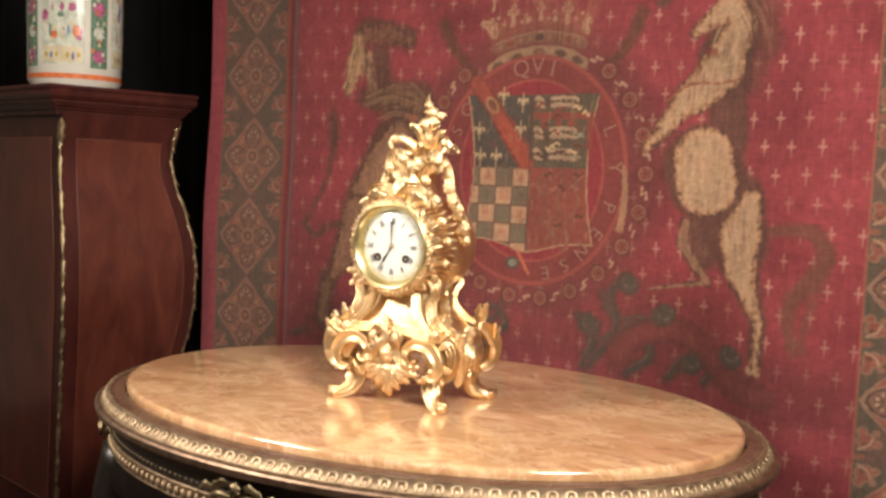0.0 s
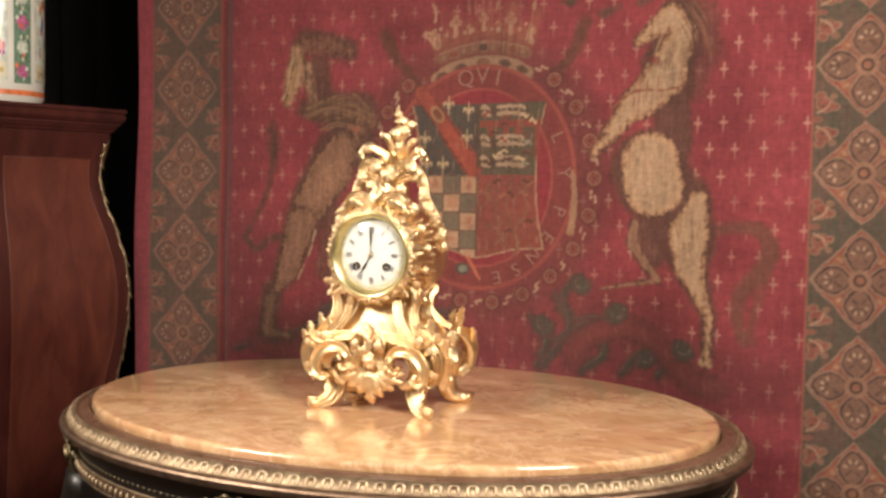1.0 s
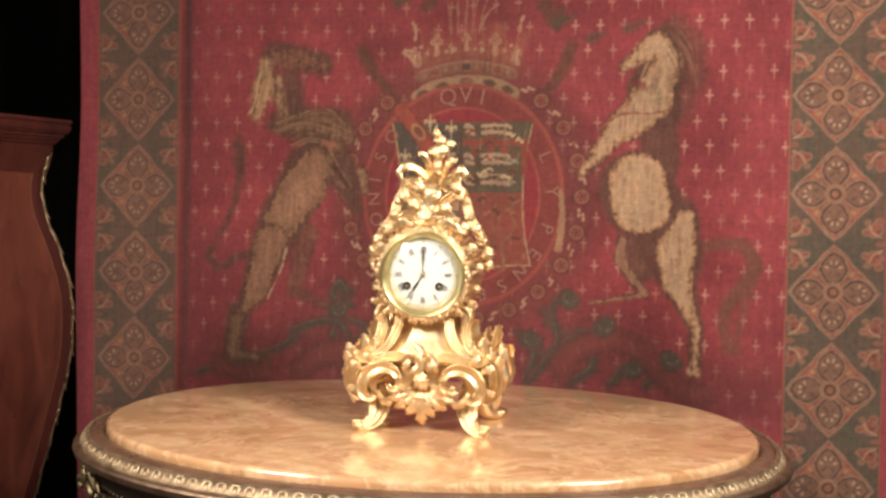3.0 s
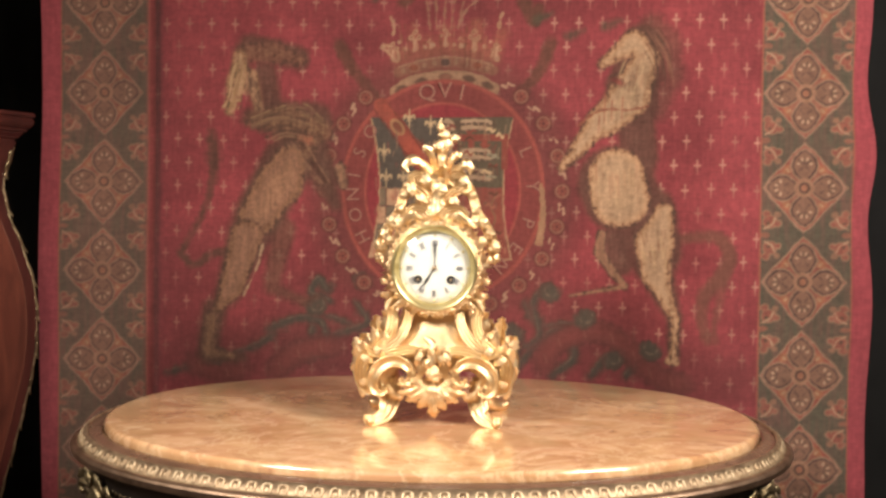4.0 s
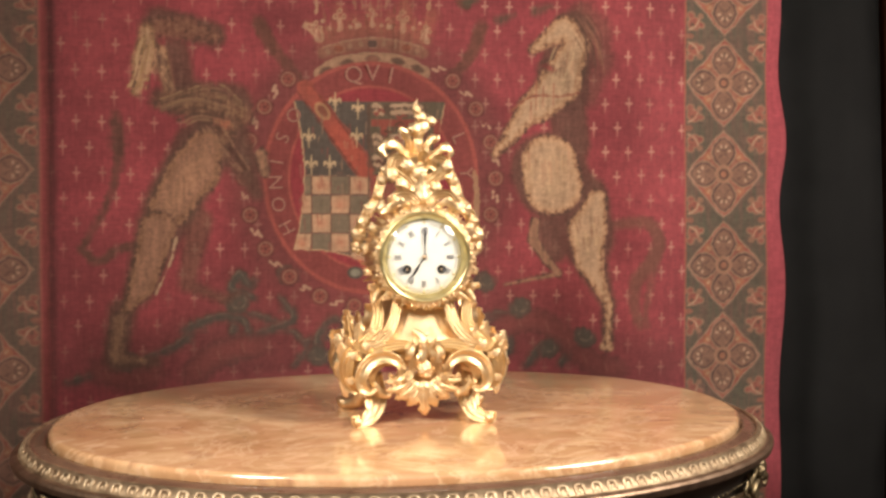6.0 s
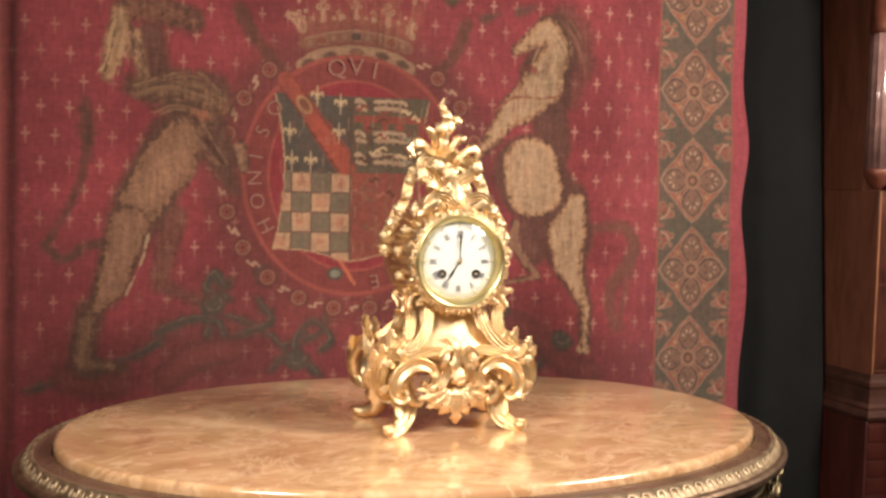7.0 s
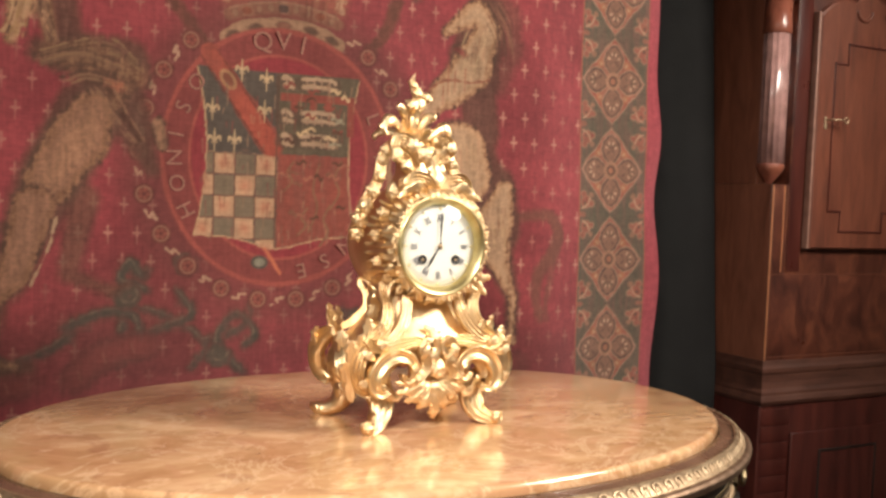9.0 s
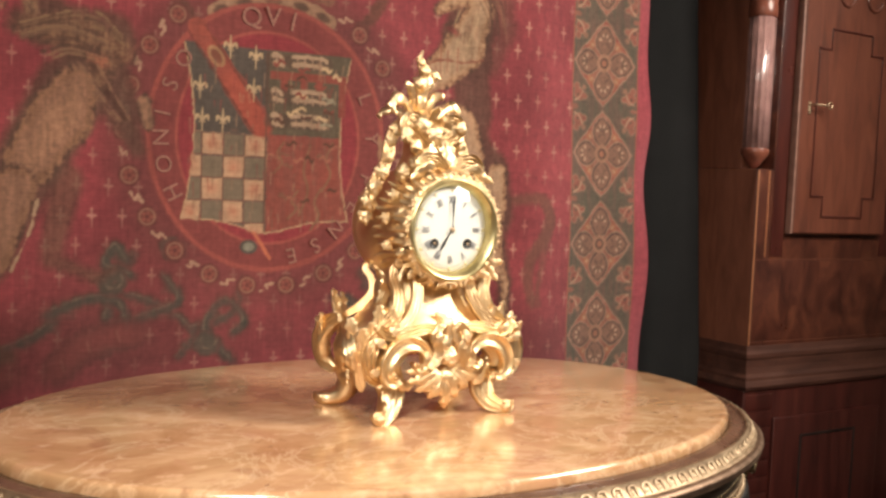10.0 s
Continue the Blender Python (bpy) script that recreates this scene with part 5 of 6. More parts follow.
def mantel_clock():
    c = thing("mantel_clock", "ornate gilt-bronze rococo mantel clock with white enamel dial", "mantel clock", pose(0.002, 0.0, TOP + 0.005, 0, 0, 1.0))

    def both(name, geo, label="", mat=GILT):
        for g in (geo, mirrored(geo)):
            part(name, g, mat, c, label)

    def flat(pts, y, lean=0.0):
        return [(x, y + lean * (z - pts[0][1]), z) for x, z in pts]

    # bombe base and flared waist
    base = [super_ring(hx, hy, 0.056, z) for hx, hy, z in ((0.040, 0.030, 0.062), (0.066, 0.041, 0.0625), (0.078, 0.046, 0.065), (0.083, 0.048, 0.069), (0.085, 0.049, 0.074), (0.083, 0.048, 0.080), (0.076, 0.045, 0.091), (0.068, 0.042, 0.100), (0.058, 0.038, 0.108))]
    part("base", loft(base), GILT, c, "bulging chased base")
    waist = [super_ring(hx, hy, cy, z) for hx, hy, cy, z in ((0.0835, 0.0530, 0.056, 0.0790), (0.0815, 0.0548, 0.056, 0.0850), (0.0755, 0.0535, 0.056, 0.0915), (0.0680, 0.0495, 0.056, 0.0985), (0.0600, 0.0442, 0.057, 0.1060), (0.0530, 0.0395, 0.057, 0.1150), (0.0475, 0.0358, 0.058, 0.1250), (0.0440, 0.0335, 0.058, 0.1360), (0.0430, 0.0325, 0.058, 0.1480), (0.044, 0.034, 0.058, 0.160))]
    part("waist", loft(waist), MATTE_GILT, c, "smooth pale gilt waist")
    # drum, along y
    turn = Matrix.Translation((0, 0, 0.193)) @ Matrix.Rotation(radians(-90), 4, "X")
    drum = lathe([(0.030, 0.010), (0.054, 0.012), (0.058, 0.018), (0.059, 0.040), (0.061, 0.050), (0.0605, 0.053), (0.062, 0.056), (0.0632, 0.075), (0.062, 0.098), (0.060, 0.101), (0.061, 0.106), (0.058, 0.114), (0.046, 0.120), (0.01, 0.122)], 72)
    part("drum", moved(drum, turn), BURNISHED, c, "polished gilt drum")
    for k in range(44):
        w = 2 * math.pi * k / 44
        r = Vector((math.cos(w), 0, math.sin(w)))
        wob = 1 + 0.035 * math.sin(k * 2.3) + 0.02 * math.sin(k * 5.1)
        P = lambda rad, y: Vector((0, y, 0.193)) + r * rad * wob
        part("shell_rib", leaf([P(0.0545, 0.004), P(0.0605, 0.010), P(0.0630, 0.024), P(0.0655, 0.036), P(0.0720, 0.045)], 0.0064, 1, 0.5, face=tuple(r), thick=0.003, base=1.0, n=14, nv=6), GILT, c)
    # bezel and its chased edge
    bez = [(0.0445, 0.006), (0.0452, 0.0022), (0.0470, -0.0002), (0.0490, -0.0034), (0.0512, -0.0052), (0.0530, -0.0046), (0.0542, -0.001), (0.0545, 0.006), (0.052, 0.012), (0.0445, 0.010)]
    bezel = part("bezel", loft([[(r * math.cos(2 * math.pi * j / 96), y, 0.193 + r * math.sin(2 * math.pi * j / 96)) for j in range(96)] for r, y in bez], False, True), BEZEL, c, "polished brass bezel")
    rope = []
    for j in range(300):
        w = 2 * math.pi * j / 300
        k = noise.noise(Vector((math.cos(w) * 9, math.sin(w) * 9, 0.4)))
        r0, r1 = 0.0545 + 0.0012 * k, 0.0020 * (1 + 0.05 * math.sin(w * 41 + 3 * k) + 0.80 * noise.noise(Vector((math.cos(w) * 22, math.sin(w) * 22, 2.0))))
        rope.append([((r0 + r1 * math.cos(a)) * math.cos(w), -0.0016 + r1 * math.sin(a), 0.193 + (r0 + r1 * math.cos(a)) * math.sin(w)) for a in [2 * math.pi * q / 8 for q in range(8)]])
    part("chased_edge", loft(rope, False, True), GILT, bezel, "ragged chased edge of the bezel")
    # ruffle of tight chased foliage round the bezel
    rr = random.Random(11)
    for k in range(44):
        w = 2 * math.pi * (k + rr.uniform(-0.3, 0.3)) / 44
        # fuller at the flanks, tighter under the brow
        r0 = 0.0600 + 0.0040 * abs(math.cos(w)) + rr.uniform(-0.0016, 0.0022)
        skew = rr.uniform(-0.10, 0.10)
        P = lambda rad, y, k=0.0: Vector((rad * math.cos(w + k), y, 0.193 + rad * math.sin(w + k)))
        part("ruffle_leaf", leaf([P(0.0538, 0.000), P(0.0575, -0.0020, skew * 0.3), P(0.0612, 0.005, skew * 0.7), P(r0 + 0.0035, 0.014 + rr.uniform(-0.003, 0.003), skew)], rr.uniform(0.0046, 0.0068), 3, 0.4, base=0.75, sweep=0.9, n=15, nv=6), GILT if k % 2 else MATTE_GILT, c)
    for k, (deg, rad, r) in enumerate(((172, 0.0675, 0.0062), (196, 0.0665, 0.0055), (150, 0.0670, 0.0060), (222, 0.0640, 0.0050), (8, 0.0675, 0.0062), (-16, 0.0665, 0.0055), (30, 0.0670, 0.0060), (-42, 0.0640, 0.0050))):
        w = radians(deg)
        part("ruffle_blossom", tuft(rad * math.cos(w), 0.024, 0.193 + rad * math.sin(w), r, 300 + k, 7, (0.5 * math.cos(w), -1, 0.3)), MATTE_GILT, c)
    # dial
    dial = part("dial", moved(lathe([(0.0012, 0.0030), (0.02, 0.0032), (0.036, 0.0042), (0.0452, 0.0058), (0.0452, 0.0082), (0.001, 0.0082)], 72), turn), ENAMEL, c, "white enamel dial")
    front = Matrix.Rotation(radians(90), 4, "X")
    for h, word in enumerate(("XII", "I", "II", "III", "IIII", "V", "VI", "VII", "VIII", "IX", "X", "XI")):
        w = radians(90 - 30 * h)
        m = Matrix.Translation((0.0305 * math.cos(w), 0.0030, 0.193 + 0.0305 * math.sin(w))) @ front @ Matrix.Rotation(w - math.pi / 2, 4, "Z") @ Matrix.Diagonal((0.64, 1.12, 1, 1))
        lettering(word, 0.0106, NUMERAL, dial, m, "roman_numeral", depth=0.0004, bold=0.00004)
    tick = raw("minute_mark", *box(-0.0013, 0.0013, -0.0003, 0.0003, -0.0016, 0.0016, 0), MINUTE)
    for k in range(12):
        w = radians(30 * k)
        part("minute_mark", tick, MINUTE, dial, m=Matrix.Translation((0.0408 * math.cos(w), 0.0047, 0.193 + 0.0408 * math.sin(w))) @ Matrix.Rotation(math.pi / 2 - w, 4, "Y"))
    dot = raw("minute_dot", *box(-0.0003, 0.0003, -0.0002, 0.0002, -0.0006, 0.0006, 0), NUMERAL)
    for k in range(60):
        w = radians(6 * k)
        part("minute_dot", dot, NUMERAL, dial, m=Matrix.Translation((0.0380 * math.cos(w), 0.0043, 0.193 + 0.0380 * math.sin(w))) @ Matrix.Rotation(math.pi / 2 - w, 4, "Y"))
    for s in (-1, 1):
        hole = moved(lathe([(0.0052, 0.0004), (0.0052, -0.0004), (0.0044, -0.0006), (0.0040, -0.0002), (0.0003, -0.0002)], 24), Matrix.Translation((0.0203 * s, 0.0030, 0.1785)) @ Matrix.Rotation(radians(-90), 4, "X"))
        keyhole = part("winding_hole", hole, BLACK, dial, "black keyhole with brass arbor")
        part("arbor", box(0.0203 * s - 0.0013, 0.0203 * s + 0.0013, 0.0018, 0.0030, 0.1772, 0.1798, 0.0003), OLD_BRASS, dial)

    def hand(name, length, deg, wide, y):
        g = tube(smooth_path([(0, 0, -0.004), (0, 0, 0), (0, 0, length * 0.55), (0, 0, length)], 16), [wide * 0.7, wide, wide * 0.6, wide * 1.6, wide * 0.3], 6, 0.35)
        part(name, g, BLUED, dial, "blued steel hand", Matrix.Translation((0, y, 0.193)) @ Matrix.Rotation(radians(deg), 4, "Y"))

    hand("minute_hand", 0.0345, 0.5, 0.0009, 0.0010)
    hand("hour_hand", 0.0275, 212, 0.0011, 0.0019)
    part("hand_boss", moved(lathe([(0.0004, -0.002), (0.0022, -0.0016), (0.0028, 0.0), (0.002, 0.0025)], 16), turn @ Matrix.Translation((0, 0, 0.0010))), OLD_BRASS, dial)
    glass = part("dial_glass", moved(lathe([(0.0468 * i / 14 + 0.0002, 0.0006 - (math.sqrt(0.105 ** 2 - (0.0468 * i / 14) ** 2) - math.sqrt(0.105 ** 2 - 0.0468 ** 2))) for i in range(15)], 64, caps=False), turn), GLASS, c, "domed clear glass")
    glass.visible_shadow = False

    # four feet with fluted shanks and scrolled toes
    def foot(s, y0, dy):
        pts = [(s * 0.0800, y0 - dy * 0.013, 0.0080), (s * 0.0790, y0 - dy * 0.015, 0.0020), (s * 0.0710, y0 - dy * 0.010, 0.0022), (s * 0.0610, y0 - dy * 0.002, 0.0090), (s * 0.0560, y0 + dy * 0.004, 0.0260), (s * 0.0640, y0 + dy * 0.008, 0.050)]
        toe = moved(lathe([(0.001, -0.0074), (0.0050, -0.006), (0.0064, 0), (0.0050, 0.006), (0.001, 0.0074)], 14), Matrix.Translation((s * 0.0785, y0 - dy * 0.0140, 0.0008)) @ Matrix.Rotation(radians(90), 4, "X"))
        return join(ribbon(pts, [0.0056, 0.0066, 0.0076, 0.0104, 0.0132, 0.0165], 0.018, (0, -dy, 0)), toe,
                    leaf([(s * 0.060, y0 - dy * 0.006, 0.046), (s * 0.052, y0 - dy * 0.009, 0.036), (s * 0.044, y0 - dy * 0.009, 0.030), (s * 0.036, y0 - dy * 0.010, 0.033)], 0.0085, 3, face=(0, -dy, 0)))

    for s in (-1, 1):
        part("foot", foot(s, 0.016, 1), GILT, c, "scrolled gilt foot")
        part("foot", foot(s * 1.12, 0.098, -1), GILT, c, "scrolled gilt foot")
    # C-scrolls over the front feet with their inner and outer companions
    both("c_scroll", ribbon(flat([(-0.0575, 0.0400), (-0.0650, 0.0365), (-0.0735, 0.0430), (-0.0745, 0.0570), (-0.0660, 0.0705), (-0.0510, 0.0775), (-0.0360, 0.0745), (-0.0275, 0.0645), (-0.0290, 0.0535), (-0.0365, 0.0500), (-0.0410, 0.0560)], -0.001), [0.0026, 0.0040, 0.0062, 0.0078, 0.0084, 0.0078, 0.0064, 0.0050, 0.0040, 0.0032, 0.0022], 0.018, ridges=2), "smooth gilt scroll over the foot", BURNISHED)
    both("inner_scroll", ribbon(flat([(-0.0370, 0.0690), (-0.0470, 0.0700), (-0.0560, 0.0650), (-0.0620, 0.0560), (-0.0610, 0.0470)], 0.004), [0.0020, 0.0040, 0.0052, 0.0048, 0.0026], 0.010))
    both("outer_scroll", ribbon(flat([(-0.0520, 0.0880), (-0.0700, 0.0880), (-0.0840, 0.0780), (-0.0890, 0.0620), (-0.0850, 0.0460), (-0.0760, 0.0390), (-0.0710, 0.0430)], 0.010), [0.0036, 0.0060, 0.0078, 0.0078, 0.0066, 0.0048, 0.0032], 0.022, (-0.45, -0.9, 0)))
    both("brow_band", ribbon(flat([(-0.0110, 0.0860), (-0.0260, 0.0905), (-0.0430, 0.0885), (-0.0590, 0.0850), (-0.0740, 0.0870), (-0.0840, 0.0950)], 0.0005, 0.10), [0.0034, 0.0052, 0.0062, 0.0064, 0.0054, 0.0030], 0.012, (0, -1, 0.35)), "", BURNISHED)
    for s in (-1, 1):
        # sides: a big C-scroll framing a shell
        part("side_scroll", ribbon([(s * 0.086, 0.034, 0.040), (s * 0.0950, 0.024, 0.052), (s * 0.0980, 0.026, 0.070), (s * 0.0940, 0.042, 0.086), (s * 0.0920, 0.060, 0.090)], [0.0045, 0.0075, 0.0085, 0.0070, 0.0040], 0.014, (s, -0.2, 0)), GILT, c)
        part("side_scroll", ribbon([(s * 0.086, 0.086, 0.038), (s * 0.0960, 0.098, 0.050), (s * 0.0990, 0.098, 0.070), (s * 0.0950, 0.084, 0.088), (s * 0.0900, 0.070, 0.096)], [0.0045, 0.0080, 0.0095, 0.0080, 0.0050], 0.014, (s, 0.2, 0)), GILT, c)
        part("side_shell", leaf([(s * 0.088, 0.060, 0.090), (s * 0.098, 0.060, 0.074), (s * 0.0985, 0.060, 0.056), (s * 0.090, 0.060, 0.036)], 0.020, 6, face=(s, 0, 0.4)), GILT, c)
        part("side_apron", leaf([(s * 0.088, 0.058, 0.050), (s * 0.092, 0.058, 0.036), (s * 0.090, 0.058, 0.024)], 0.014, 3, face=(s, 0, 0.2)), GILT, c)
        # ragged upright leaves at the corners, each tip turned out
        for x, y, z, dx, dy, h, w in ((0.076, 0.014, 0.082, 0.001, -0.002, 0.034, 0.0100), (0.090, 0.012, 0.060, 0.010, -0.004, 0.034, 0.0110), (0.083, 0.010, 0.074, 0.007, -0.004, 0.026, 0.0085), (0.092, 0.026, 0.070, 0.011, 0.0, 0.032, 0.0110), (0.094, 0.018, 0.046, 0.009, -0.004, 0.024, 0.0095),
                                      (0.080, 0.092, 0.076, 0.006, 0.006, 0.046, 0.0145), (0.090, 0.102, 0.056, 0.012, 0.004, 0.036, 0.0115), (0.066, 0.010, 0.086, -0.004, -0.002, 0.026, 0.0085), (0.070, 0.102, 0.084, 0.0, 0.006, 0.034, 0.010), (0.096, 0.094, 0.070, 0.008, 0.0, 0.028, 0.010)):
            dx = dx * 0.75
            part("corner_leaf", leaf([(s * (x - 0.004), y, z - 0.020), (s * (x + dx * 0.4), y + dy * 0.5, z + h * 0.25), (s * (x + dx), y + dy, z + h * 0.70), (s * (x + dx * 1.1), y + dy * 1.8, z + h)], w, 4, 0.25, face=(s * 0.45, -0.85 if y < 0.05 else 0.6, 0.1), base=0.55, sweep=0.9, nv=10, n=40), MATTE_GILT, c)
    # scrolls and fluted bands down the waist
    both("waist_scroll", ribbon(flat([(-0.0420, 0.1560), (-0.0520, 0.1530), (-0.0560, 0.1440), (-0.0520, 0.1300), (-0.0530, 0.1150), (-0.0600, 0.1030), (-0.0700, 0.0950), (-0.0790, 0.0900)], 0.024, 0.20), [0.0034, 0.0050, 0.0056, 0.0055, 0.0060, 0.0066, 0.0056, 0.0030], 0.014, (-0.25, -1, 0.1), ridges=3))
    both("waist_pilaster", ribbon(flat([(-0.0300, 0.1580), (-0.0310, 0.1400), (-0.0345, 0.1220), (-0.0430, 0.1060), (-0.0560, 0.0940), (-0.0660, 0.0930)], 0.0235, 0.36), [0.0062, 0.0056, 0.0056, 0.0062, 0.0056, 0.0034], 0.010, ridges=3))
    for s in (-1, 1):
        part("back_scroll", ribbon([(s * 0.0405, 0.088, 0.1455), (s * 0.0425, 0.0945, 0.1505), (s * 0.0465, 0.0980, 0.1490), (s * 0.0475, 0.0960, 0.1430), (s * 0.0440, 0.0900, 0.1350), (s * 0.0445, 0.0860, 0.120), (s * 0.0570, 0.088, 0.105), (s * 0.0740, 0.092, 0.095)], [0.0016, 0.0025, 0.0030, 0.0029, 0.0029, 0.0034, 0.0042, 0.0030], 0.007, (s * 0.8, -0.5, -0.1), ridges=3), GILT, c)
        part("waist_leaf", leaf([(s * 0.052, 0.036, 0.098), (s * 0.064, 0.030, 0.112), (s * 0.062, 0.028, 0.128), (s * 0.068, 0.026, 0.136)], 0.011, 4, 0.3, face=(s * 0.5, -0.8, 0)), GILT, c)
        part("waist_leaf", leaf([(s * 0.046, 0.060, 0.108), (s * 0.056, 0.058, 0.122), (s * 0.054, 0.058, 0.140), (s * 0.062, 0.058, 0.152)], 0.012, 5, 0.3, face=(s, -0.1, 0)), GILT, c)
        for k, (x, z, dx, dz) in enumerate(((0.014, 0.142, 0.012, -0.006), (0.030, 0.146, 0.020, -0.002), (0.042, 0.150, 0.018, -0.010), (0.046, 0.156, 0.020, 0.004))):
            part("under_dial_leaf", leaf([(s * x, 0.020, z), (s * (x + dx * 0.4), 0.008, z + 0.001), (s * (x + dx * 0.8), 0.005, z + dz * 0.6), (s * (x + dx), 0.001, z + dz)], 0.0072, 3, 0.35, n=16, nv=6), MATTE_GILT, c)
    for k in range(5):
        x = (k - 2) * 0.0135
        part("under_dial_drop", leaf([(x, 0.026, 0.160), (x * 1.03, 0.015, 0.153), (x * 1.05, 0.014, 0.146), (x * 1.06, 0.012, 0.141)], 0.0068, 3, 0.4, n=16, nv=6), MATTE_GILT, c)
    part("under_dial_shell", leaf([(0, 0.022, 0.152), (0, 0.012, 0.146), (0, 0.012, 0.139), (0, 0.008, 0.133)], 0.0075, 3, 0.4), GILT, c)
    # ragged foliage over the scrolls and up the waist
    part("waist_ornament", leaf([(0.004, 0.006, 0.086), (0.001, -0.003, 0.093), (-0.006, 0.002, 0.101), (-0.014, 0.006, 0.107)], 0.0080, 4, 0.45, sweep=1.0, nv=8, n=24), MATTE_GILT, c)
    for s in (-1, 1):
        for x, y, z, dx, dz, ln, wd in ((0.074, -0.002, 0.074, 0.9, 0.5, 0.018, 0.0062), (0.078, 0.000, 0.054, 0.9, -0.4, 0.016, 0.0060), (0.022, -0.006, 0.072, -0.4, 0.9, 0.018, 0.0055), (0.060, -0.003, 0.083, 0.8, 0.7, 0.016, 0.0060)):
            part("scroll_foliage", leaf([(s * x, y, z), (s * (x + dx * ln * 0.4), y - 0.005, z + dz * ln * 0.4), (s * (x + dx * ln * 0.8), y - 0.005, z + dz * ln * 0.8), (s * (x + dx * ln), y - 0.002, z + dz * ln * 1.1)], wd, 4, 0.3, base=0.6, sweep=1.0, n=18, nv=6), MATTE_GILT, c)
    # central cartouche, blossom and ragged pendant apron
    part("cartouche", leaf([(0, 0.006, 0.056), (-0.004, -0.006, 0.070), (0.001, -0.005, 0.083), (-0.007, -0.008, 0.096)], 0.0125, 4, 0.5), GILT, c)
    part("cartouche", leaf([(0.006, 0.006, 0.062), (0.010, -0.005, 0.074), (0.006, -0.004, 0.086), (0.011, -0.007, 0.097)], 0.0085, 3, 0.5), GILT, c)
    part("blossom", tuft(0.001, -0.001, 0.061, 0.0105, 3, 8), MATTE_GILT, c)
    for s in (-1, 1):
        part("cartouche_scroll", ribbon(flat([(s * 0.012, 0.096), (s * 0.019, 0.083), (s * 0.014, 0.068), (s * 0.020, 0.055), (s * 0.028, 0.057), (s * 0.026, 0.065), (s * 0.021, 0.064)], -0.003), [0.0030, 0.0044, 0.0046, 0.0042, 0.0036, 0.0030, 0.0022], 0.010), GILT, c)
        part("berry", moved(lathe([(0.0005, -0.005), (0.004, -0.003), (0.0052, 0), (0.004, 0.003), (0.0005, 0.005)], 12), Matrix.Translation((s * 0.0270, 0.000, 0.0480))), BURNISHED, c)
    for deg, ln, wd, bend in ((-92, 0.051, 0.0100, 0.004), (-72, 0.043, 0.0085, 0.003), (-112, 0.042, 0.0088, -0.004), (-50, 0.040, 0.0090, 0.006), (-134, 0.042, 0.0090, -0.006), (-30, 0.041, 0.0080, 0.008), (-152, 0.043, 0.0082, -0.008), (-12, 0.044, 0.0066, 0.004), (-168, 0.044, 0.0066, -0.004), (-82, 0.030, 0.0070, -0.004), (-102, 0.028, 0.0070, 0.005)):
        d = Vector((math.cos(radians(deg)), 0, math.sin(radians(deg))))
        o = Vector((0, 0.008, 0.054))
        part("apron_leaf", leaf([o, o + d * ln * 0.4 + Vector((0, -0.009, 0)), o + d * ln * 0.75 + Vector((bend * 0.4, -0.009, 0)), o + d * ln + Vector((bend, -0.003, 0.002))], wd * 1.1, 4, 0.3, base=0.45, sweep=1.1, nv=10, n=36), GILT, c)
    # shoulders, pierced crest and garlands
    crest = [super_ring(hx, hy, cy, z, 36, 2.3) for hx, hy, cy, z in ((0.040, 0.034, 0.062, 0.236), (0.029, 0.028, 0.064, 0.254), (0.020, 0.022, 0.068, 0.270), (0.017, 0.020, 0.072, 0.286), (0.022, 0.022, 0.075, 0.297), (0.014, 0.016, 0.077, 0.308), (0.008, 0.010, 0.079, 0.318))]
    part("crest", loft(crest), GILT, c, "waisted crest above the drum")
    for s in (-1, 1):
        pts = [(s * 0.073, 0.062, 0.200), (s * 0.0720, 0.056, 0.220), (s * 0.0620, 0.054, 0.243), (s * 0.0500, 0.058, 0.262), (s * 0.0440, 0.062, 0.282), (s * 0.0330, 0.066, 0.298), (s * 0.0140, 0.070, 0.302)]
        pth = smooth_path(pts, 34)
        part("garland_stem", ribbon(pts, [0.0040, 0.0060, 0.0062, 0.0055, 0.0058, 0.0070, 0.0080], 0.011, (s * 0.2, -1, 0)), GILT, c)
        for k, (i, r) in enumerate(((1, 0.0085), (5, 0.0100), (9, 0.0095), (13, 0.0080), (18, 0.0068), (23, 0.0065), (27, 0.0078), (32, 0.0085))):
            q = pth[i]
            part("garland_flower", tuft(q.x, q.y - 0.004, q.z, r, k + (7 if s > 0 else 40), 6, (s * 0.35, -1, 0.15)), MATTE_GILT, c)
        for k, (x, y, z) in enumerate(((0.047, 0.026, 0.250), (0.034, 0.022, 0.258))):
            part("shoulder_flower", tuft(s * x, y, z, 0.0085, 200 + k + (20 if s > 0 else 0), 6, (s * 0.7, -0.8, 0.2)), MATTE_GILT, c)
        part("shoulder_leaf", leaf([(s * 0.010, 0.014, 0.248), (s * 0.026, 0.004, 0.256), (s * 0.040, 0.008, 0.249), (s * 0.052, 0.004, 0.243)], 0.0090, 4, 0.3, sweep=0.6), GILT, c)
        part("brow_scroll", ribbon(flat([(s * 0.004, 0.254), (s * 0.014, 0.264), (s * 0.028, 0.266), (s * 0.037, 0.258), (s * 0.031, 0.252)], 0.014), [0.0040, 0.0056, 0.0056, 0.0046, 0.0030], 0.012), GILT, c)
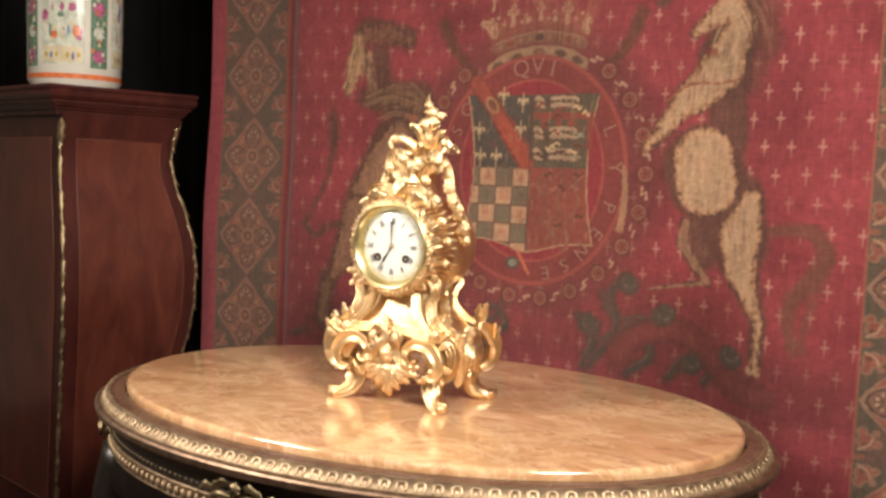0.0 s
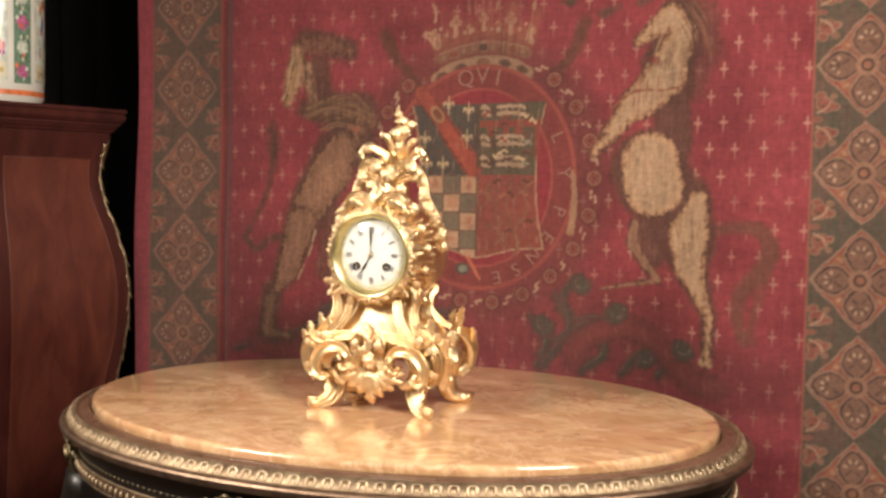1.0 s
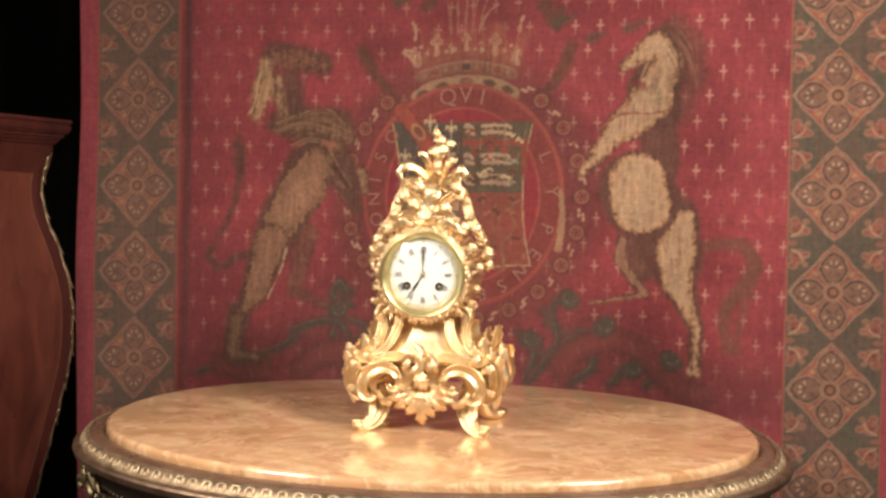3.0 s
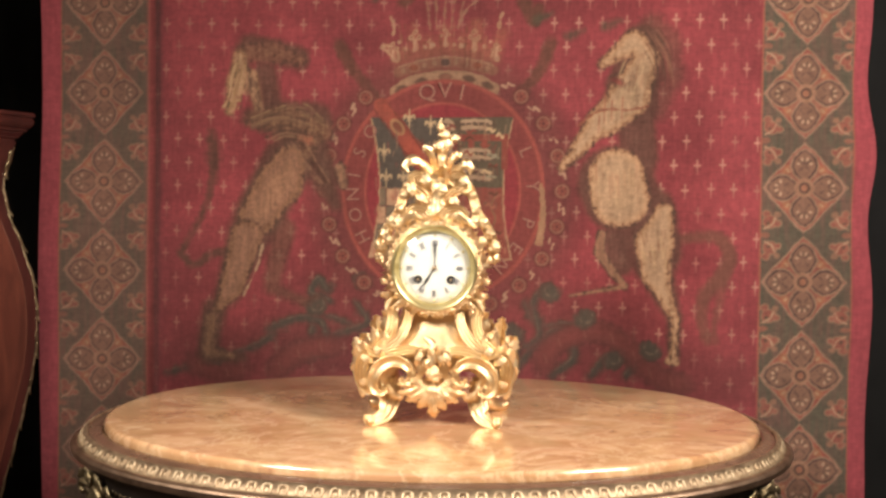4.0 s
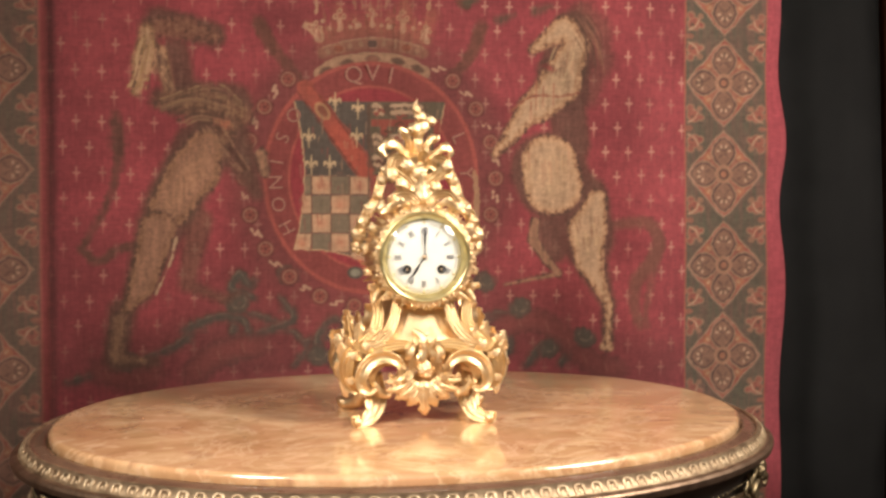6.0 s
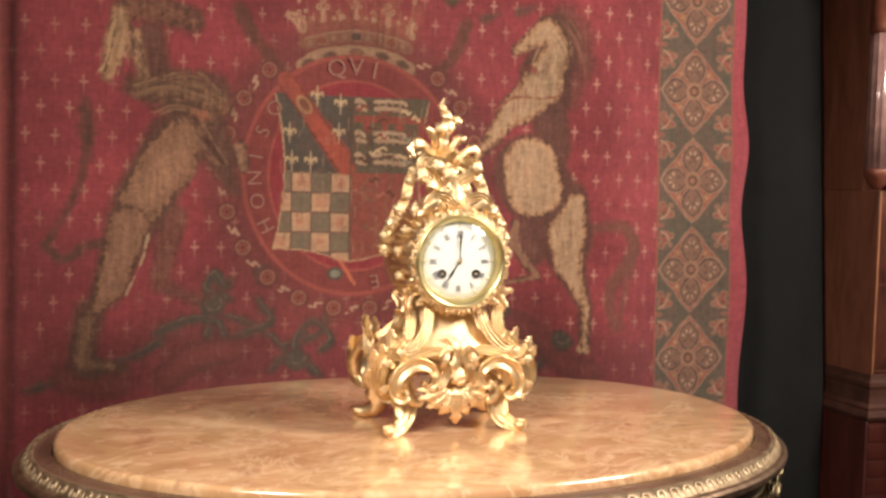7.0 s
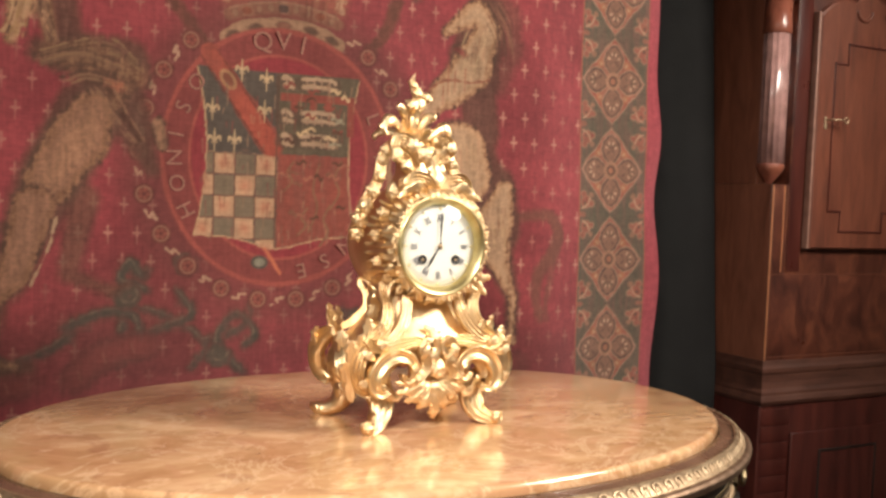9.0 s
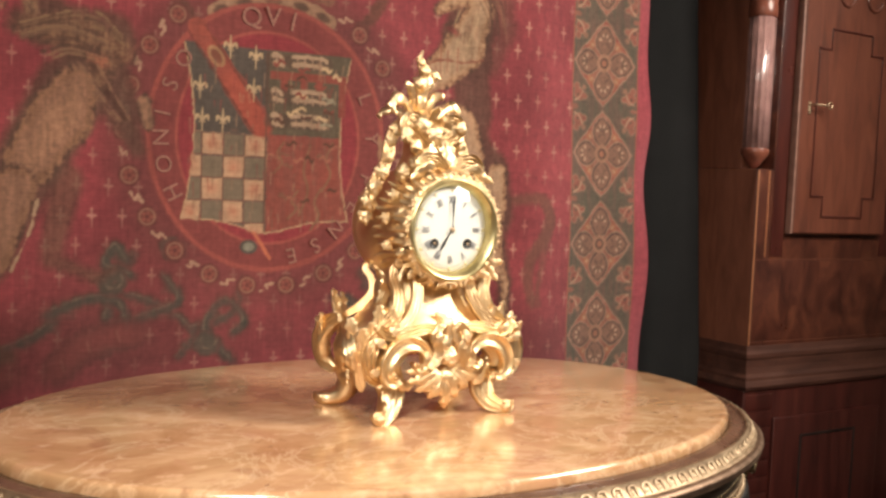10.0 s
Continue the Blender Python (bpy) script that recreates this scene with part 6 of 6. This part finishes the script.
        part("crest_scroll", ribbon(flat([(s * 0.008, 0.276), (s * 0.018, 0.286), (s * 0.032, 0.296), (s * 0.030, 0.308), (s * 0.019, 0.308), (s * 0.019, 0.300)], 0.052), [0.0046, 0.0066, 0.0072, 0.0058, 0.0046, 0.0030], 0.016), GILT, c)
    part("brow_shell", leaf([(0, 0.022, 0.246), (0, 0.012, 0.260), (0, 0.018, 0.276), (0, 0.026, 0.288)], 0.0175, 5, 0.3), GILT, c)
    for k, (x, z, r) in enumerate(((-0.022, 0.278, 0.0085), (0.020, 0.274, 0.0080), (0.0, 0.292, 0.0090), (-0.014, 0.301, 0.0080), (0.034, 0.300, 0.0075), (-0.034, 0.290, 0.0085))):
        part("crest_flower", tuft(x, 0.046, z, r, 90 + k, 7), MATTE_GILT, c)
    # spreading foliage and the flaming bud on top
    sprays = (((0.000, 0.080, 0.306), (-0.018, 0.068, 0.324), (-0.034, 0.060, 0.330), (-0.044, 0.058, 0.320), (-0.038, 0.058, 0.310), 0.0105), ((0.006, 0.080, 0.304), (0.022, 0.068, 0.318), (0.034, 0.062, 0.327), (0.043, 0.062, 0.319), (0.040, 0.062, 0.309), 0.0100),
              ((-0.002, 0.078, 0.306), (-0.012, 0.060, 0.312), (-0.024, 0.052, 0.310), (-0.029, 0.050, 0.300), (-0.024, 0.050, 0.295), 0.0088), ((0.002, 0.078, 0.302), (0.014, 0.056, 0.304), (0.027, 0.050, 0.298), (0.036, 0.048, 0.290), (0.041, 0.050, 0.295), 0.0095),
              ((-0.002, 0.082, 0.312), (-0.007, 0.076, 0.328), (-0.011, 0.072, 0.340), (-0.018, 0.070, 0.345), (-0.020, 0.070, 0.340), 0.0080), ((0.004, 0.082, 0.312), (0.012, 0.076, 0.326), (0.019, 0.074, 0.336), (0.026, 0.072, 0.337), (0.027, 0.072, 0.331), 0.0080),
              ((0.002, 0.078, 0.300), (0.003, 0.062, 0.306), (0.005, 0.056, 0.318), (0.009, 0.050, 0.322), (0.010, 0.048, 0.316), 0.0080),
              ((0.000, 0.086, 0.306), (-0.010, 0.100, 0.320), (-0.022, 0.112, 0.322), (-0.030, 0.116, 0.314), (-0.028, 0.114, 0.308), 0.0095), ((0.004, 0.086, 0.306), (0.014, 0.100, 0.320), (0.024, 0.110, 0.322), (0.030, 0.114, 0.314), (0.028, 0.112, 0.308), 0.0095))
    for *pts, wd in sprays:
        part("spray_leaf", leaf(pts, wd, 3, 0.55, face=(0, -0.75, 0.65), base=0.65, sweep=0.5), GILT, c)
    o = Vector((0.003, 0.080, 0.312))
    for w in range(5):
        d = Vector((math.cos(w * 1.257 + 0.5), math.sin(w * 1.257 + 0.5), 0))
        part("bud_leaf", leaf([o, o + d * 0.006 + Vector((0, 0, 0.014)), o + d * 0.007 + Vector((0, 0, 0.026)), o + d * 0.015 + Vector((0, 0, 0.034))], 0.0066, 2, 0.5, face=tuple(d), base=0.8), GILT, c)
    part("bud_stem", tube([(0.003, 0.080, 0.306), (0.002, 0.080, 0.330), (0.004, 0.080, 0.350)], [0.008, 0.006, 0.006], 9), GILT, c)
    for k, (x, y, z, r) in enumerate(((-0.001, 0.078, 0.347, 0.0095), (0.009, 0.080, 0.350, 0.0090), (0.019, 0.080, 0.358, 0.0065), (0.006, 0.080, 0.362, 0.0085), (0.001, 0.080, 0.371, 0.0060))):
        part("finial_blossom", tuft(x, y, z, r, 130 + k, 7, (0.2, -0.6, 0.8)), MATTE_GILT, c)
    part("finial_tip", leaf([(0.003, 0.080, 0.352), (0.005, 0.078, 0.364), (0.000, 0.078, 0.374), (0.002, 0.077, 0.384)], 0.0060, 2, 0.3), GILT, c)
    return c


mantel_clock()


# ---- the bombe pedestal cabinet and its vase ----
def pedestal():
    c = thing("pedestal_cabinet", "dark red mahogany bombe cabinet with gilt corner mounts", "cabinet", pose(-0.876, 0.276, 0, 0, 0, -13.0))
    prof = [(0.105, 0.0), (0.105, 0.05), (0.088, 0.08), (0.082, 0.20), (0.086, 0.36), (0.100, 0.51), (0.112, 0.58), (0.124, 0.645), (0.135, 0.71), (0.143, 0.765), (0.146, 0.82), (0.145, 0.87), (0.140, 0.91), (0.129, 0.962), (0.1165, 1.010), (0.1120, 1.045), (0.1135, 1.08), (0.121, 1.11), (0.126, 1.128)]
    pts = smooth_path([(r, 0, z) for r, z in prof], 70)

    WIDE = 0.10

    def half(z):
        return float(np.interp(z, [p.z for p in pts], [p.x for p in pts]))

    def deep(z):
        """The front swells less than the sides."""
        return 0.112 + 0.28 * (half(z) - 0.112)

    def ring(h, z, e=0.005, d=None):
        d = h if d is None else d
        return [(sx * (h - (0 if k else e)) - (0 if sx > 0 else 2 * WIDE), sy * ((d if sy < 0 else h) - (e if k else 0)), z) for sx, sy, o in ((1, -1, 1), (1, 1, 0), (-1, 1, 1), (-1, -1, 0)) for k in ((0, 1) if o else (1, 0))]

    part("body", loft([ring(p.x, p.z, 0.005, deep(p.z)) for p in pts]), CABINET_WOOD, c, "curved dark mahogany body", smooth=False).data.polygons.foreach_set("use_smooth", [False] * (len(pts) * 8 - 6))
    steps = [(0.117, 1.122), (0.122, 1.126), (0.1225, 1.133), (0.1265, 1.1345), (0.1275, 1.1375), (0.1315, 1.1420), (0.1320, 1.1450), (0.1360, 1.1460), (0.1362, 1.1505), (0.1395, 1.1525), (0.1430, 1.1580), (0.1440, 1.1640), (0.1420, 1.1670), (0.1420, 1.1690), (0.1450, 1.1705), (0.1450, 1.1745), (0.1435, 1.1766), (0.02, 1.1770)]
    part("top", loft([ring(h, z, 0.0006) for h, z in steps]), CABINET_WOOD, c, "stepped moulded top", smooth=False)
    # lighter veneer panels framed by thin inlay, on the side and the broader front
    zs = [0.42 + (1.085 - 0.42) * i / 44 for i in range(45)]
    sides = ((Matrix.Identity(4), lambda z: (-(deep(z) - 0.030), half(z) - 0.030), half), (Matrix.Rotation(-math.pi / 2, 4, "Z"), lambda z: (-(half(z) - 0.030) - 2 * WIDE, half(z) - 0.030), deep))
    for turn, span, out in sides:
        vs, fs = [], []
        for z in zs:
            lo, hi = span(z)
            for j in range(9):
                vs.append((out(z) + 0.0012, lo + (hi - lo) * j / 8, z))
        for i in range(44):
            for j in range(8):
                a = i * 9 + j
                fs.append((a, a + 1, a + 10, a + 9))
        panel = part("veneer_panel", moved((vs, fs), turn), VENEER, c, "reddish flame veneer panel")
        for s in (0, 1):
            part("inlay_line", moved(tube([(out(z) + 0.0014, span(z)[s], z) for z in zs], [0.0008, 0.0008], 5, hint=(1, 0, 0)), turn), DIM_STRING, panel)
        for z in (zs[0], zs[-1]):
            lo, hi = span(z)
            part("inlay_line", moved(tube([(out(z) + 0.0014, y, z) for y in (lo, (lo + hi) / 2, hi)], [0.0008, 0.0008], 5, hint=(1, 0, 0)), turn), DIM_STRING, panel)
    # corner mounts: husk-like leaves one under another
    for sx, sy in ((1, -1), (1, 1), (-1, -1), (-1, 1)):
        off = 0.0 if sx > 0 else -2 * WIDE
        d = Vector((sx, sy, 0)).normalized()
        P = lambda z, out=0.0: Vector((sx * (half(z) - 0.0022) + off, sy * ((deep(z) if sy < 0 else half(z)) - 0.0022), z)) + d * out
        mount = part("corner_mount", tube([P(0.30 + 0.82 * i / 50) for i in range(51)], [0.0018, 0.0025, 0.0018], 7, hint=tuple(d)), DULL_BRONZE, c, "worn gilt-bronze corner mount")
        for i in range(13):
            z = 1.115 - i * 0.060
            g = leaf([P(z, 0.001), P(z - 0.02, 0.004), P(z - 0.038, 0.004), P(z - 0.05, 0.007)], 0.0060 if i else 0.0100, 3, 0.6, face=tuple(d), base=0.8)
            part("husk", g, DULL_BRONZE, mount)
    return c


CABINET_WOOD = make_wood("cabinet_mahogany", (0.024, 0.0056, 0.0050), (0.056, 0.0125, 0.0100), (0.095, 0.023, 0.017), rough=(0.26, 0.44), coat=0.18)
CABINET_WOOD.node_tree.nodes["Principled BSDF"].inputs["Specular IOR Level"].default_value = 0.38
VENEER = make_wood("red_veneer", (0.052, 0.0130, 0.0092), (0.108, 0.0275, 0.0175), (0.165, 0.046, 0.027), (2.2, 2.2, 0.7))
DIM_STRING = make_plain("dim_inlay", (0.13, 0.045, 0.026), 0.35, vary=0.2)
pedestal()


def vase():
    v = thing("porcelain_vase", "white porcelain vase painted with pink flowers and green panels", "vase", pose(-0.882, 0.246, 1.1777))
    prof = [(0.070, 0.0), (0.0765, 0.0005), (0.0785, 0.004), (0.0790, 0.008), (0.0825, 0.012), (0.0830, 0.06), (0.0840, 0.14), (0.0850, 0.24), (0.082, 0.29), (0.066, 0.325), (0.044, 0.345), (0.038, 0.375), (0.042, 0.405), (0.054, 0.425), (0.052, 0.426), (0.036, 0.40), (0.034, 0.37)]
    body = part("body", lathe(prof, 72), PORCELAIN, v, "glazed white porcelain body")

    def on(r, w0, w1, z0, z1, mat, name, ragged=0.0, seed=0):
        """A painted patch on the round body, a hair proud of the glaze."""
        rr = random.Random(seed)
        n, k = 10, 6
        vs, fs = [], []
        for i in range(k + 1):
            for j in range(n + 1):
                e = 1 + ragged * rr.uniform(-1, 1)
                u, t = (2 * j / n - 1) * e, (2 * i / k - 1)
                if ragged:
                    u, t = u * math.sqrt(max(0, 1 - t * t * 0.45)), t * math.sqrt(max(0, 1 - u * u * 0.45)) * e
                w, z = (w0 + w1) / 2 + (w1 - w0) / 2 * u, (z0 + z1) / 2 + (z1 - z0) / 2 * t
                q = float(np.interp(z, [p[1] for p in prof[:12]], [p[0] for p in prof[:12]])) + r
                vs.append((q * math.cos(w), q * math.sin(w), z))
        for i in range(k):
            for j in range(n):
                a = i * (n + 1) + j
                fs.append((a, a + 1, a + n + 2, a + n + 1))
        return part(name, (vs, fs), mat, body)

    def band(r, z0, z1, mat, name, label):
        q = [float(np.interp(z, [p[1] for p in prof[:12]], [p[0] for p in prof[:12]])) + r for z in (z0, z1)]
        part(name, lathe([(q[0], z0), (q[1], z1)], 72, caps=False), mat, body, label)

    band(0.0006, 0.0155, 0.0245, ORANGE, "foot_band", "orange painted band")
    band(0.0006, 0.250, 0.262, ORANGE, "shoulder_band", "orange painted band")
    rr = random.Random(4)
    for k in range(4):
        w = k * math.pi / 2 - 0.95
        on(0.0006, w - 0.47, w + 0.47, 0.040, 0.240, PALE_GREEN, "painted_panel")
        on(0.0008, w - 0.42, w + 0.42, 0.044, 0.072, CREAM_GLAZE, "painted_ground")
        for i in range(46):
            a, z = w + rr.uniform(-0.38, 0.38), rr.uniform(0.070, 0.225)
            wide = rr.uniform(0.02, 0.07)
            on(0.0009 + i * 0.00001, a - wide, a + wide, z, z + rr.uniform(0.006, 0.026), (MAGENTA, PALE_GREEN, CREAM_GLAZE, LEAF_GREEN, PORCELAIN, ORANGE, CREAM_GLAZE, BLUE, PORCELAIN, MAGENTA)[i % 10], "painted_figure", 0.3, k * 50 + i)
        for i in range(7):
            a = w - 0.34 + i * 0.113
            on(0.0011, a - 0.035, a + 0.035, 0.046 + 0.008 * rr.random(), 0.062, (OCHRE, BLUE, OCHRE, CREAM_GLAZE)[i % 4], "painted_flower", 0.3, k * 7 + i)
        a = w + math.pi / 4
        on(0.0006, a - 0.20, a + 0.20, 0.036, 0.245, LEAF_GREEN, "painted_border")
        for i in range(5):
            z = 0.045 + i * 0.042
            on(0.0009, a - 0.12, a + 0.12, z, z + 0.024, MAGENTA if i % 2 == 0 else PALE_GREEN, "painted_flower", 0.4, k * 9 + i)
            for j in range(4):
                b, y = a + rr.uniform(-0.15, 0.15), z + rr.uniform(-0.006, 0.034)
                on(0.0011, b - 0.03, b + 0.03, y, y + 0.008, (PORCELAIN, PALE_GREEN, ORANGE, CREAM_GLAZE)[j], "painted_flower", 0.4, k * 90 + i * 9 + j)
    return v


PORCELAIN = make_plain("porcelain", (0.66, 0.64, 0.57), 0.12, vary=0.04, scale=20, coat=0.5, relief=0.0)
ORANGE = make_plain("orange_enamel", (0.62, 0.17, 0.06), 0.18, vary=0.35, scale=120, coat=0.4)
PALE_GREEN = make_plain("pale_green_enamel", (0.52, 0.56, 0.47), 0.18, vary=0.3, scale=60, coat=0.4)
LEAF_GREEN = make_plain("leaf_green_enamel", (0.13, 0.22, 0.15), 0.18, vary=0.5, scale=150, coat=0.4)
MAGENTA = make_plain("pink_enamel", (0.42, 0.12, 0.23), 0.18, vary=0.4, scale=120, coat=0.4)
CREAM_GLAZE = make_plain("cream_enamel", (0.58, 0.51, 0.34), 0.18, vary=0.15, scale=60, coat=0.4)
BLUE = make_plain("blue_enamel", (0.16, 0.20, 0.38), 0.18, vary=0.4, scale=120, coat=0.4)
OCHRE = make_plain("ochre_enamel", (0.45, 0.30, 0.07), 0.18, vary=0.3, scale=120, coat=0.4)
vase()


# ---- the longcase clock beside the tapestry ----
def longcase():
    c = thing("longcase_clock", "tall mahogany longcase clock with fluted column and small trunk door", "longcase clock", pose(0, 0, 0))
    x0, x1, yf, yb = 0.965, 1.435, 0.440, 0.715
    # base with raised panel
    part("base", box(0.950, 1.450, 0.428, 0.720, 0.09, 0.632, 0.003), MAHOGANY, c, "dark mahogany base")
    part("plinth", box(0.935, 1.465, 0.414, 0.725, 0.0, 0.092, 0.004), MAHOGANY, c)
    part("base_panel", box(1.034, 1.366, 0.421, 0.4275, 0.12, 0.574, 0.003), MAHOGANY, c, "raised panel of the base")
    for a in ((1.118, 1.282, 0.530, 0.535), (1.118, 1.282, 0.160, 0.165), (1.113, 1.118, 0.160, 0.535), (1.282, 1.287, 0.160, 0.535)):
        part("panel_line", box(a[0], a[1], 0.4195, 0.4212, a[2], a[3], 0.0005), EBONY, c)
    for i in range(15):
        z = 0.13 + i * 0.033
        part("crossband_block", box(0.954, 1.030, 0.4262, 0.4282, z, z + 0.0315, 0.0006), MAHOGANY, c)
    # waist moulding between base and trunk
    prof = [(0.012, 0.630), (0.018, 0.634), (0.021, 0.641), (0.018, 0.648), (0.0155, 0.652), (0.0155, 0.657), (0.010, 0.664), (0.007, 0.676), (0.006, 0.690), (0.008, 0.695), (0.008, 0.702), (0.004, 0.708), (0.001, 0.717)]
    rings = [[(x0 - o, yf - o, z), (x1 + o, yf - o, z), (x1 + o, yb + o * 0.4, z), (x0 - o, yb + o * 0.4, z)] for o, z in prof]
    part("waist_moulding", loft(rings), DARK_OAK, c, "stepped cove moulding", smooth=False)
    # trunk: sides, front boards, cut corners for the columns
    part("trunk", box(1.010, 1.390, yf, yb, 0.716, 1.50, 0.001), FLAME, c, "figured mahogany trunk")
    for a, b in ((x0, 1.010), (1.390, x1)):
        part("trunk_side", box(a, b, 0.484, yb, 1.0605, 1.50, 0.001), LIFTED_SIDE_OAK, c, "plain brown side of the trunk")
        part("trunk_side", box(a, b, yf + 0.003, yb, 0.716, 1.060, 0.001), LIFTED_SIDE_OAK, c, "plain brown side of the trunk")
        part("corner_veneer", box(a, b, yf + 0.0005, yf + 0.0028, 0.716, 1.060, 0.0005), FLAME, c)
        part("corner_block", box(a, b, yf + 0.0005, 0.484, 1.415, 1.50, 0.0012), FLAME, c)
    for cx in (0.984, 1.416):
        col = part("fluted_column", fluted(cx, 0.468, 0.0262, 1.098, 1.352), COLUMN, c, "fluted pale red quarter column")
        for zs in ([(0.005, 1.062), (0.012, 1.069), (0.022, 1.082), (0.0266, 1.090), (0.0272, 1.097), (0.026, 1.0995)], [(0.0262, 1.351), (0.0274, 1.353), (0.0272, 1.371), (0.0264, 1.373), (0.0262, 1.414)]):
            part("column_cap", moved(lathe(zs, 28), Matrix.Translation((cx, 0.468, 0))), COLUMN_CAP, col, "turned mahogany cap")
    # strings of inlay below the columns
    for a, b, z0, z1 in ((0.9662, 0.9690, 0.718, 1.058), (0.9965, 0.9988, 0.890, 1.058), (0.970, 1.43, 0.8845, 0.8865), (0.970, 1.431, 0.7225, 0.7242), (1.4015, 1.4038, 0.890, 1.058), (1.4310, 1.4338, 0.718, 1.058)):
        part("inlay_string", box(a, b, yf - 0.0012, yf + 0.0015, z0, z1, 0.0003), STRING if b - a < 0.01 else DIM_STRING, c)
    part("lower_panel", box(0.972, 1.428, yf - 0.0006, yf + 0.001, 0.7270, 0.8830, 0.0003), FLAME, c, "figured veneer panel")
    part("dark_band", box(1.012, 1.047, yf - 0.0014, yf + 0.001, 0.892, 1.44, 0.0004), MAHOGANY, c, "dark crossbanding beside the door")
    part("dark_band", box(1.353, 1.388, yf - 0.0014, yf + 0.001, 0.892, 1.44, 0.0004), MAHOGANY, c, "dark crossbanding beside the door")
    # trunk door with a cusped top, notched inlay line and its key
    n = 60
    top = []
    for i in range(n + 1):
        u = i / n
        z = 1.392 + 0.040 * math.sin(math.pi * u) + 0.012 * abs(math.sin(3 * math.pi * u))
        top.append((1.344 - 0.290 * u, z))
    outline = [(1.054, 0.937), (1.344, 0.937)] + top
    door = part("trunk_door", loft([[(x, yf - 0.001, z) for x, z in outline], [(x, yf - 0.0135, z) for x, z in outline], [(1.199 + (x - 1.199) * 0.975, yf - 0.0165, 1.15 + (z - 1.15) * 0.985) for x, z in outline]]), OAK, c, "brown oak trunk door", smooth=False)
    part("door_edge", box(1.0500, 1.0545, yf - 0.0155, yf - 0.001, 0.937, 1.398, 0.0012), EDGE, door, "pale strip along the door edge")
    xs = (1.100, 1.136, 1.262, 1.298)
    segs = [(xs[0], xs[0], 1.012, 1.302), (xs[3], xs[3], 1.012, 1.302), (xs[1], xs[2], 0.972, 0.972), (xs[1], xs[2], 1.342, 1.342)]
    for s0, s1 in ((xs[0], xs[1]), (xs[2], xs[3])):
        segs += [(s0, s1, 1.012, 1.012), (s0, s1, 1.302, 1.302)]
    for x in (xs[1], xs[2]):
        segs += [(x, x, 0.972, 1.012), (x, x, 1.302, 1.342)]
    for a, b, z0, z1 in segs:
        part("inlay_line", box(a - 0.0020, b + 0.0020, yf - 0.0180, yf - 0.0160, z0 - 0.0020, z1 + 0.0020, 0.0006), MAHOGANY, door, "dark inlaid line")
    for x in (1.176, 1.262):
        ringv = tube([(x + 0.022 * math.cos(a), yf - 0.0165, 1.412 + 0.020 * math.sin(a)) for a in [math.pi * (1.0 + i / 16) for i in range(17)]], [0.004, 0.004], 8, hint=(0, 1, 0))
        part("cusp_moulding", ringv, OAK, door)
    plate = part("escutcheon", join(box(1.0765, 1.0835, yf - 0.0185, yf - 0.016, 1.172, 1.196, 0.001)), OLD_BRASS, door, "small brass escutcheon")
    key = tube([(1.080, yf - 0.018, 1.190), (1.086, yf - 0.032, 1.190), (1.100, yf - 0.036, 1.190), (1.112, yf - 0.036, 1.190)], [0.0018, 0.0018], 8)
    bow = tube([(1.117 + 0.006 * math.cos(a), yf - 0.036, 1.190 + 0.006 * math.sin(a)) for a in [2 * math.pi * i / 18 for i in range(19)]], [0.0015, 0.0015], 6)
    part("key", join(key, bow), OLD_BRASS, door, "brass key in its lock")
    # throat moulding and hood
    hood = [(0.0, 1.495), (0.012, 1.505), (0.018, 1.525), (0.034, 1.545), (0.036, 1.565)]
    part("throat_moulding", loft([[(x0 - o, yf - o, z), (x1 + o, yf - o, z), (x1 + o, yb, z), (x0 - o, yb, z)] for o, z in hood]), OAK, c, smooth=False)
    part("hood", box(0.935, 1.465, 0.410, 0.730, 1.564, 2.10, 0.004), FLAME, c, "plain mahogany hood")
    return c


def fluted(cx, cy, r, z0, z1):
    n = 96
    ring = []
    for j in range(n):
        w = 2 * math.pi * j / n
        q = r * (1 - 0.075 * abs(math.sin(w * 7)) ** 0.7)
        ring.append((q * math.cos(w), q * math.sin(w)))
    return loft([[(cx + x, cy + y, z) for x, y in ring] for z in (z0, (z0 + z1) / 2, z1)])


# the door's oak made lighter, standing in for light on the trunk sides
LIFTED_SIDE_OAK = make_wood("lifted_side_oak", (0.125, 0.042, 0.0235), (0.215, 0.075, 0.043), (0.285, 0.106, 0.060), (4, 4, 0.7), (0.35, 0.55), 0.15)
DARK_OAK = make_wood("dark_brown_oak", (0.040, 0.016, 0.011), (0.078, 0.031, 0.021), (0.120, 0.050, 0.033), (0.7, 4, 4), (0.30, 0.5), 0.25)
COLUMN = make_plain("polished_column", (0.36, 0.205, 0.185), 0.20, vary=0.25, scale=40, coat=1.0)
COLUMN_CAP = make_wood("red_cap_wood", (0.14, 0.04, 0.025), (0.25, 0.08, 0.05), (0.33, 0.12, 0.07), (4, 4, 2))
EDGE = make_plain("pale_edge", (0.30, 0.17, 0.13), 0.30, vary=0.25, scale=40)
longcase()
